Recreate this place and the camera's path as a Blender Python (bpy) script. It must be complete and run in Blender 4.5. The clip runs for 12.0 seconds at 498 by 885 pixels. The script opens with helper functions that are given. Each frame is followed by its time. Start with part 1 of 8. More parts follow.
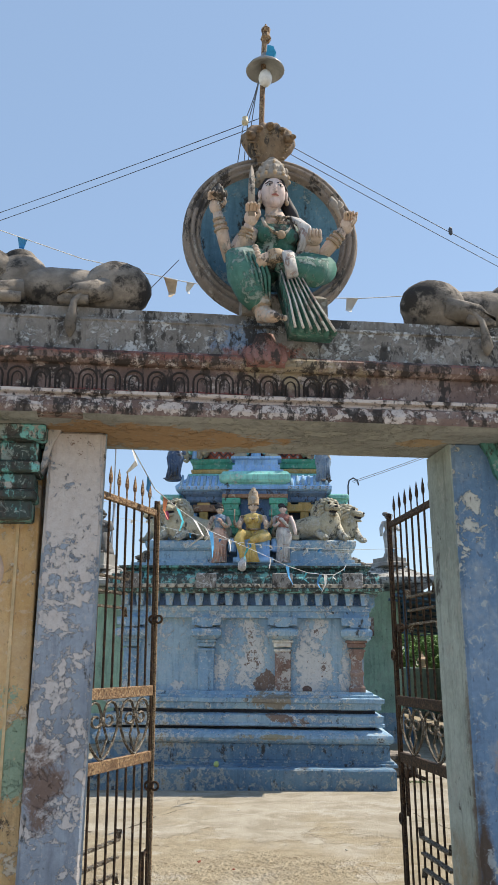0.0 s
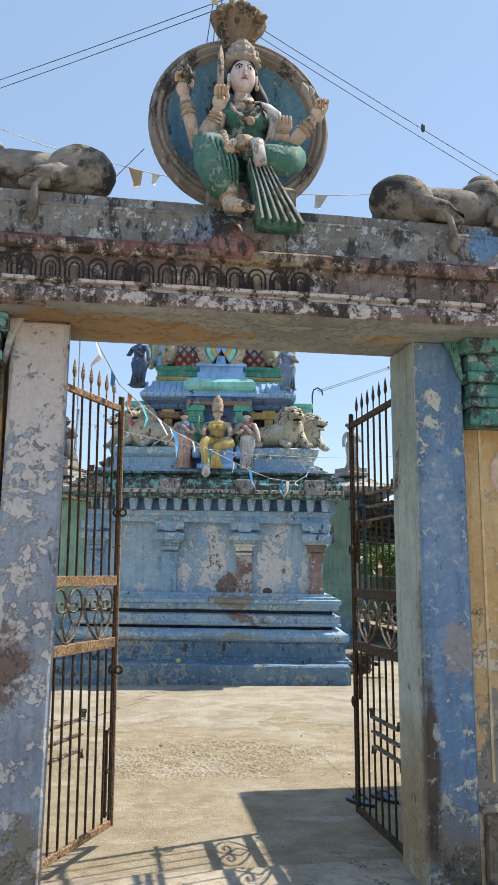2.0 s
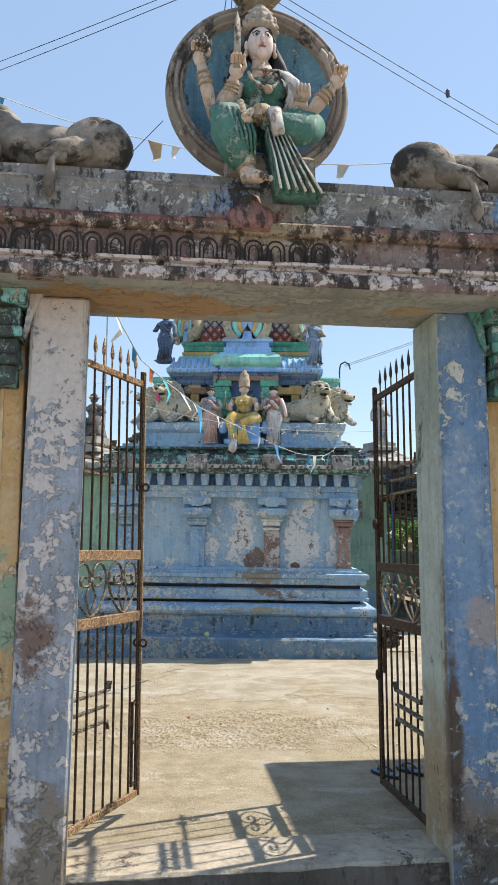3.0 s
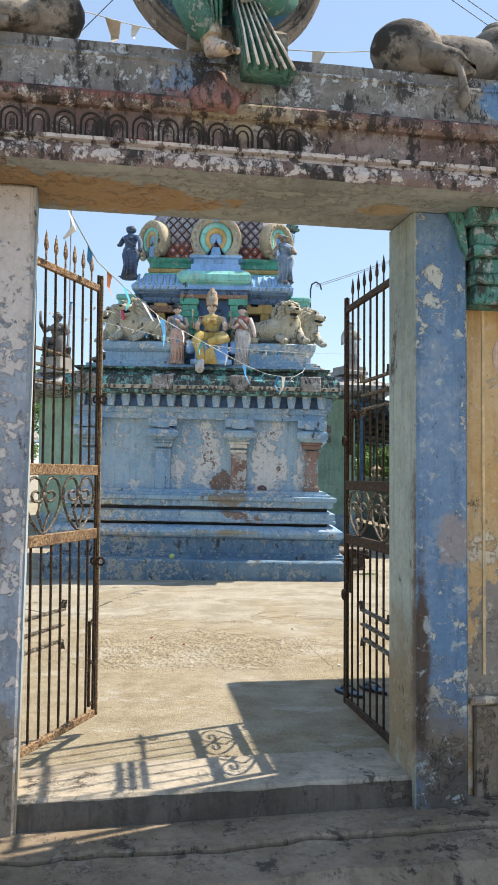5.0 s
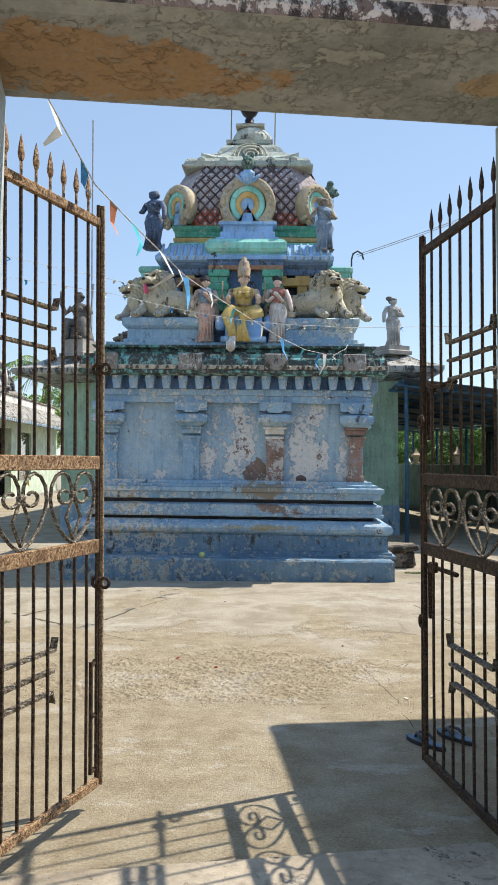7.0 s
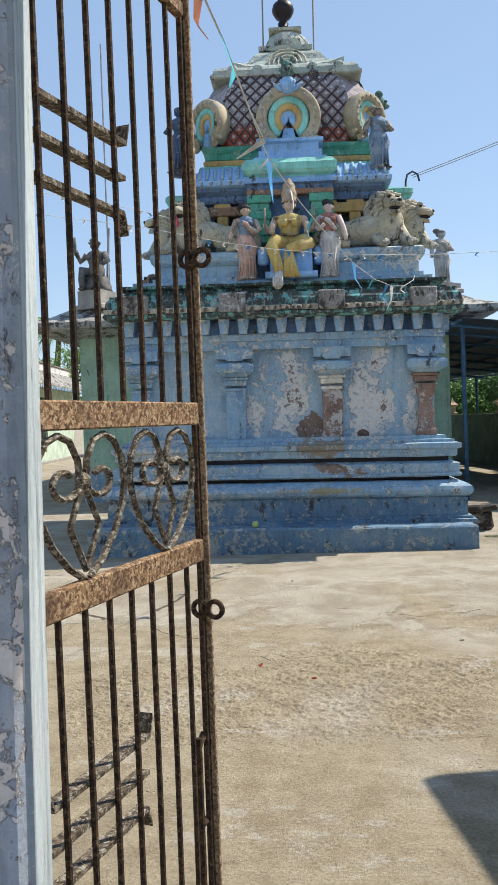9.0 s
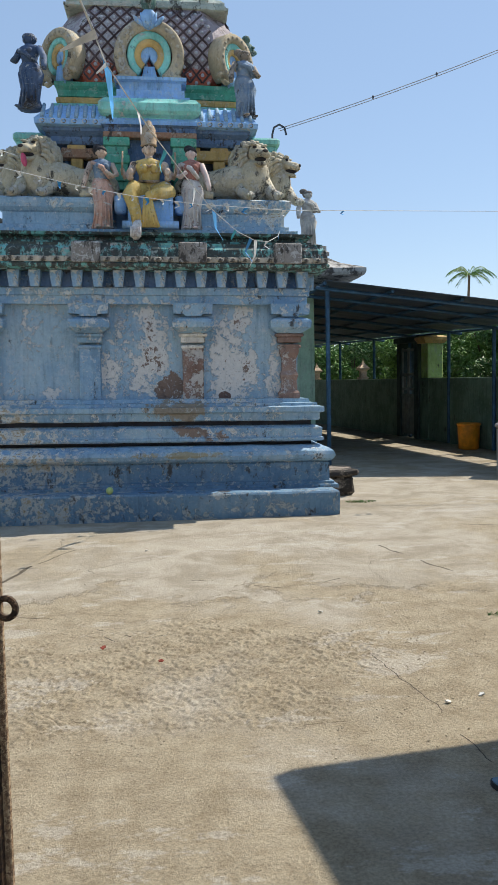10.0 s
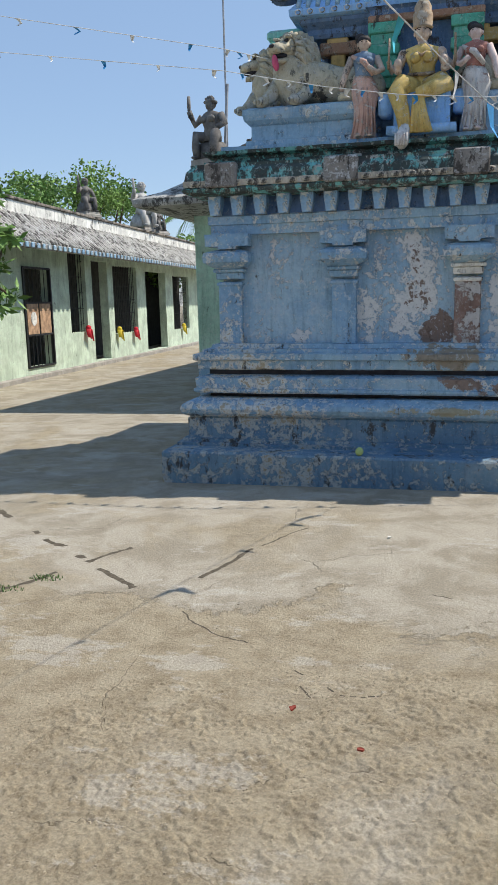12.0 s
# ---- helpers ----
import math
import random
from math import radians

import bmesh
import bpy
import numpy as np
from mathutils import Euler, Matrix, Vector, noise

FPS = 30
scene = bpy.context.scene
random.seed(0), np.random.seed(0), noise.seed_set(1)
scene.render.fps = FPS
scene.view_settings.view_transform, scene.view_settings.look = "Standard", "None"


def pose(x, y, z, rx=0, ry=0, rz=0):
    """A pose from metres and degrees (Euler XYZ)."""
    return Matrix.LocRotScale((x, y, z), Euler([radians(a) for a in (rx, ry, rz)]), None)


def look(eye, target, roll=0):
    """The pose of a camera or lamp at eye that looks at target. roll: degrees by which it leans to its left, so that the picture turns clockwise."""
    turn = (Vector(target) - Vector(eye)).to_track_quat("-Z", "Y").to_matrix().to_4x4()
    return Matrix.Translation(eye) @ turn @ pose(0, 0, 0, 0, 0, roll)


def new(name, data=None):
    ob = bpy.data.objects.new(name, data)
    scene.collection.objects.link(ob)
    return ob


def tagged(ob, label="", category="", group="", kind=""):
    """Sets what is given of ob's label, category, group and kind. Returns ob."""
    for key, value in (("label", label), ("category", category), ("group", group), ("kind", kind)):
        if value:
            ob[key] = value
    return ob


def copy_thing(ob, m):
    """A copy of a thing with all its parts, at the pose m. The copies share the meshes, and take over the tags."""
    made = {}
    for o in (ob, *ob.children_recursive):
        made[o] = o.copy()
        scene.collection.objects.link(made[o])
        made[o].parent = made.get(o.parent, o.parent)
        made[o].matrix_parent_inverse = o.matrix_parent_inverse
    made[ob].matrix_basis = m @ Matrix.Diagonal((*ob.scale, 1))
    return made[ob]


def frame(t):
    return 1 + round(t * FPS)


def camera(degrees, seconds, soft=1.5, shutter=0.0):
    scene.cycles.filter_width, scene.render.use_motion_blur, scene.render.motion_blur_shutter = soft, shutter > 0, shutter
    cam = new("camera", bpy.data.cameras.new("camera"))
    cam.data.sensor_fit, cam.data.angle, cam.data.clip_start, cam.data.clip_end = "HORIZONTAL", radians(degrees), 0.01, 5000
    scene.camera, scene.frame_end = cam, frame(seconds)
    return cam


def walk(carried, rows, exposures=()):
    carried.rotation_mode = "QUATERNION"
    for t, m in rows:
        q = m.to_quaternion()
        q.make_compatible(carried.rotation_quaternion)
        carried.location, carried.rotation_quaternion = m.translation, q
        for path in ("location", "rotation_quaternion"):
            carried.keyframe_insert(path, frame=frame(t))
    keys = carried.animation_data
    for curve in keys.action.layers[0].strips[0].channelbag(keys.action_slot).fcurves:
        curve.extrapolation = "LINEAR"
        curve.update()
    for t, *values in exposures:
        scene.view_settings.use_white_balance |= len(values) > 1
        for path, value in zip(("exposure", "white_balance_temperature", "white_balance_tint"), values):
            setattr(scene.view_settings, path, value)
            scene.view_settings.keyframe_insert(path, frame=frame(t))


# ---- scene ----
cam = camera(34.2, 12.0, soft=0.7)
PATH = [
    (0, (1.563, 0.635, 1.412), (1.465, 2.562, 1.937), -0.3),
    (0.5, (1.549, 0.651, 1.41), (1.454, 2.584, 1.916), -0.0),
    (1, (1.549, 0.649, 1.405), (1.492, 2.593, 1.872), 0.1),
    (1.5, (1.558, 0.643, 1.351), (1.555, 2.607, 1.729), 0.1),
    (2, (1.565, 0.634, 1.32), (1.552, 2.608, 1.638), 0.1),
    (2.5, (1.571, 0.646, 1.317), (1.499, 2.623, 1.609), -0.0),
    (2.7, (1.584, 0.647, 1.319), (1.497, 2.626, 1.595), -0.0),
    (4.3, (1.657, 0.686, 1.279), (1.585, 2.676, 1.459), -0.3),
    (4.5, (1.658, 0.724, 1.286), (1.606, 2.718, 1.434), -0.1),
    (5, (1.623, 0.876, 1.262), (1.612, 2.874, 1.342), 0.4),
    (5.5, (1.601, 1.075, 1.276), (1.605, 3.074, 1.325), 0.5),
    (6, (1.667, 1.309, 1.275), (1.619, 3.308, 1.331), 0.8),
    (6.5, (1.604, 1.565, 1.269), (1.512, 3.562, 1.35), -0.1),
    (6.7, (1.586, 1.684, 1.282), (1.494, 3.681, 1.354), -0.0),
    (8.3, (1.229, 2.648, 1.274), (1.166, 4.647, 1.242), -0.6),
    (8.5, (1.183, 2.766, 1.262), (1.1, 4.764, 1.232), -1.1),
    (9, (1.081, 3.035, 1.26), (0.96, 5.031, 1.206), -2.1),
    (9.5, (1.024, 3.203, 1.248), (1.077, 5.2, 1.144), -2.0),
    (10, (1.169, 3.418, 1.225), (1.371, 5.402, 1.074), -1.1),
    (10.5, (1.308, 3.703, 1.213), (1.587, 5.675, 1.037), 0.0),
    (11, (1.432, 4.03, 1.283), (1.792, 5.977, 0.996), 0.7),
    (11.5, (1.465, 4.351, 1.375), (1.482, 6.312, 0.984), 0.3),
    (12, (1.421, 4.526, 1.431), (0.91, 6.429, 1.09), -1.7),
]
EXPOSURES = ((0.0, 0.54, 7100, 10), (1.5, 0.64, 7100, 10), (2.5, 0.72, 7150, 10), (4.5, 0.84, 7250, 10), (5.5, 0.84, 7250, 10), (6.5, 0.72, 7150, 10), (8.5, 0.54, 7000, 10), (9.5, 0.48, 6950, 10), (10.5, 0.36, 6900, 10), (11.0, 0.58, 7000, 10), (11.5, 0.28, 6900, 10), (12.0, 0.32, 6700, 10))
walk(cam, [(t, look(eye, target, roll)) for t, eye, target, roll in PATH], EXPOSURES)

SUN = Vector((0.665, 0.335, 1.0)).normalized()

world = bpy.data.worlds.new("sky")
scene.world = world
world.use_nodes = True
wn = world.node_tree
sky = wn.nodes.new("ShaderNodeTexSky")
sky.sky_type = 'NISHITA'
sky.sun_disc = False
sky.sun_elevation = radians(53.3)
sky.sun_rotation = radians(63.3)
sky.air_density, sky.dust_density, sky.ozone_density = 1.0, 0.15, 0.8
veil = wn.nodes.new("ShaderNodeMix")          # thin high haze evens the sky out
veil.data_type = 'RGBA'
veil.inputs[0].default_value = 0.6
veil.inputs[7].default_value = (1.7, 2.65, 4.3, 1)
wn.links.new(sky.outputs[0], veil.inputs[6])
wn.nodes["Background"].inputs[1].default_value = 0.14
wn.links.new(veil.outputs[2], wn.nodes["Background"].inputs[0])

sun = new("sun", bpy.data.lights.new("sun", 'SUN'))
sun.data.energy, sun.data.angle, sun.data.color = 4.0, radians(0.55), (1.0, 0.95, 0.87)
sun.matrix_world = look(SUN * 40, (0, 0, 0))


# ---- materials ----
class Mat:
    """A node material in the making."""

    def __init__(self, name, rough=0.8, metal=0.0, spec=0.3):
        self.m = bpy.data.materials.new(name)
        self.m.use_nodes = True
        self.t = self.m.node_tree
        self.b = self.t.nodes["Principled BSDF"]
        self.b.inputs["Roughness"].default_value = rough
        self.b.inputs["Metallic"].default_value = metal
        self.b.inputs["Specular IOR Level"].default_value = spec
        self.co = self.t.nodes.new("ShaderNodeTexCoord").outputs["Object"]

    def n(self, kind, **ins):
        node = self.t.nodes.new(kind)
        for k, v in ins.items():
            s = node.inputs[k.replace("_", " ")]
            self.put(s, v)
        return node

    def put(self, s, v):
        if isinstance(v, bpy.types.NodeSocket):
            self.t.links.new(v, s)
        else:
            s.default_value = v

    def math(self, op, a, b=0.0, c=0.0):
        node = self.t.nodes.new("ShaderNodeMath")
        node.operation = op
        for s, v in zip(node.inputs, (a, b, c)):
            self.put(s, v)
        return node.outputs[0]

    def scaled(self, sx, sy, sz, co=None, loc=(0, 0, 0)):
        mp = self.t.nodes.new("ShaderNodeMapping")
        self.t.links.new(co or self.co, mp.inputs[0])
        mp.inputs["Scale"].default_value = (sx, sy, sz)
        mp.inputs["Location"].default_value = loc
        return mp.outputs[0]

    def noise(self, scale, detail=5.0, rough=0.6, co=None, dist=0.0):
        node = self.n("ShaderNodeTexNoise", Vector=co or self.co, Scale=scale, Detail=detail, Roughness=rough, Distortion=dist)
        return node.outputs["Fac"]

    def step(self, v, lo, hi, to0=0.0, to1=1.0):
        node = self.t.nodes.new("ShaderNodeMapRange")
        node.interpolation_type = 'SMOOTHSTEP'
        for k, val in zip(("Value", "From Min", "From Max", "To Min", "To Max"), (v, lo, hi, to0, to1)):
            self.put(node.inputs[k], val)
        return node.outputs[0]

    def mix(self, f, a, b, mode='MIX'):
        node = self.t.nodes.new("ShaderNodeMix")
        node.data_type, node.blend_type = 'RGBA', mode
        self.put(node.inputs[0], f)
        self.put(node.inputs[6], a if isinstance(a, bpy.types.NodeSocket) else (*a, 1))
        self.put(node.inputs[7], b if isinstance(b, bpy.types.NodeSocket) else (*b, 1))
        return node.outputs[2]

    def blob(self, c, r, wob=0.6, scale=5.0, soft=0.05):
        """A ragged patch round c with the radii r: about 1 inside, 0 outside."""
        d = self.scaled(1 / r[0], 1 / r[1], 1 / r[2], loc=tuple(-a / b for a, b in zip(c, r)))
        ln = self.t.nodes.new("ShaderNodeVectorMath")
        ln.operation = 'LENGTH'
        self.t.links.new(d, ln.inputs[0])
        rag = self.math('SUBTRACT', self.noise(scale * 2.2, 9, 0.78, dist=0.4), 0.5)
        broad = self.math('SUBTRACT', self.noise(scale * 0.7, 3, 0.5), 0.5)
        v = self.math('ADD', ln.outputs["Value"], self.math('MULTIPLY', self.math('ADD', rag, broad), wob * 4.5))
        return self.step(v, 1.0 - soft, 1.02, 1.0, 0.0)

    def colour(self, v):
        self.put(self.b.inputs["Base Color"], v if isinstance(v, bpy.types.NodeSocket) else (*v, 1))
        return self

    def bump(self, v, strength=0.4, dist=0.01):
        bn = self.n("ShaderNodeBump", Strength=strength, Distance=dist, Height=v)
        self.t.links.new(bn.outputs[0], self.b.inputs["Normal"])
        return self


def painted(name, base, peel=(0.6, 0.6, 0.57), bare=(0.25, 0.2, 0.16), dirt=(0.05, 0.045, 0.04), amount=0.5, bare_amount=0.68,
            grime=0.5, rough=0.75, size=4.0, tint=None, wear=(), blobs=(), soot_size=4.2):
    """Old oil paint on lime plaster: faded in clouds, flaking to white and to bare plaster, with dark streaks of damp.
    wear: places (centre, radii, how much) where it flakes more; blobs: ragged patches (centre, radii, colour, raggedness)."""
    k = Mat(name, rough)
    cloud = k.noise(2.3, 5, 0.62)
    fade = k.mix(k.step(cloud, 0.36, 0.64), base, tint or tuple(min(1, c * 1.35 + 0.04) for c in base))
    streak = k.noise(5.0, 6, 0.72, co=k.scaled(3.0, 3.0, 0.35))
    fade = k.mix(k.step(streak, 0.47, 0.68, 0, 0.55), fade, tuple(c * 0.55 for c in base))
    fade = k.mix(k.step(k.noise(6.5, 7, 0.74, co=k.scaled(1.0, 1.0, 0.8, loc=(3, 7, 1))), 0.52, 0.62, 0, 0.5), fade, tuple(0.55 * c + 0.45 * p for c, p in zip(base, peel)))
    flake = k.noise(size * 1.6, 9, 0.74, dist=0.25)
    fine = k.noise(38, 5, 0.75)
    area = k.noise(0.9, 3, 0.5)
    f = k.math('ADD', flake, k.math('MULTIPLY', k.math('SUBTRACT', area, 0.5), 0.45))
    f = k.math('ADD', f, k.math('MULTIPLY', k.math('SUBTRACT', fine, 0.5), 0.34))
    for c, r, amt in wear:
        d = k.scaled(1 / r[0], 1 / r[1], 1 / r[2], loc=tuple(-a / q for a, q in zip(c, r)))
        ln = k.t.nodes.new("ShaderNodeVectorMath")
        ln.operation = 'LENGTH'
        k.t.links.new(d, ln.inputs[0])
        dist = k.math('ADD', ln.outputs["Value"], k.math('MULTIPLY', k.math('SUBTRACT', k.noise(7.0, 6, 0.7), 0.5), 2.6))
        f = k.math('ADD', f, k.step(dist, 0.5, 1.15, amt, 0.0))
    col = k.mix(k.step(f, amount, amount + 0.025), fade, peel)
    col = k.mix(k.step(f, bare_amount, bare_amount + 0.02), col, bare)
    for c, r, rgb, wob, *soft in blobs:
        col = k.mix(k.blob(c, r, wob, soft=soft[0] if soft else 0.05), col, rgb)
    soot = k.noise(soot_size, 9, 0.76, co=k.scaled(1.5, 1.5, 0.75))
    lim = 0.78 - 0.5 * grime
    col = k.mix(k.step(soot, lim, lim + 0.055, 0, 0.92), col, dirt)
    drip = k.noise(9.0, 7, 0.75, co=k.scaled(4.0, 4.0, 0.22, loc=(5, 1, 2)))
    col = k.mix(k.step(drip, 0.56, 0.68, 0, 0.5 * grime + 0.12), col, tuple(0.5 * (c + d) for c, d in zip(base, dirt)))
    col = k.mix(k.step(k.noise(16, 8, 0.8, dist=0.6), 0.57, 0.595, 0, 0.72), col, tuple(0.25 * c + 0.75 * p for c, p in zip(base, peel)))
    col = k.mix(k.step(k.noise(24, 8, 0.82, co=k.scaled(1, 1, 0.7, loc=(2, 4, 8))), 0.60, 0.63, 0, 0.75 * grime + 0.2), col, dirt)
    col = k.mix(0.75, col, k.mix(fine, (0.26, 0.26, 0.26), (0.74, 0.74, 0.74)), 'OVERLAY')
    k.colour(col)
    h = k.math('ADD', k.math('MULTIPLY', k.step(f, amount, amount + 0.03), -0.6), k.math('MULTIPLY', fine, 0.45))
    return k.bump(k.math('ADD', h, k.math('MULTIPLY', k.noise(9, 6), 0.9)), 0.9, 0.008).m


def plain(name, base, rough=0.7, metal=0.0, vary=0.25, scale=9.0, bump=0.25, dark=0.0):
    """A weathered plain surface with clouds, grain and some dark blotches."""
    k = Mat(name, rough, metal)
    a = tuple(c * (1 - vary) for c in base)
    b = tuple(min(1, c * (1 + vary)) for c in base)
    col = k.mix(k.step(k.noise(scale, 5, 0.6), 0.3, 0.7), a, b)
    col = k.mix(k.step(k.noise(scale * 5, 4, 0.7), 0.4, 0.75, 0, 0.5), col, tuple(c * 0.7 for c in base))
    if dark:
        col = k.mix(k.step(k.noise(scale * 0.45, 8, 0.72), 0.72 - dark, 0.82 - dark), col, (0.045, 0.04, 0.036))
    k.colour(col)
    return k.bump(k.noise(scale * 6, 5, 0.7), bump, 0.004).m


BLUE = (0.115, 0.24, 0.46)
M_BLUE_WALL = painted("flaking_blue_wall_paint", (0.265, 0.425, 0.57), peel=(0.64, 0.65, 0.64), bare=(0.20, 0.15, 0.125), amount=0.60, bare_amount=0.84, grime=0.28, size=11.0, tint=(0.37, 0.52, 0.62), blobs=(
    ((1.20, 11.2, 1.17), (0.14, 2, 0.16), (0.205, 0.15, 0.125), 0.25, 0.10), ((1.72, 11.2, 1.09), (0.055, 2, 0.045), (0.15, 0.10, 0.085), 0.2, 0.1)), wear=(
    ((1.08, 11.2, 1.60), (0.16, 2, 0.36), 0.17), ((0.75, 11.2, 1.38), (0.36, 2, 0.40), 0.08), ((1.75, 11.2, 1.5), (0.22, 2, 0.55), 0.15), ((1.0, 11.2, 1.35), (0.16, 2, 0.3), 0.14), ((0.98, 11.2, 1.75), (0.10, 2, 0.22), 0.16), ((0.62, 11.2, 1.3), (0.12, 2, 0.3), 0.13), ((0.1, 11.2, 1.12), (0.1, 2, 0.08), 0.2), ((-0.1, 11.2, 1.7), (0.12, 2, 0.3), 0.10),
    ((1.9, 11.2, 1.86), (0.12, 2, 0.13), 0.22), ((1.98, 11.2, 1.42), (0.08, 2, 0.2), 0.2), ((2.2, 11.2, 1.3), (0.09, 2, 0.4), 0.12), ((0.2, 11.2, 1.15), (0.12, 2, 0.1), 0.10)))
M_BLUE = painted("faded_blue_paint", (0.22, 0.38, 0.55), peel=(0.62, 0.65, 0.64), bare=(0.40, 0.35, 0.26), amount=0.555, bare_amount=0.65, grime=0.38, size=7, tint=(0.33, 0.49, 0.60),
                 blobs=(((1.22, 11.05, 0.96), (0.26, 0.8, 0.07), (0.30, 0.27, 0.22), 1.1, 0.3), ((1.45, 11.0, 0.75), (0.14, 0.8, 0.05), (0.25, 0.19, 0.16), 1.1, 0.3), ((1.3, 11.0, 0.55), (0.4, 0.8, 0.03), (0.33, 0.31, 0.22), 0.8, 0.4)))
# deeper blue that carries the shade of recesses and undersides
M_BLUESHADE = painted("blue_recess_shade", (0.085, 0.16, 0.29), peel=(0.3, 0.36, 0.42), amount=0.62, bare_amount=0.85, grime=0.46, size=8)
M_BEAD = painted("sooty_cream_plaster", (0.44, 0.39, 0.31), peel=(0.54, 0.50, 0.43), amount=0.58, bare_amount=0.75, bare=(0.24, 0.15, 0.12), grime=0.55, size=9, soot_size=5)
M_DENTIL = painted("pale_blue_bracket_paint", (0.21, 0.35, 0.49), peel=(0.55, 0.58, 0.56), amount=0.56, bare_amount=0.75, grime=0.37, size=9)
M_BLUE_LOW = painted("dark_blue_plinth_paint", (0.105, 0.21, 0.33), peel=(0.36, 0.41, 0.43), bare=(0.30, 0.27, 0.20), amount=0.53, bare_amount=0.635, grime=0.44, size=7, tint=(0.15, 0.265, 0.37))
M_BARE = painted("bare_brown_plaster", (0.20, 0.125, 0.10), peel=(0.50, 0.48, 0.46), amount=0.535, bare_amount=0.9, grime=0.36)
M_SLAB = painted("sooty_turquoise_cornice", (0.13, 0.38, 0.36), peel=(0.46, 0.45, 0.41), amount=0.56, bare_amount=0.68, bare=(0.16, 0.14, 0.12), grime=0.675, size=9, soot_size=7)
M_CAPITAL = painted("stained_teal_paint", (0.075, 0.24, 0.20), peel=(0.42, 0.45, 0.42), amount=0.56, bare_amount=0.8, grime=0.57, size=9, soot_size=8)
M_TURQ = painted("turquoise_paint", (0.19, 0.52, 0.46), peel=(0.55, 0.60, 0.56), amount=0.64, bare_amount=0.85, grime=0.37)
M_GREEN = painted("sea_green_paint", (0.07, 0.34, 0.24), peel=(0.45, 0.55, 0.48), amount=0.64, bare_amount=0.85, grime=0.40)
M_OCHRE = painted("ochre_paint", (0.52, 0.34, 0.12), peel=(0.6, 0.5, 0.4), amount=0.68, bare_amount=0.85, grime=0.36)
M_SKYBLUE = painted("bright_blue_paint", (0.22, 0.41, 0.66), peel=(0.52, 0.62, 0.70), amount=0.64, bare_amount=0.88, grime=0.36)
# near-black colour put in for the shade inside recesses and niches
M_RECSHADE = plain("recess_shade", (0.05, 0.055, 0.07), 0.9)
M_PILLAR_L = painted("flaking_grey_blue_paint", (0.265, 0.30, 0.355), peel=(0.60, 0.54, 0.51), amount=0.495, bare_amount=0.74, bare=(0.22, 0.15, 0.12), grime=0.36, size=4.2,
                     wear=(((-0.1, -0.2, 2.0), (0.16, 1, 0.65), 0.10), ((-0.12, -0.2, 1.25), (0.2, 1, 0.3), 0.05)),
                     blobs=(((-0.17, -0.2, 1.0), (0.11, 1, 0.16), (0.20, 0.135, 0.11), 0.9, 0.7), ((-0.13, -0.2, 0.1), (0.25, 1, 0.3), (0.27, 0.22, 0.17), 0.7, 0.6)))
M_PILLAR_R = painted("bright_blue_pillar_paint", (0.125, 0.225, 0.36), peel=(0.54, 0.54, 0.49), amount=0.615, bare_amount=0.9, grime=0.38, size=6.5, tint=(0.18, 0.275, 0.40),
                     wear=(((1.60, -0.2, 2.05), (0.10, 1, 0.28), 0.15), ((1.76, -0.2, 1.9), (0.06, 1, 0.5), 0.09), ((1.72, -0.2, 1.3), (0.05, 1, 0.35), 0.08)),
                     blobs=(((1.68, -0.18, 0.10), (0.30, 1, 0.42), (0.19, 0.15, 0.11), 0.3, 0.9), ((1.66, -0.2, -0.05), (0.34, 1, 0.24), (0.10, 0.085, 0.07), 0.35, 0.8), ((1.57, -0.2, 0.62), (0.034, 1, 0.66), (0.09, 0.065, 0.05), 0.5, 0.8), ((1.70, -0.2, 0.98), (0.07, 1, 0.1), (0.30, 0.27, 0.27), 0.8, 0.5)))
M_JAMB = painted("grey_green_lime_wash", (0.27, 0.31, 0.28), peel=(0.42, 0.42, 0.38), amount=0.68, bare_amount=0.9, grime=0.36,
                 blobs=(((1.55, -0.1, 0.25), (0.4, 1, 0.5), (0.29, 0.225, 0.145), 0.3, 0.9), ((1.55, -0.31, 0.9), (0.2, 0.05, 0.8), (0.13, 0.10, 0.08), 0.5, 0.8),))
M_JAMB_L = painted("pale_blue_lime_wash", (0.38, 0.44, 0.465), peel=(0.50, 0.52, 0.51), amount=0.60, bare_amount=0.88, grime=0.34, size=6, blobs=(((0.0, -0.29, 1.2), (0.3, 0.035, 3), (0.26, 0.30, 0.33), 0.3, 0.6), ((0.0, -0.1, 0.1), (0.3, 1, 0.35), (0.40, 0.33, 0.24), 0.4, 0.8)))
M_SOFFIT = painted("patched_grey_render", (0.245, 0.245, 0.225), peel=(0.34, 0.335, 0.30), amount=0.54, bare_amount=0.8, grime=0.32,
                   blobs=(((0.20, -0.24, 2.37), (0.52, 0.21, 1), (0.37, 0.23, 0.12), 0.35), ((1.42, -0.3, 2.37), (0.09, 0.08, 1), (0.40, 0.29, 0.18), 0.6)))
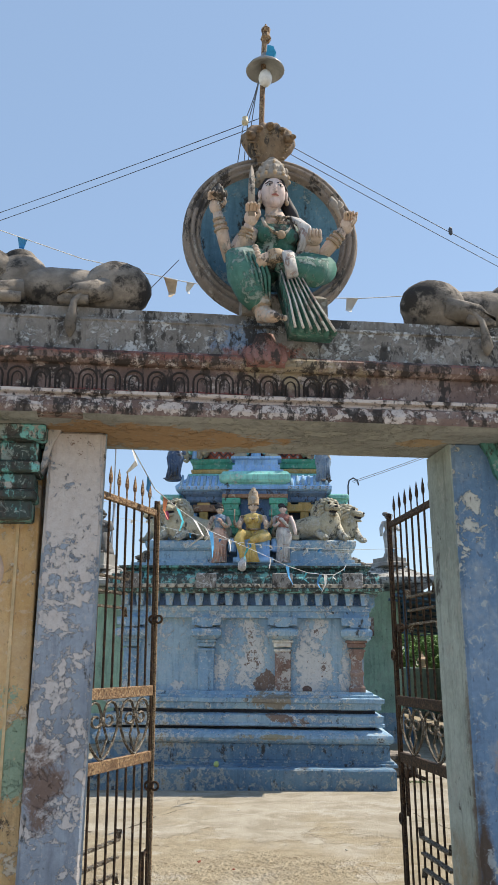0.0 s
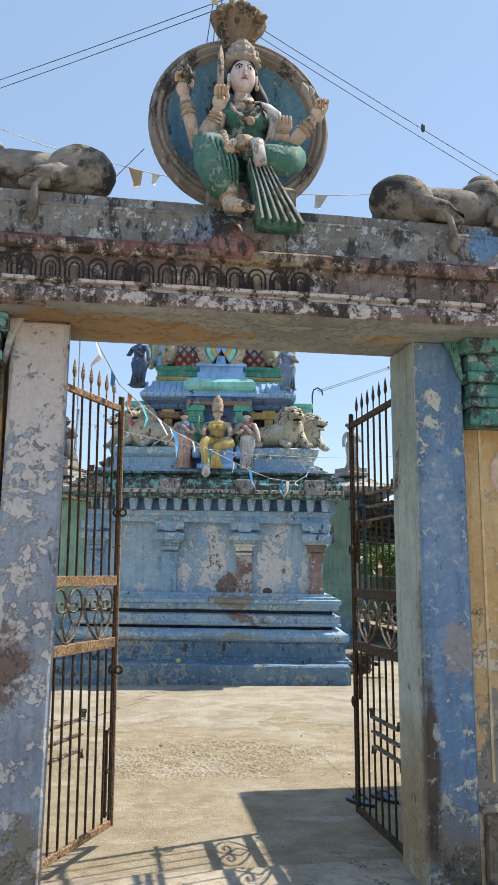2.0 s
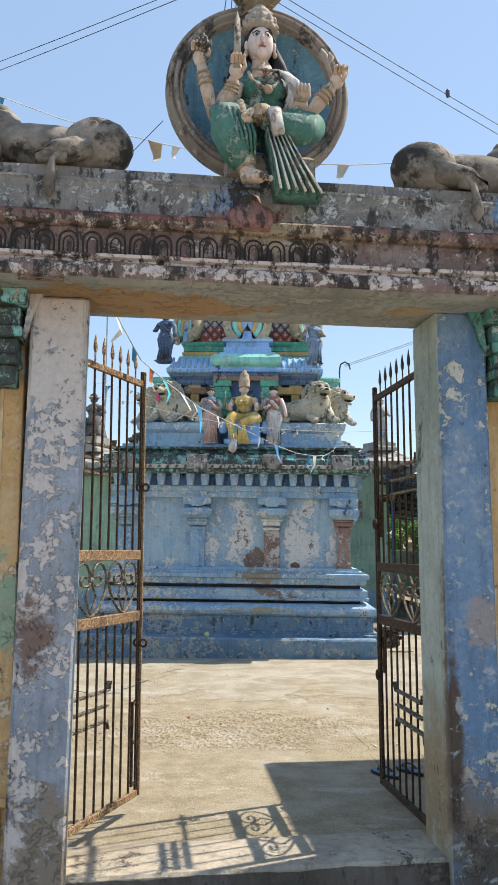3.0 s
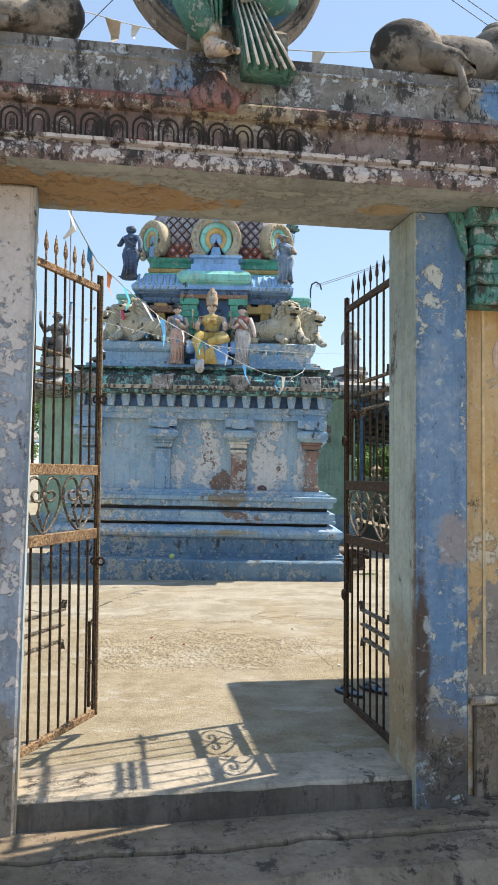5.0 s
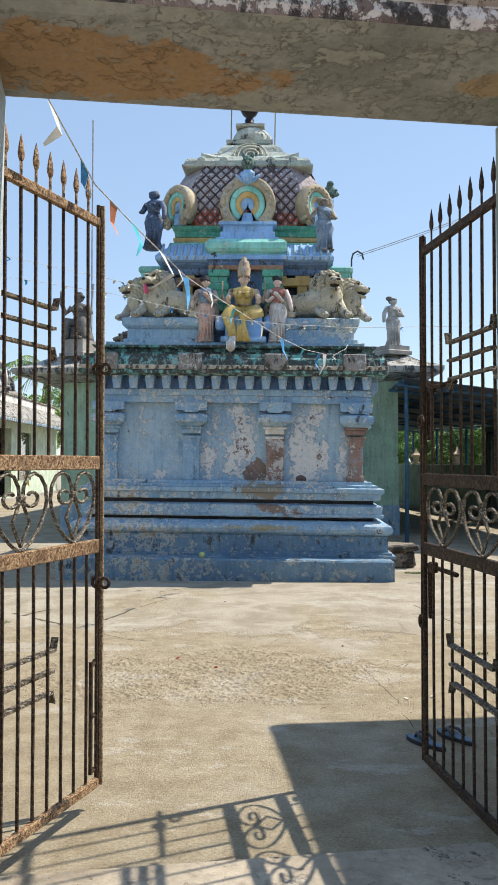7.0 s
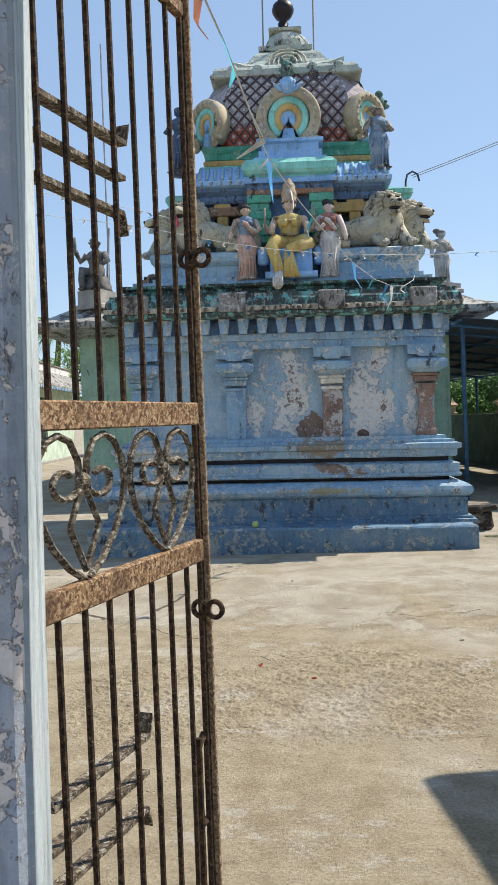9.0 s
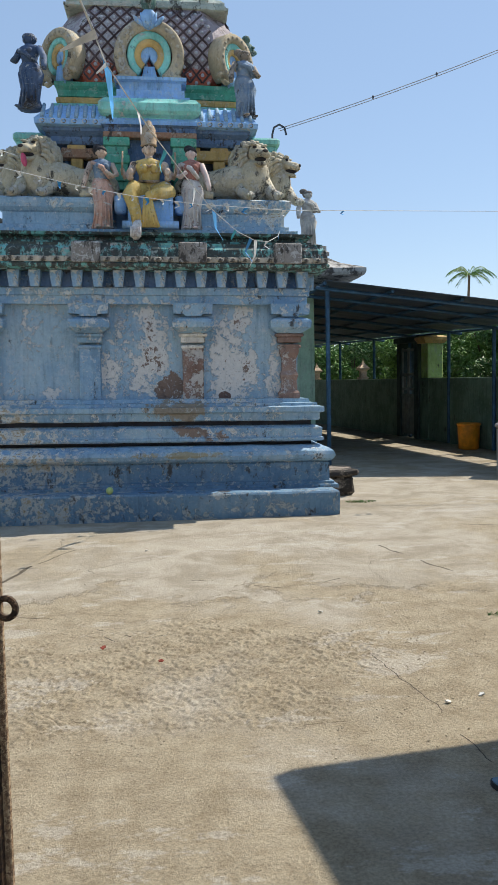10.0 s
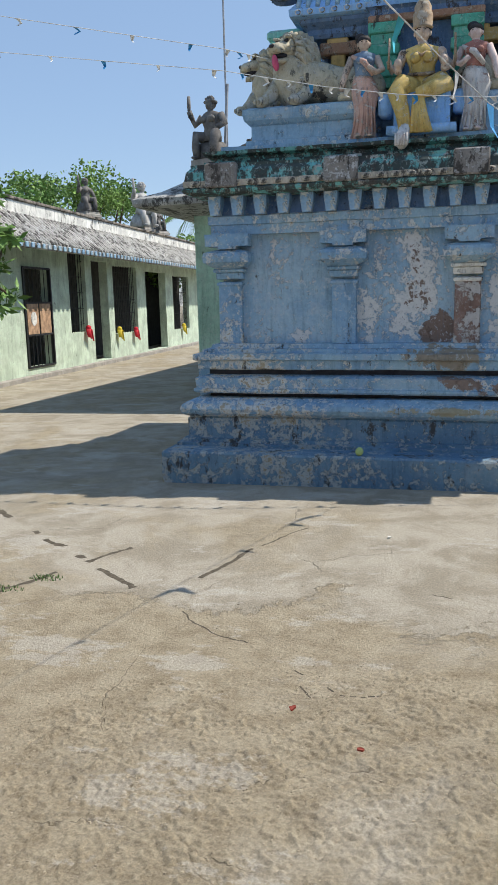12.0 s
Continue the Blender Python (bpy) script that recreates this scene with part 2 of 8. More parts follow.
M_CORNICE = painted("blackened_cornice_plaster", (0.165, 0.105, 0.086), peel=(0.62, 0.53, 0.48), amount=0.60, bare_amount=0.86, bare=(0.25, 0.09, 0.075), dirt=(0.042, 0.034, 0.03), grime=0.565, size=10, soot_size=9,
                    wear=(((1, -0.53, 2.46), (60, 2, 0.024), 0.17), ((1, -0.55, 2.405), (60, 2, 0.035), 0.11), ((0.2, -0.52, 2.63), (0.9, 2, 0.04), 0.06)),
                    blobs=(((1, -0.53, 2.492), (60, 2, 0.010), (0.27, 0.085, 0.07), 0.8, 0.5), ((0.2, -0.51, 2.66), (1.4, 2, 0.03), (0.26, 0.11, 0.09), 0.9, 0.5), ((0.85, -0.48, 2.60), (0.32, 2, 0.08), (0.36, 0.29, 0.20), 0.9, 0.6)))
M_PARAPET = painted("blackened_parapet_plaster", (0.20, 0.18, 0.16), peel=(0.54, 0.54, 0.53), amount=0.56, bare_amount=0.85, dirt=(0.05, 0.044, 0.039), grime=0.53, size=11, soot_size=7,
                    blobs=(((0.60, -0.5, 2.76), (0.12, 1, 0.08), (0.22, 0.31, 0.44), 0.9, 0.5), ((0.70, -0.5, 2.64), (0.16, 1, 0.10), (0.34, 0.15, 0.12), 0.9, 0.5), ((1.5, -0.5, 2.74), (0.5, 1, 0.05), (0.27, 0.245, 0.22), 0.8, 0.6), ((1.85, -0.5, 2.78), (0.06, 1, 0.05), (0.14, 0.26, 0.42), 0.9, 0.4)))
M_YELLOW = painted("peeling_yellow_wash", (0.62, 0.375, 0.16), peel=(0.68, 0.56, 0.42), amount=0.55, bare_amount=0.74, bare=(0.33, 0.25, 0.18), grime=0.36, size=3.5,
                   tint=(0.68, 0.46, 0.24), blobs=(((-0.3, -0.2, 1.05), (0.13, 1, 0.2), (0.32, 0.42, 0.30), 0.5), ((2.0, -0.2, 0.55), (0.2, 1, 0.28), (0.3, 0.26, 0.22), 0.8)))
M_BULL = plain("blackened_cement", (0.25, 0.215, 0.18), 0.9, vary=0.4, scale=9, dark=0.25, bump=0.9)
M_CEMENT = plain("grey_cement", (0.33, 0.31, 0.28), 0.9, vary=0.25, scale=4, dark=0.1, bump=0.4)
M_STEP = painted("worn_cement_step", (0.29, 0.245, 0.185), peel=(0.37, 0.33, 0.27), amount=0.6, bare_amount=0.8, grime=0.42, size=2.5, dirt=(0.075, 0.06, 0.047))
M_RISER = painted("dark_riser_cement", (0.075, 0.06, 0.046), peel=(0.15, 0.12, 0.09), amount=0.62, bare_amount=0.85, grime=0.45, size=4)
M_STEPDIRT = painted("damp_earthy_cement", (0.21, 0.157, 0.105), peel=(0.25, 0.20, 0.15), amount=0.6, bare_amount=0.8, grime=0.46, size=3.5, dirt=(0.06, 0.048, 0.038))
M_GREENWALL = painted("pale_green_wash", (0.43, 0.52, 0.41), peel=(0.62, 0.66, 0.58), amount=0.68, bare_amount=0.86, grime=0.34, size=2.5)
M_GREENDARK = painted("mid_green_wash", (0.29, 0.44, 0.33), peel=(0.5, 0.56, 0.48), amount=0.70, bare_amount=0.88, grime=0.36, size=2.5)
# green wash darkened to carry the shade under the shed
M_GREENSHADE = painted("shaded_green_wash", (0.10, 0.165, 0.115), peel=(0.3, 0.36, 0.3), amount=0.72, bare_amount=0.9, grime=0.4, size=2.5)
M_EAVE = painted("weathered_cement_eave", (0.34, 0.33, 0.30), peel=(0.5, 0.5, 0.48), amount=0.56, bare_amount=0.72, grime=0.56, size=6)
M_WHITE = painted("dirty_white_wash", (0.62, 0.61, 0.57), peel=(0.7, 0.7, 0.66), amount=0.6, bare_amount=0.85, grime=0.46, size=3)
M_DARKIRON = plain("dark_painted_iron", (0.03, 0.03, 0.032), 0.6, 0.3)
M_TIN = plain("blue_grey_roof_sheet", (0.10, 0.125, 0.16), 0.55, 0.3, vary=0.15, scale=2)
M_STEELBLUE = plain("blue_painted_pipe", (0.05, 0.12, 0.2), 0.5, 0.2)
M_ORANGE = plain("orange_plastic", (0.75, 0.26, 0.02), 0.45)
# near-black colour that stands in for the darkness of rooms
M_BLACKVOID = plain("painted_room_darkness", (0.06, 0.06, 0.055), 0.95)


def rust_material(name, dark, mid, light, cover):
    k = Mat(name, 0.8, 0.15)
    r = k.noise(75, 7, 0.75)
    col = k.mix(k.step(r, 0.44, 0.56), dark, mid)
    col = k.mix(k.step(k.noise(120, 5, 0.75), cover, cover + 0.06), col, light)
    col = k.mix(k.step(k.noise(9, 5, 0.7), 0.5, 0.65, 0, 0.6), col, dark)
    k.colour(col)
    return k.bump(k.noise(130, 4, 0.7), 0.6, 0.003).m


def ground_material():
    """Trodden cement floor: pale worn screed, brown sand lying on it, hairline cracks and small stains."""
    k = Mat("worn_cement_floor", 0.95, 0, 0.06)
    big = k.noise(0.5, 6, 0.66, dist=0.5)
    mid = k.noise(2.2, 8, 0.72, dist=0.5)
    screed = k.mix(k.step(mid, 0.38, 0.60), (0.29, 0.255, 0.197), (0.395, 0.357, 0.29))
    sand = k.mix(k.step(k.noise(6, 7, 0.74), 0.36, 0.62), (0.275, 0.228, 0.158), (0.37, 0.318, 0.23))
    near = k.blob((0.8, 6.0, 0), (7, 2.1, 5), 0.25, 0.8)
    v = k.math('ADD', big, k.math('MULTIPLY', near, 0.14))
    col = k.mix(k.step(v, 0.49, 0.62), screed, sand)
    pale = k.noise(1.5, 9, 0.74, co=k.scaled(0.75, 1.4, 1))
    col = k.mix(k.step(pale, 0.56, 0.59, 0, 0.5), col, (0.46, 0.43, 0.375))
    col = k.mix(k.step(k.noise(4.1, 9, 0.78), 0.56, 0.70, 0, 0.5), col, (0.22, 0.19, 0.145))
    col = k.mix(k.step(k.noise(1.0, 7, 0.7, co=k.scaled(1, 1, 1, loc=(9, 2, 0))), 0.56, 0.66, 0, 0.35), col, (0.25, 0.22, 0.17))
    wob = k.n("ShaderNodeVectorMath")
    wob.operation = 'MULTIPLY_ADD'
    nz = k.n("ShaderNodeTexNoise", Vector=k.co, Scale=2.2, Detail=4.0, Roughness=0.55)
    k.put(wob.inputs[0], nz.outputs["Color"])
    wob.inputs[1].default_value = (0.32, 0.32, 0.0)
    k.put(wob.inputs[2], k.co)
    cell = k.t.nodes.new("ShaderNodeTexVoronoi")
    cell.feature = 'DISTANCE_TO_EDGE'
    cell.inputs["Scale"].default_value = 0.75
    k.t.links.new(wob.outputs[0], cell.inputs["Vector"])
    crack = k.math('MULTIPLY', k.step(cell.outputs["Distance"], 0.0006, 0.0026, 1, 0), k.step(k.noise(1.3, 4), 0.50, 0.60))
    col = k.mix(k.math('MULTIPLY', crack, 0.45), col, (0.09, 0.075, 0.06))
    grain = k.noise(85, 6, 0.8)
    col = k.mix(0.55, col, k.mix(k.step(grain, 0.3, 0.7), (0.25, 0.25, 0.25), (0.75, 0.75, 0.75)), 'OVERLAY')
    col = k.mix(k.step(k.noise(55, 3, 0.6), 0.68, 0.74, 0, 0.6), col, (0.12, 0.10, 0.08))
    k.colour(col)
    lump = k.noise(24, 7, 0.75)
    clods = k.math('MULTIPLY', lump, k.step(v, 0.5, 0.62, 0.18, 0.8))
    return k.bump(k.math('SUBTRACT', k.math('ADD', clods, k.math('MULTIPLY', grain, 0.4)), k.math('MULTIPLY', crack, 0.3)), 0.9, 0.016).m


M_RUST = rust_material("speckled_rusty_iron", (0.085, 0.045, 0.028), (0.27, 0.155, 0.08), (0.46, 0.33, 0.20), 0.50)
M_ROD = rust_material("dark_rusty_iron", (0.022, 0.015, 0.012), (0.085, 0.05, 0.03), (0.24, 0.16, 0.10), 0.58)
M_GROUND = ground_material()


# ---- building blocks ----
def mesh_of(name, bm, mats, smooth=False):
    bmesh.ops.recalc_face_normals(bm, faces=bm.faces)
    me = bpy.data.meshes.new(name)
    bm.to_mesh(me)
    bm.free()
    for m in mats if isinstance(mats, (list, tuple)) else (mats,):
        me.materials.append(m)
    if smooth:
        me.polygons.foreach_set("use_smooth", [True] * len(me.polygons))
    return me


def part(name, bm, mat, parent, label="", smooth=False):
    ob = new(name, mesh_of(name, bm, mat, smooth))
    ob.parent = parent
    return tagged(ob, label=label)


def thing(name, bm, mat, label, category, group="", kind="", m=None, smooth=False):
    ob = new(name, mesh_of(name, bm, mat, smooth))
    if m:
        ob.matrix_world = m
    return tagged(ob, label, category, group, kind)


def holder(name, label, category, m=None, group="", kind=""):
    ob = new(name)
    ob.empty_display_size = 0.2
    if m:
        ob.matrix_world = m
    return tagged(ob, label, category, group, kind)


def quad(bm, *pts, mi=0):
    f = bm.faces.new([bm.verts.new(p) for p in pts])
    f.material_index = mi
    return f


def rings(bm, loops, cap=True, mi=0, closed=True):
    """Skin a row of loops with the same number of points."""
    vs = [[bm.verts.new(p) for p in l] for l in loops]
    n = len(vs[0])
    for a, b in zip(vs, vs[1:]):
        for i in range(n if closed else n - 1):
            f = bm.faces.new((a[i], a[(i + 1) % n], b[(i + 1) % n], b[i]))
            f.material_index = mi
    if cap:
        for l in (vs[0][::-1], vs[-1]):
            f = bm.faces.new(l)
            f.material_index = mi
    return bm


def box(bm, x0, x1, y0, y1, z0, z1, bev=0.0, mi=0, m=None):
    """A block, its edges rounded off by bev."""
    b = min(bev, 0.45 * min(x1 - x0, y1 - y0, z1 - z0))
    if b <= 0:
        levels = ((0, z0), (0, z1))
    else:
        levels = ((b, z0), (0, z0 + b), (0, z1 - b), (b, z1))
    loops = []
    for o, z in levels:
        if b <= 0:
            l = [(x0, y0, z), (x1, y0, z), (x1, y1, z), (x0, y1, z)]
        else:
            l = []
            for cx, cy, dx, dy in ((x0, y0, 1, 1), (x1, y0, -1, 1), (x1, y1, -1, -1), (x0, y1, 1, -1)):
                p, q = (cx + dx * o, cy + dy * max(b, o)), (cx + dx * max(b, o), cy + dy * o)
                if o > 0:
                    p, q = (cx + dx * b, cy + dy * b * 1.6), (cx + dx * b * 1.6, cy + dy * b)
                pair = (p, q) if (dx > 0) == (dy > 0) else (q, p)
                l += [(*a, z) for a in pair]
        loops.append([m @ Vector(p) if m else p for p in l])
    return rings(bm, loops, True, mi)


def stack(bm, x0, x1, y0, y1, profile, mi=0, cap=True):
    """A rectangular moulding: the outline x0..y1 pushed out by o at each height z. Long ones are hand-trowelled, never quite true."""
    if x1 - x0 < 1.0:
        return rings(bm, [[(x0 - o, y0 - o, z), (x1 + o, y0 - o, z), (x1 + o, y1 + o, z), (x0 - o, y1 + o, z)] for o, z in profile], cap, mi)
    nx, ny = int((x1 - x0) / 0.07), int((y1 - y0) / 0.12)
    ring = [(i / nx, 0) for i in range(nx)] + [(1, i / ny) for i in range(ny)] + [(1 - i / nx, 1) for i in range(nx)] + [(0, 1 - i / ny) for i in range(ny)]
    loops = []
    for q, (o, z) in enumerate(profile):
        l = []
        for fx, fy in ring:
            x, y = x0 - o + (x1 - x0 + 2 * o) * fx, y0 - o + (y1 - y0 + 2 * o) * fy
            v = noise.noise_vector((x * 3.2, y * 3.2, z * 6)) * 0.0075 + noise.noise_vector((x * 13, y * 13, z * 25)) * 0.004
            l.append((x + v.x, y + v.y, z + 0.7 * v.z))
        loops.append(l)
    return rings(bm, loops, cap, mi)


def lathe(bm, profile, c=(0, 0, 0), seg=16, mi=0, sx=1.0, sy=1.0):
    loops = [[(c[0] + sx * r * math.cos(2 * math.pi * i / seg), c[1] + sy * r * math.sin(2 * math.pi * i / seg), c[2] + z) for i in range(seg)] for r, z in profile]
    return rings(bm, loops, True, mi)


def tube(bm, pts, radii, seg=8, mi=0, flat=1.0, closed=False):
    """A tapered limb, bar or wire along pts."""
    pts = [Vector(p) for p in pts]
    if not isinstance(radii, (list, tuple)):
        radii = [radii] * len(pts)
    loops, side = [], None
    for i, p in enumerate(pts):
        d = (pts[min(i + 1, len(pts) - 1)] - pts[max(i - 1, 0)]).normalized()
        if side is None:
            side = d.cross(Vector((0, 0, 1)) if abs(d.z) < 0.9 else Vector((0, 1, 0))).normalized()
        side = (side - d * side.dot(d)).normalized()
        up = d.cross(side)
        loops.append([p + radii[i] * (side * math.cos(2 * math.pi * j / seg) + up * flat * math.sin(2 * math.pi * j / seg)) for j in range(seg)])
    return rings(bm, loops, True, mi)


def ell(bm, c, r, rot=(0, 0, 0), mi=0, seg=14, rows=8):
    """An egg shape with the radii r."""
    q = Euler([radians(a) for a in rot]).to_matrix()
    loops = []
    for k in range(rows + 1):
        a = math.pi * (k + 0.12) / (rows + 0.24) - math.pi / 2
        loops.append([Vector(c) + q @ Vector((r[0] * math.cos(a) * math.cos(2 * math.pi * i / seg), r[1] * math.cos(a) * math.sin(2 * math.pi * i / seg), r[2] * math.sin(a))) for i in range(seg)])
    return rings(bm, loops, True, mi)


def slab_outline(bm, outline, d0, d1, mi=0, plane="xz"):
    """A flat shape given by its outline, thick from d0 to d1."""
    if plane == "xz":
        return rings(bm, [[(x, d, z) for x, z in outline] for d in (d0, d1)], True, mi)
    if plane == "yz":
        return rings(bm, [[(d, y, z) for y, z in outline] for d in (d0, d1)], True, mi)
    return rings(bm, [[(x, y, d) for x, y in outline] for d in (d0, d1)], True, mi)


def BM():
    return bmesh.new()


# ---- ground ----
GATE = pose(0.713, 4.216, 0, 0, 0, 10.6)      # gate frame: u along the wall, v inwards, z up; the opening runs from u = 0 to 1.55
OPEN = 1.55


def ground():
    bm = BM()
    a, b = GATE @ Vector((-300, -0.10, 0)), GATE @ Vector((300, -0.10, 0))
    far0, far1 = GATE @ Vector((-300, 600, 0)), GATE @ Vector((300, 600, 0))
    n0, n1 = GATE @ Vector((-300, -300, 0)), GATE @ Vector((300, -300, 0))
    low = Vector((0, 0, -0.22))
    va, vb, vf0, vf1 = [bm.verts.new(p) for p in (a, b, far0, far1)]
    la, lb, l0, l1 = [bm.verts.new(p + low) for p in (a, b, n0, n1)]
    bm.faces.new((va, vb, vf1, vf0))
    bm.faces.new((la, lb, vb, va))
    bm.faces.new((l0, l1, lb, la))
    thing("ground", bm, M_GROUND, "worn pale cement courtyard floor with sand and hairline cracks", "ground", kind="structure")


ground()


# ---- gateway wall ----
def gate_wall():
    """Compound wall with its gateway: two runs of wall, pillars, lintel, cornice and parapet."""
    for nm, u0, u1 in (("wall_front_a", -7.0, -0.25), ("wall_front_b", OPEN + 0.26, 9.0)):
        bm = BM()
        box(bm, u0, u1, -0.20, -0.02, -0.3, 2.40, 0.004)
        ob = thing(nm, bm, M_YELLOW, "peeling yellow lime-washed compound wall", "wall", kind="structure", m=GATE)
        s = 1 if u0 > 0 else -1
        e = u0 if s > 0 else u1
        # raised white border lines of the painted panel and the ledge at its foot
        bm = BM()
        box(bm, min(e, e + s * 1.6), max(e, e + s * 1.6), -0.235, -0.197, 0.30, 0.335, 0.008)
        part("ledge", bm, M_YELLOW, ob)
        bm = BM()
        box(bm, min(e + s * 0.03, e + s * 1.6), max(e + s * 0.03, e + s * 1.6), -0.225, -0.197, -0.25, 0.297, 0.01)
        part("dado", bm, M_STEPDIRT, ob)
        bm = BM()
        lathe(bm, [(0.001, 0), (0.13, 0), (0.14, 0.006), (0.13, 0.012), (0.001, 0.012)], seg=28)
        bmesh.ops.transform(bm, matrix=pose(e + s * 0.27, -0.197, 1.78, 90, 0, 0), verts=bm.verts)
        part("roundel", bm, plain("faded_pink_wash" + nm, (0.66, 0.47, 0.35), 0.85), ob)
        bm = BM()
        for du in (0.085, 0.47):
            box(bm, e + s * du - 0.006, e + s * du + 0.006, -0.206, -0.197, 0.42, 2.0)
        part("painted_border", bm, plain("faded_pale_line" + nm, (0.70, 0.52, 0.30), 0.85), ob)
    for nm, u0, u1, v0, mat, lab in (("pillar_left", -0.25, -0.017, -0.295, M_PILLAR_L, "gate pillar with flaking grey-blue paint"),
                                     ("pillar_right", OPEN, OPEN + 0.225, -0.31, M_PILLAR_R, "gate pillar with peeling bright blue paint")):
        bm = BM()
        box(bm, u0, u1, v0, 0.0, -0.25, 2.366, 0.012)
        lean = Matrix.Identity(4)
        if u0 < 0:      # this pillar's foot stands a little outwards
            lean[0][2], lean[0][3] = 0.016, -0.009
            lean[0][1], lean[0][3] = -0.06, lean[0][3] - 0.012
        bmesh.ops.transform(bm, matrix=lean, verts=bm.verts)
        ob = thing(nm, bm, mat, lab, "pillar", kind="structure", m=GATE)
        bm = BM()
        i0, i1 = (-0.021, -0.011) if u0 < 0 else (OPEN - 0.006, OPEN + 0.004)
        box(bm, i0, i1, v0 + 0.012, -0.002, -0.2, 2.362)
        bmesh.ops.transform(bm, matrix=lean, verts=bm.verts)
        part("jamb_lining", bm, M_JAMB_L if u0 < 0 else M_JAMB, ob)
        # green bracket capital beside the pillar
        bm = BM()
        s = 1 if u0 > 0 else -1
        e = u1 if s > 0 else u0
        for w, o, z0, z1 in ((0.50, 0.0, 1.98, 2.06), (0.52, 0.025, 2.06, 2.10), (0.50, 0.01, 2.10, 2.17), (0.53, 0.045, 2.17, 2.215), (0.51, 0.025, 2.215, 2.30), (0.56, 0.08, 2.30, 2.364)):
            a, b = e - s * (o * 0.6 - 0.02), e + s * w
            box(bm, min(a, b), max(a, b), v0 - 0.035 - o, -0.195, z0, z1, 0.008)
        part("bracket_capital", bm, M_CAPITAL if s > 0 else M_SLAB, ob, "stepped green bracket capital, partly blackened")
        bm = BM()
        if s > 0:
            slab_outline(bm, [(e - 0.03, 2.364), (e - 0.10, 2.364), (e - 0.06, 2.30), (e - 0.04, 2.22), (e - 0.005, 2.17)], -0.335, -0.20)
        else:
            slab_outline(bm, [(e + 0.03, 2.364), (e + 0.08, 2.364), (e + 0.05, 2.30), (e + 0.03, 2.22), (e, 2.17)], -0.32, -0.20)
        part("bracket_scroll", bm, M_CAPITAL if s > 0 else M_PILLAR_L, ob)
    # lintel and soffit
    bm = BM()
    box(bm, -7, 9, -0.53, 0.0, 2.368, 2.43, 0.008)
    thing("lintel", bm, M_SOFFIT, "cement lintel slab with a patched ochre soffit", "lintel", kind="structure", m=GATE)
    # cornice: mouldings run along the whole wall
    bm = BM()
    prof = [(-0.30, 2.362), (-0.50, 2.360), (-0.545, 2.372), (-0.552, 2.40), (-0.545, 2.432), (-0.515, 2.445), (-0.515, 2.455), (-0.535, 2.462), (-0.535, 2.476), (-0.505, 2.488),
            (-0.478, 2.490), (-0.478, 2.598), (-0.50, 2.602), (-0.515, 2.618), (-0.52, 2.645), (-0.505, 2.662), (-0.475, 2.672), (-0.472, 2.80), (-0.478, 2.806), (-0.475, 2.816), (-0.445, 2.82), (-0.445, 2.872), (-0.42, 2.876)]
    nseg = 90
    loops = []
    for i in range(nseg + 1):
        u = -7 + 16 * i / nseg
        loops.append([(u, v + 0.006 * noise.noise((u * 3, z * 20, 1)), z + 0.005 * noise.noise((u * 2.3, z * 9, 5))) for v, z in prof] + [(u, -0.02, 2.874), (u, -0.02, 2.433), (u, -0.30, 2.433)])
    rings(bm, loops)
    for f in bm.faces:
        if f.calc_center_median().z > 2.668:
            f.material_index = 1
        elif f.calc_center_median().z < 2.367:
            f.material_index = 2
    cor = thing("cornice", bm, [M_CORNICE, M_PARAPET, M_SOFFIT], "soot-blackened moulded cornice with traces of red and pink", "cornice", kind="structure", m=GATE)
    bm = BM()
    pts = [(-0.036, 0), (-0.036, 0.05)] + [(0.036 * math.cos(math.pi * (1 - i / 8)), 0.05 + 0.036 * math.sin(math.pi * i / 8)) for i in range(1, 8)] + [(0.036, 0.05), (0.036, 0)]
    tube(bm, [(x, 0, z) for x, z in pts], 0.0045, 5)
    tube(bm, [(0.55 * x, 0, 0.75 * z) for x, z in pts], 0.0032, 5)
    arch = mesh_of("arch", bm, plain("sooty_arch_line", (0.05, 0.04, 0.035), 0.9))
    for i in range(30):
        ob = new("arch", arch)
        ob.parent = cor
        ob.location = (-1.75 + 0.094 * i, -0.480, 2.497)
    bm = BM()
    lathe(bm, [(0.001, 0), (0.014, 0.004), (0.020, 0.016), (0.014, 0.034), (0.001, 0.05)], seg=8, sy=0.12)
    drop = mesh_of("petal", bm, M_CORNICE, True)
    for i in range(20):
        ob = new("petal", drop)
        ob.parent = cor
        ob.location = (-1.7 + 0.06 * i, -0.551, 2.375)
    # threshold and steps
    bm = BM()
    box(bm, -0.07, OPEN + 0.01, -0.26, 0.10, -0.03, 0.035, 0.012)
    thing("threshold", bm, M_STEP, "worn grey cement threshold slab", "threshold", kind="structure", m=GATE)
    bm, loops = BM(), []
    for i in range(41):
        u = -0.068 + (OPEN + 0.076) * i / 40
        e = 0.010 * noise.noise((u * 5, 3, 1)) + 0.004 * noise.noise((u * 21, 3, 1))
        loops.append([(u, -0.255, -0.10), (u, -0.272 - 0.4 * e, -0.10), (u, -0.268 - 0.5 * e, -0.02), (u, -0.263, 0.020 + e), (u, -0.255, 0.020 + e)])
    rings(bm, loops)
    thing("threshold_riser", bm, M_RISER, "dark brown face of the threshold slab", "threshold", kind="structure", m=GATE)
    nx = 70
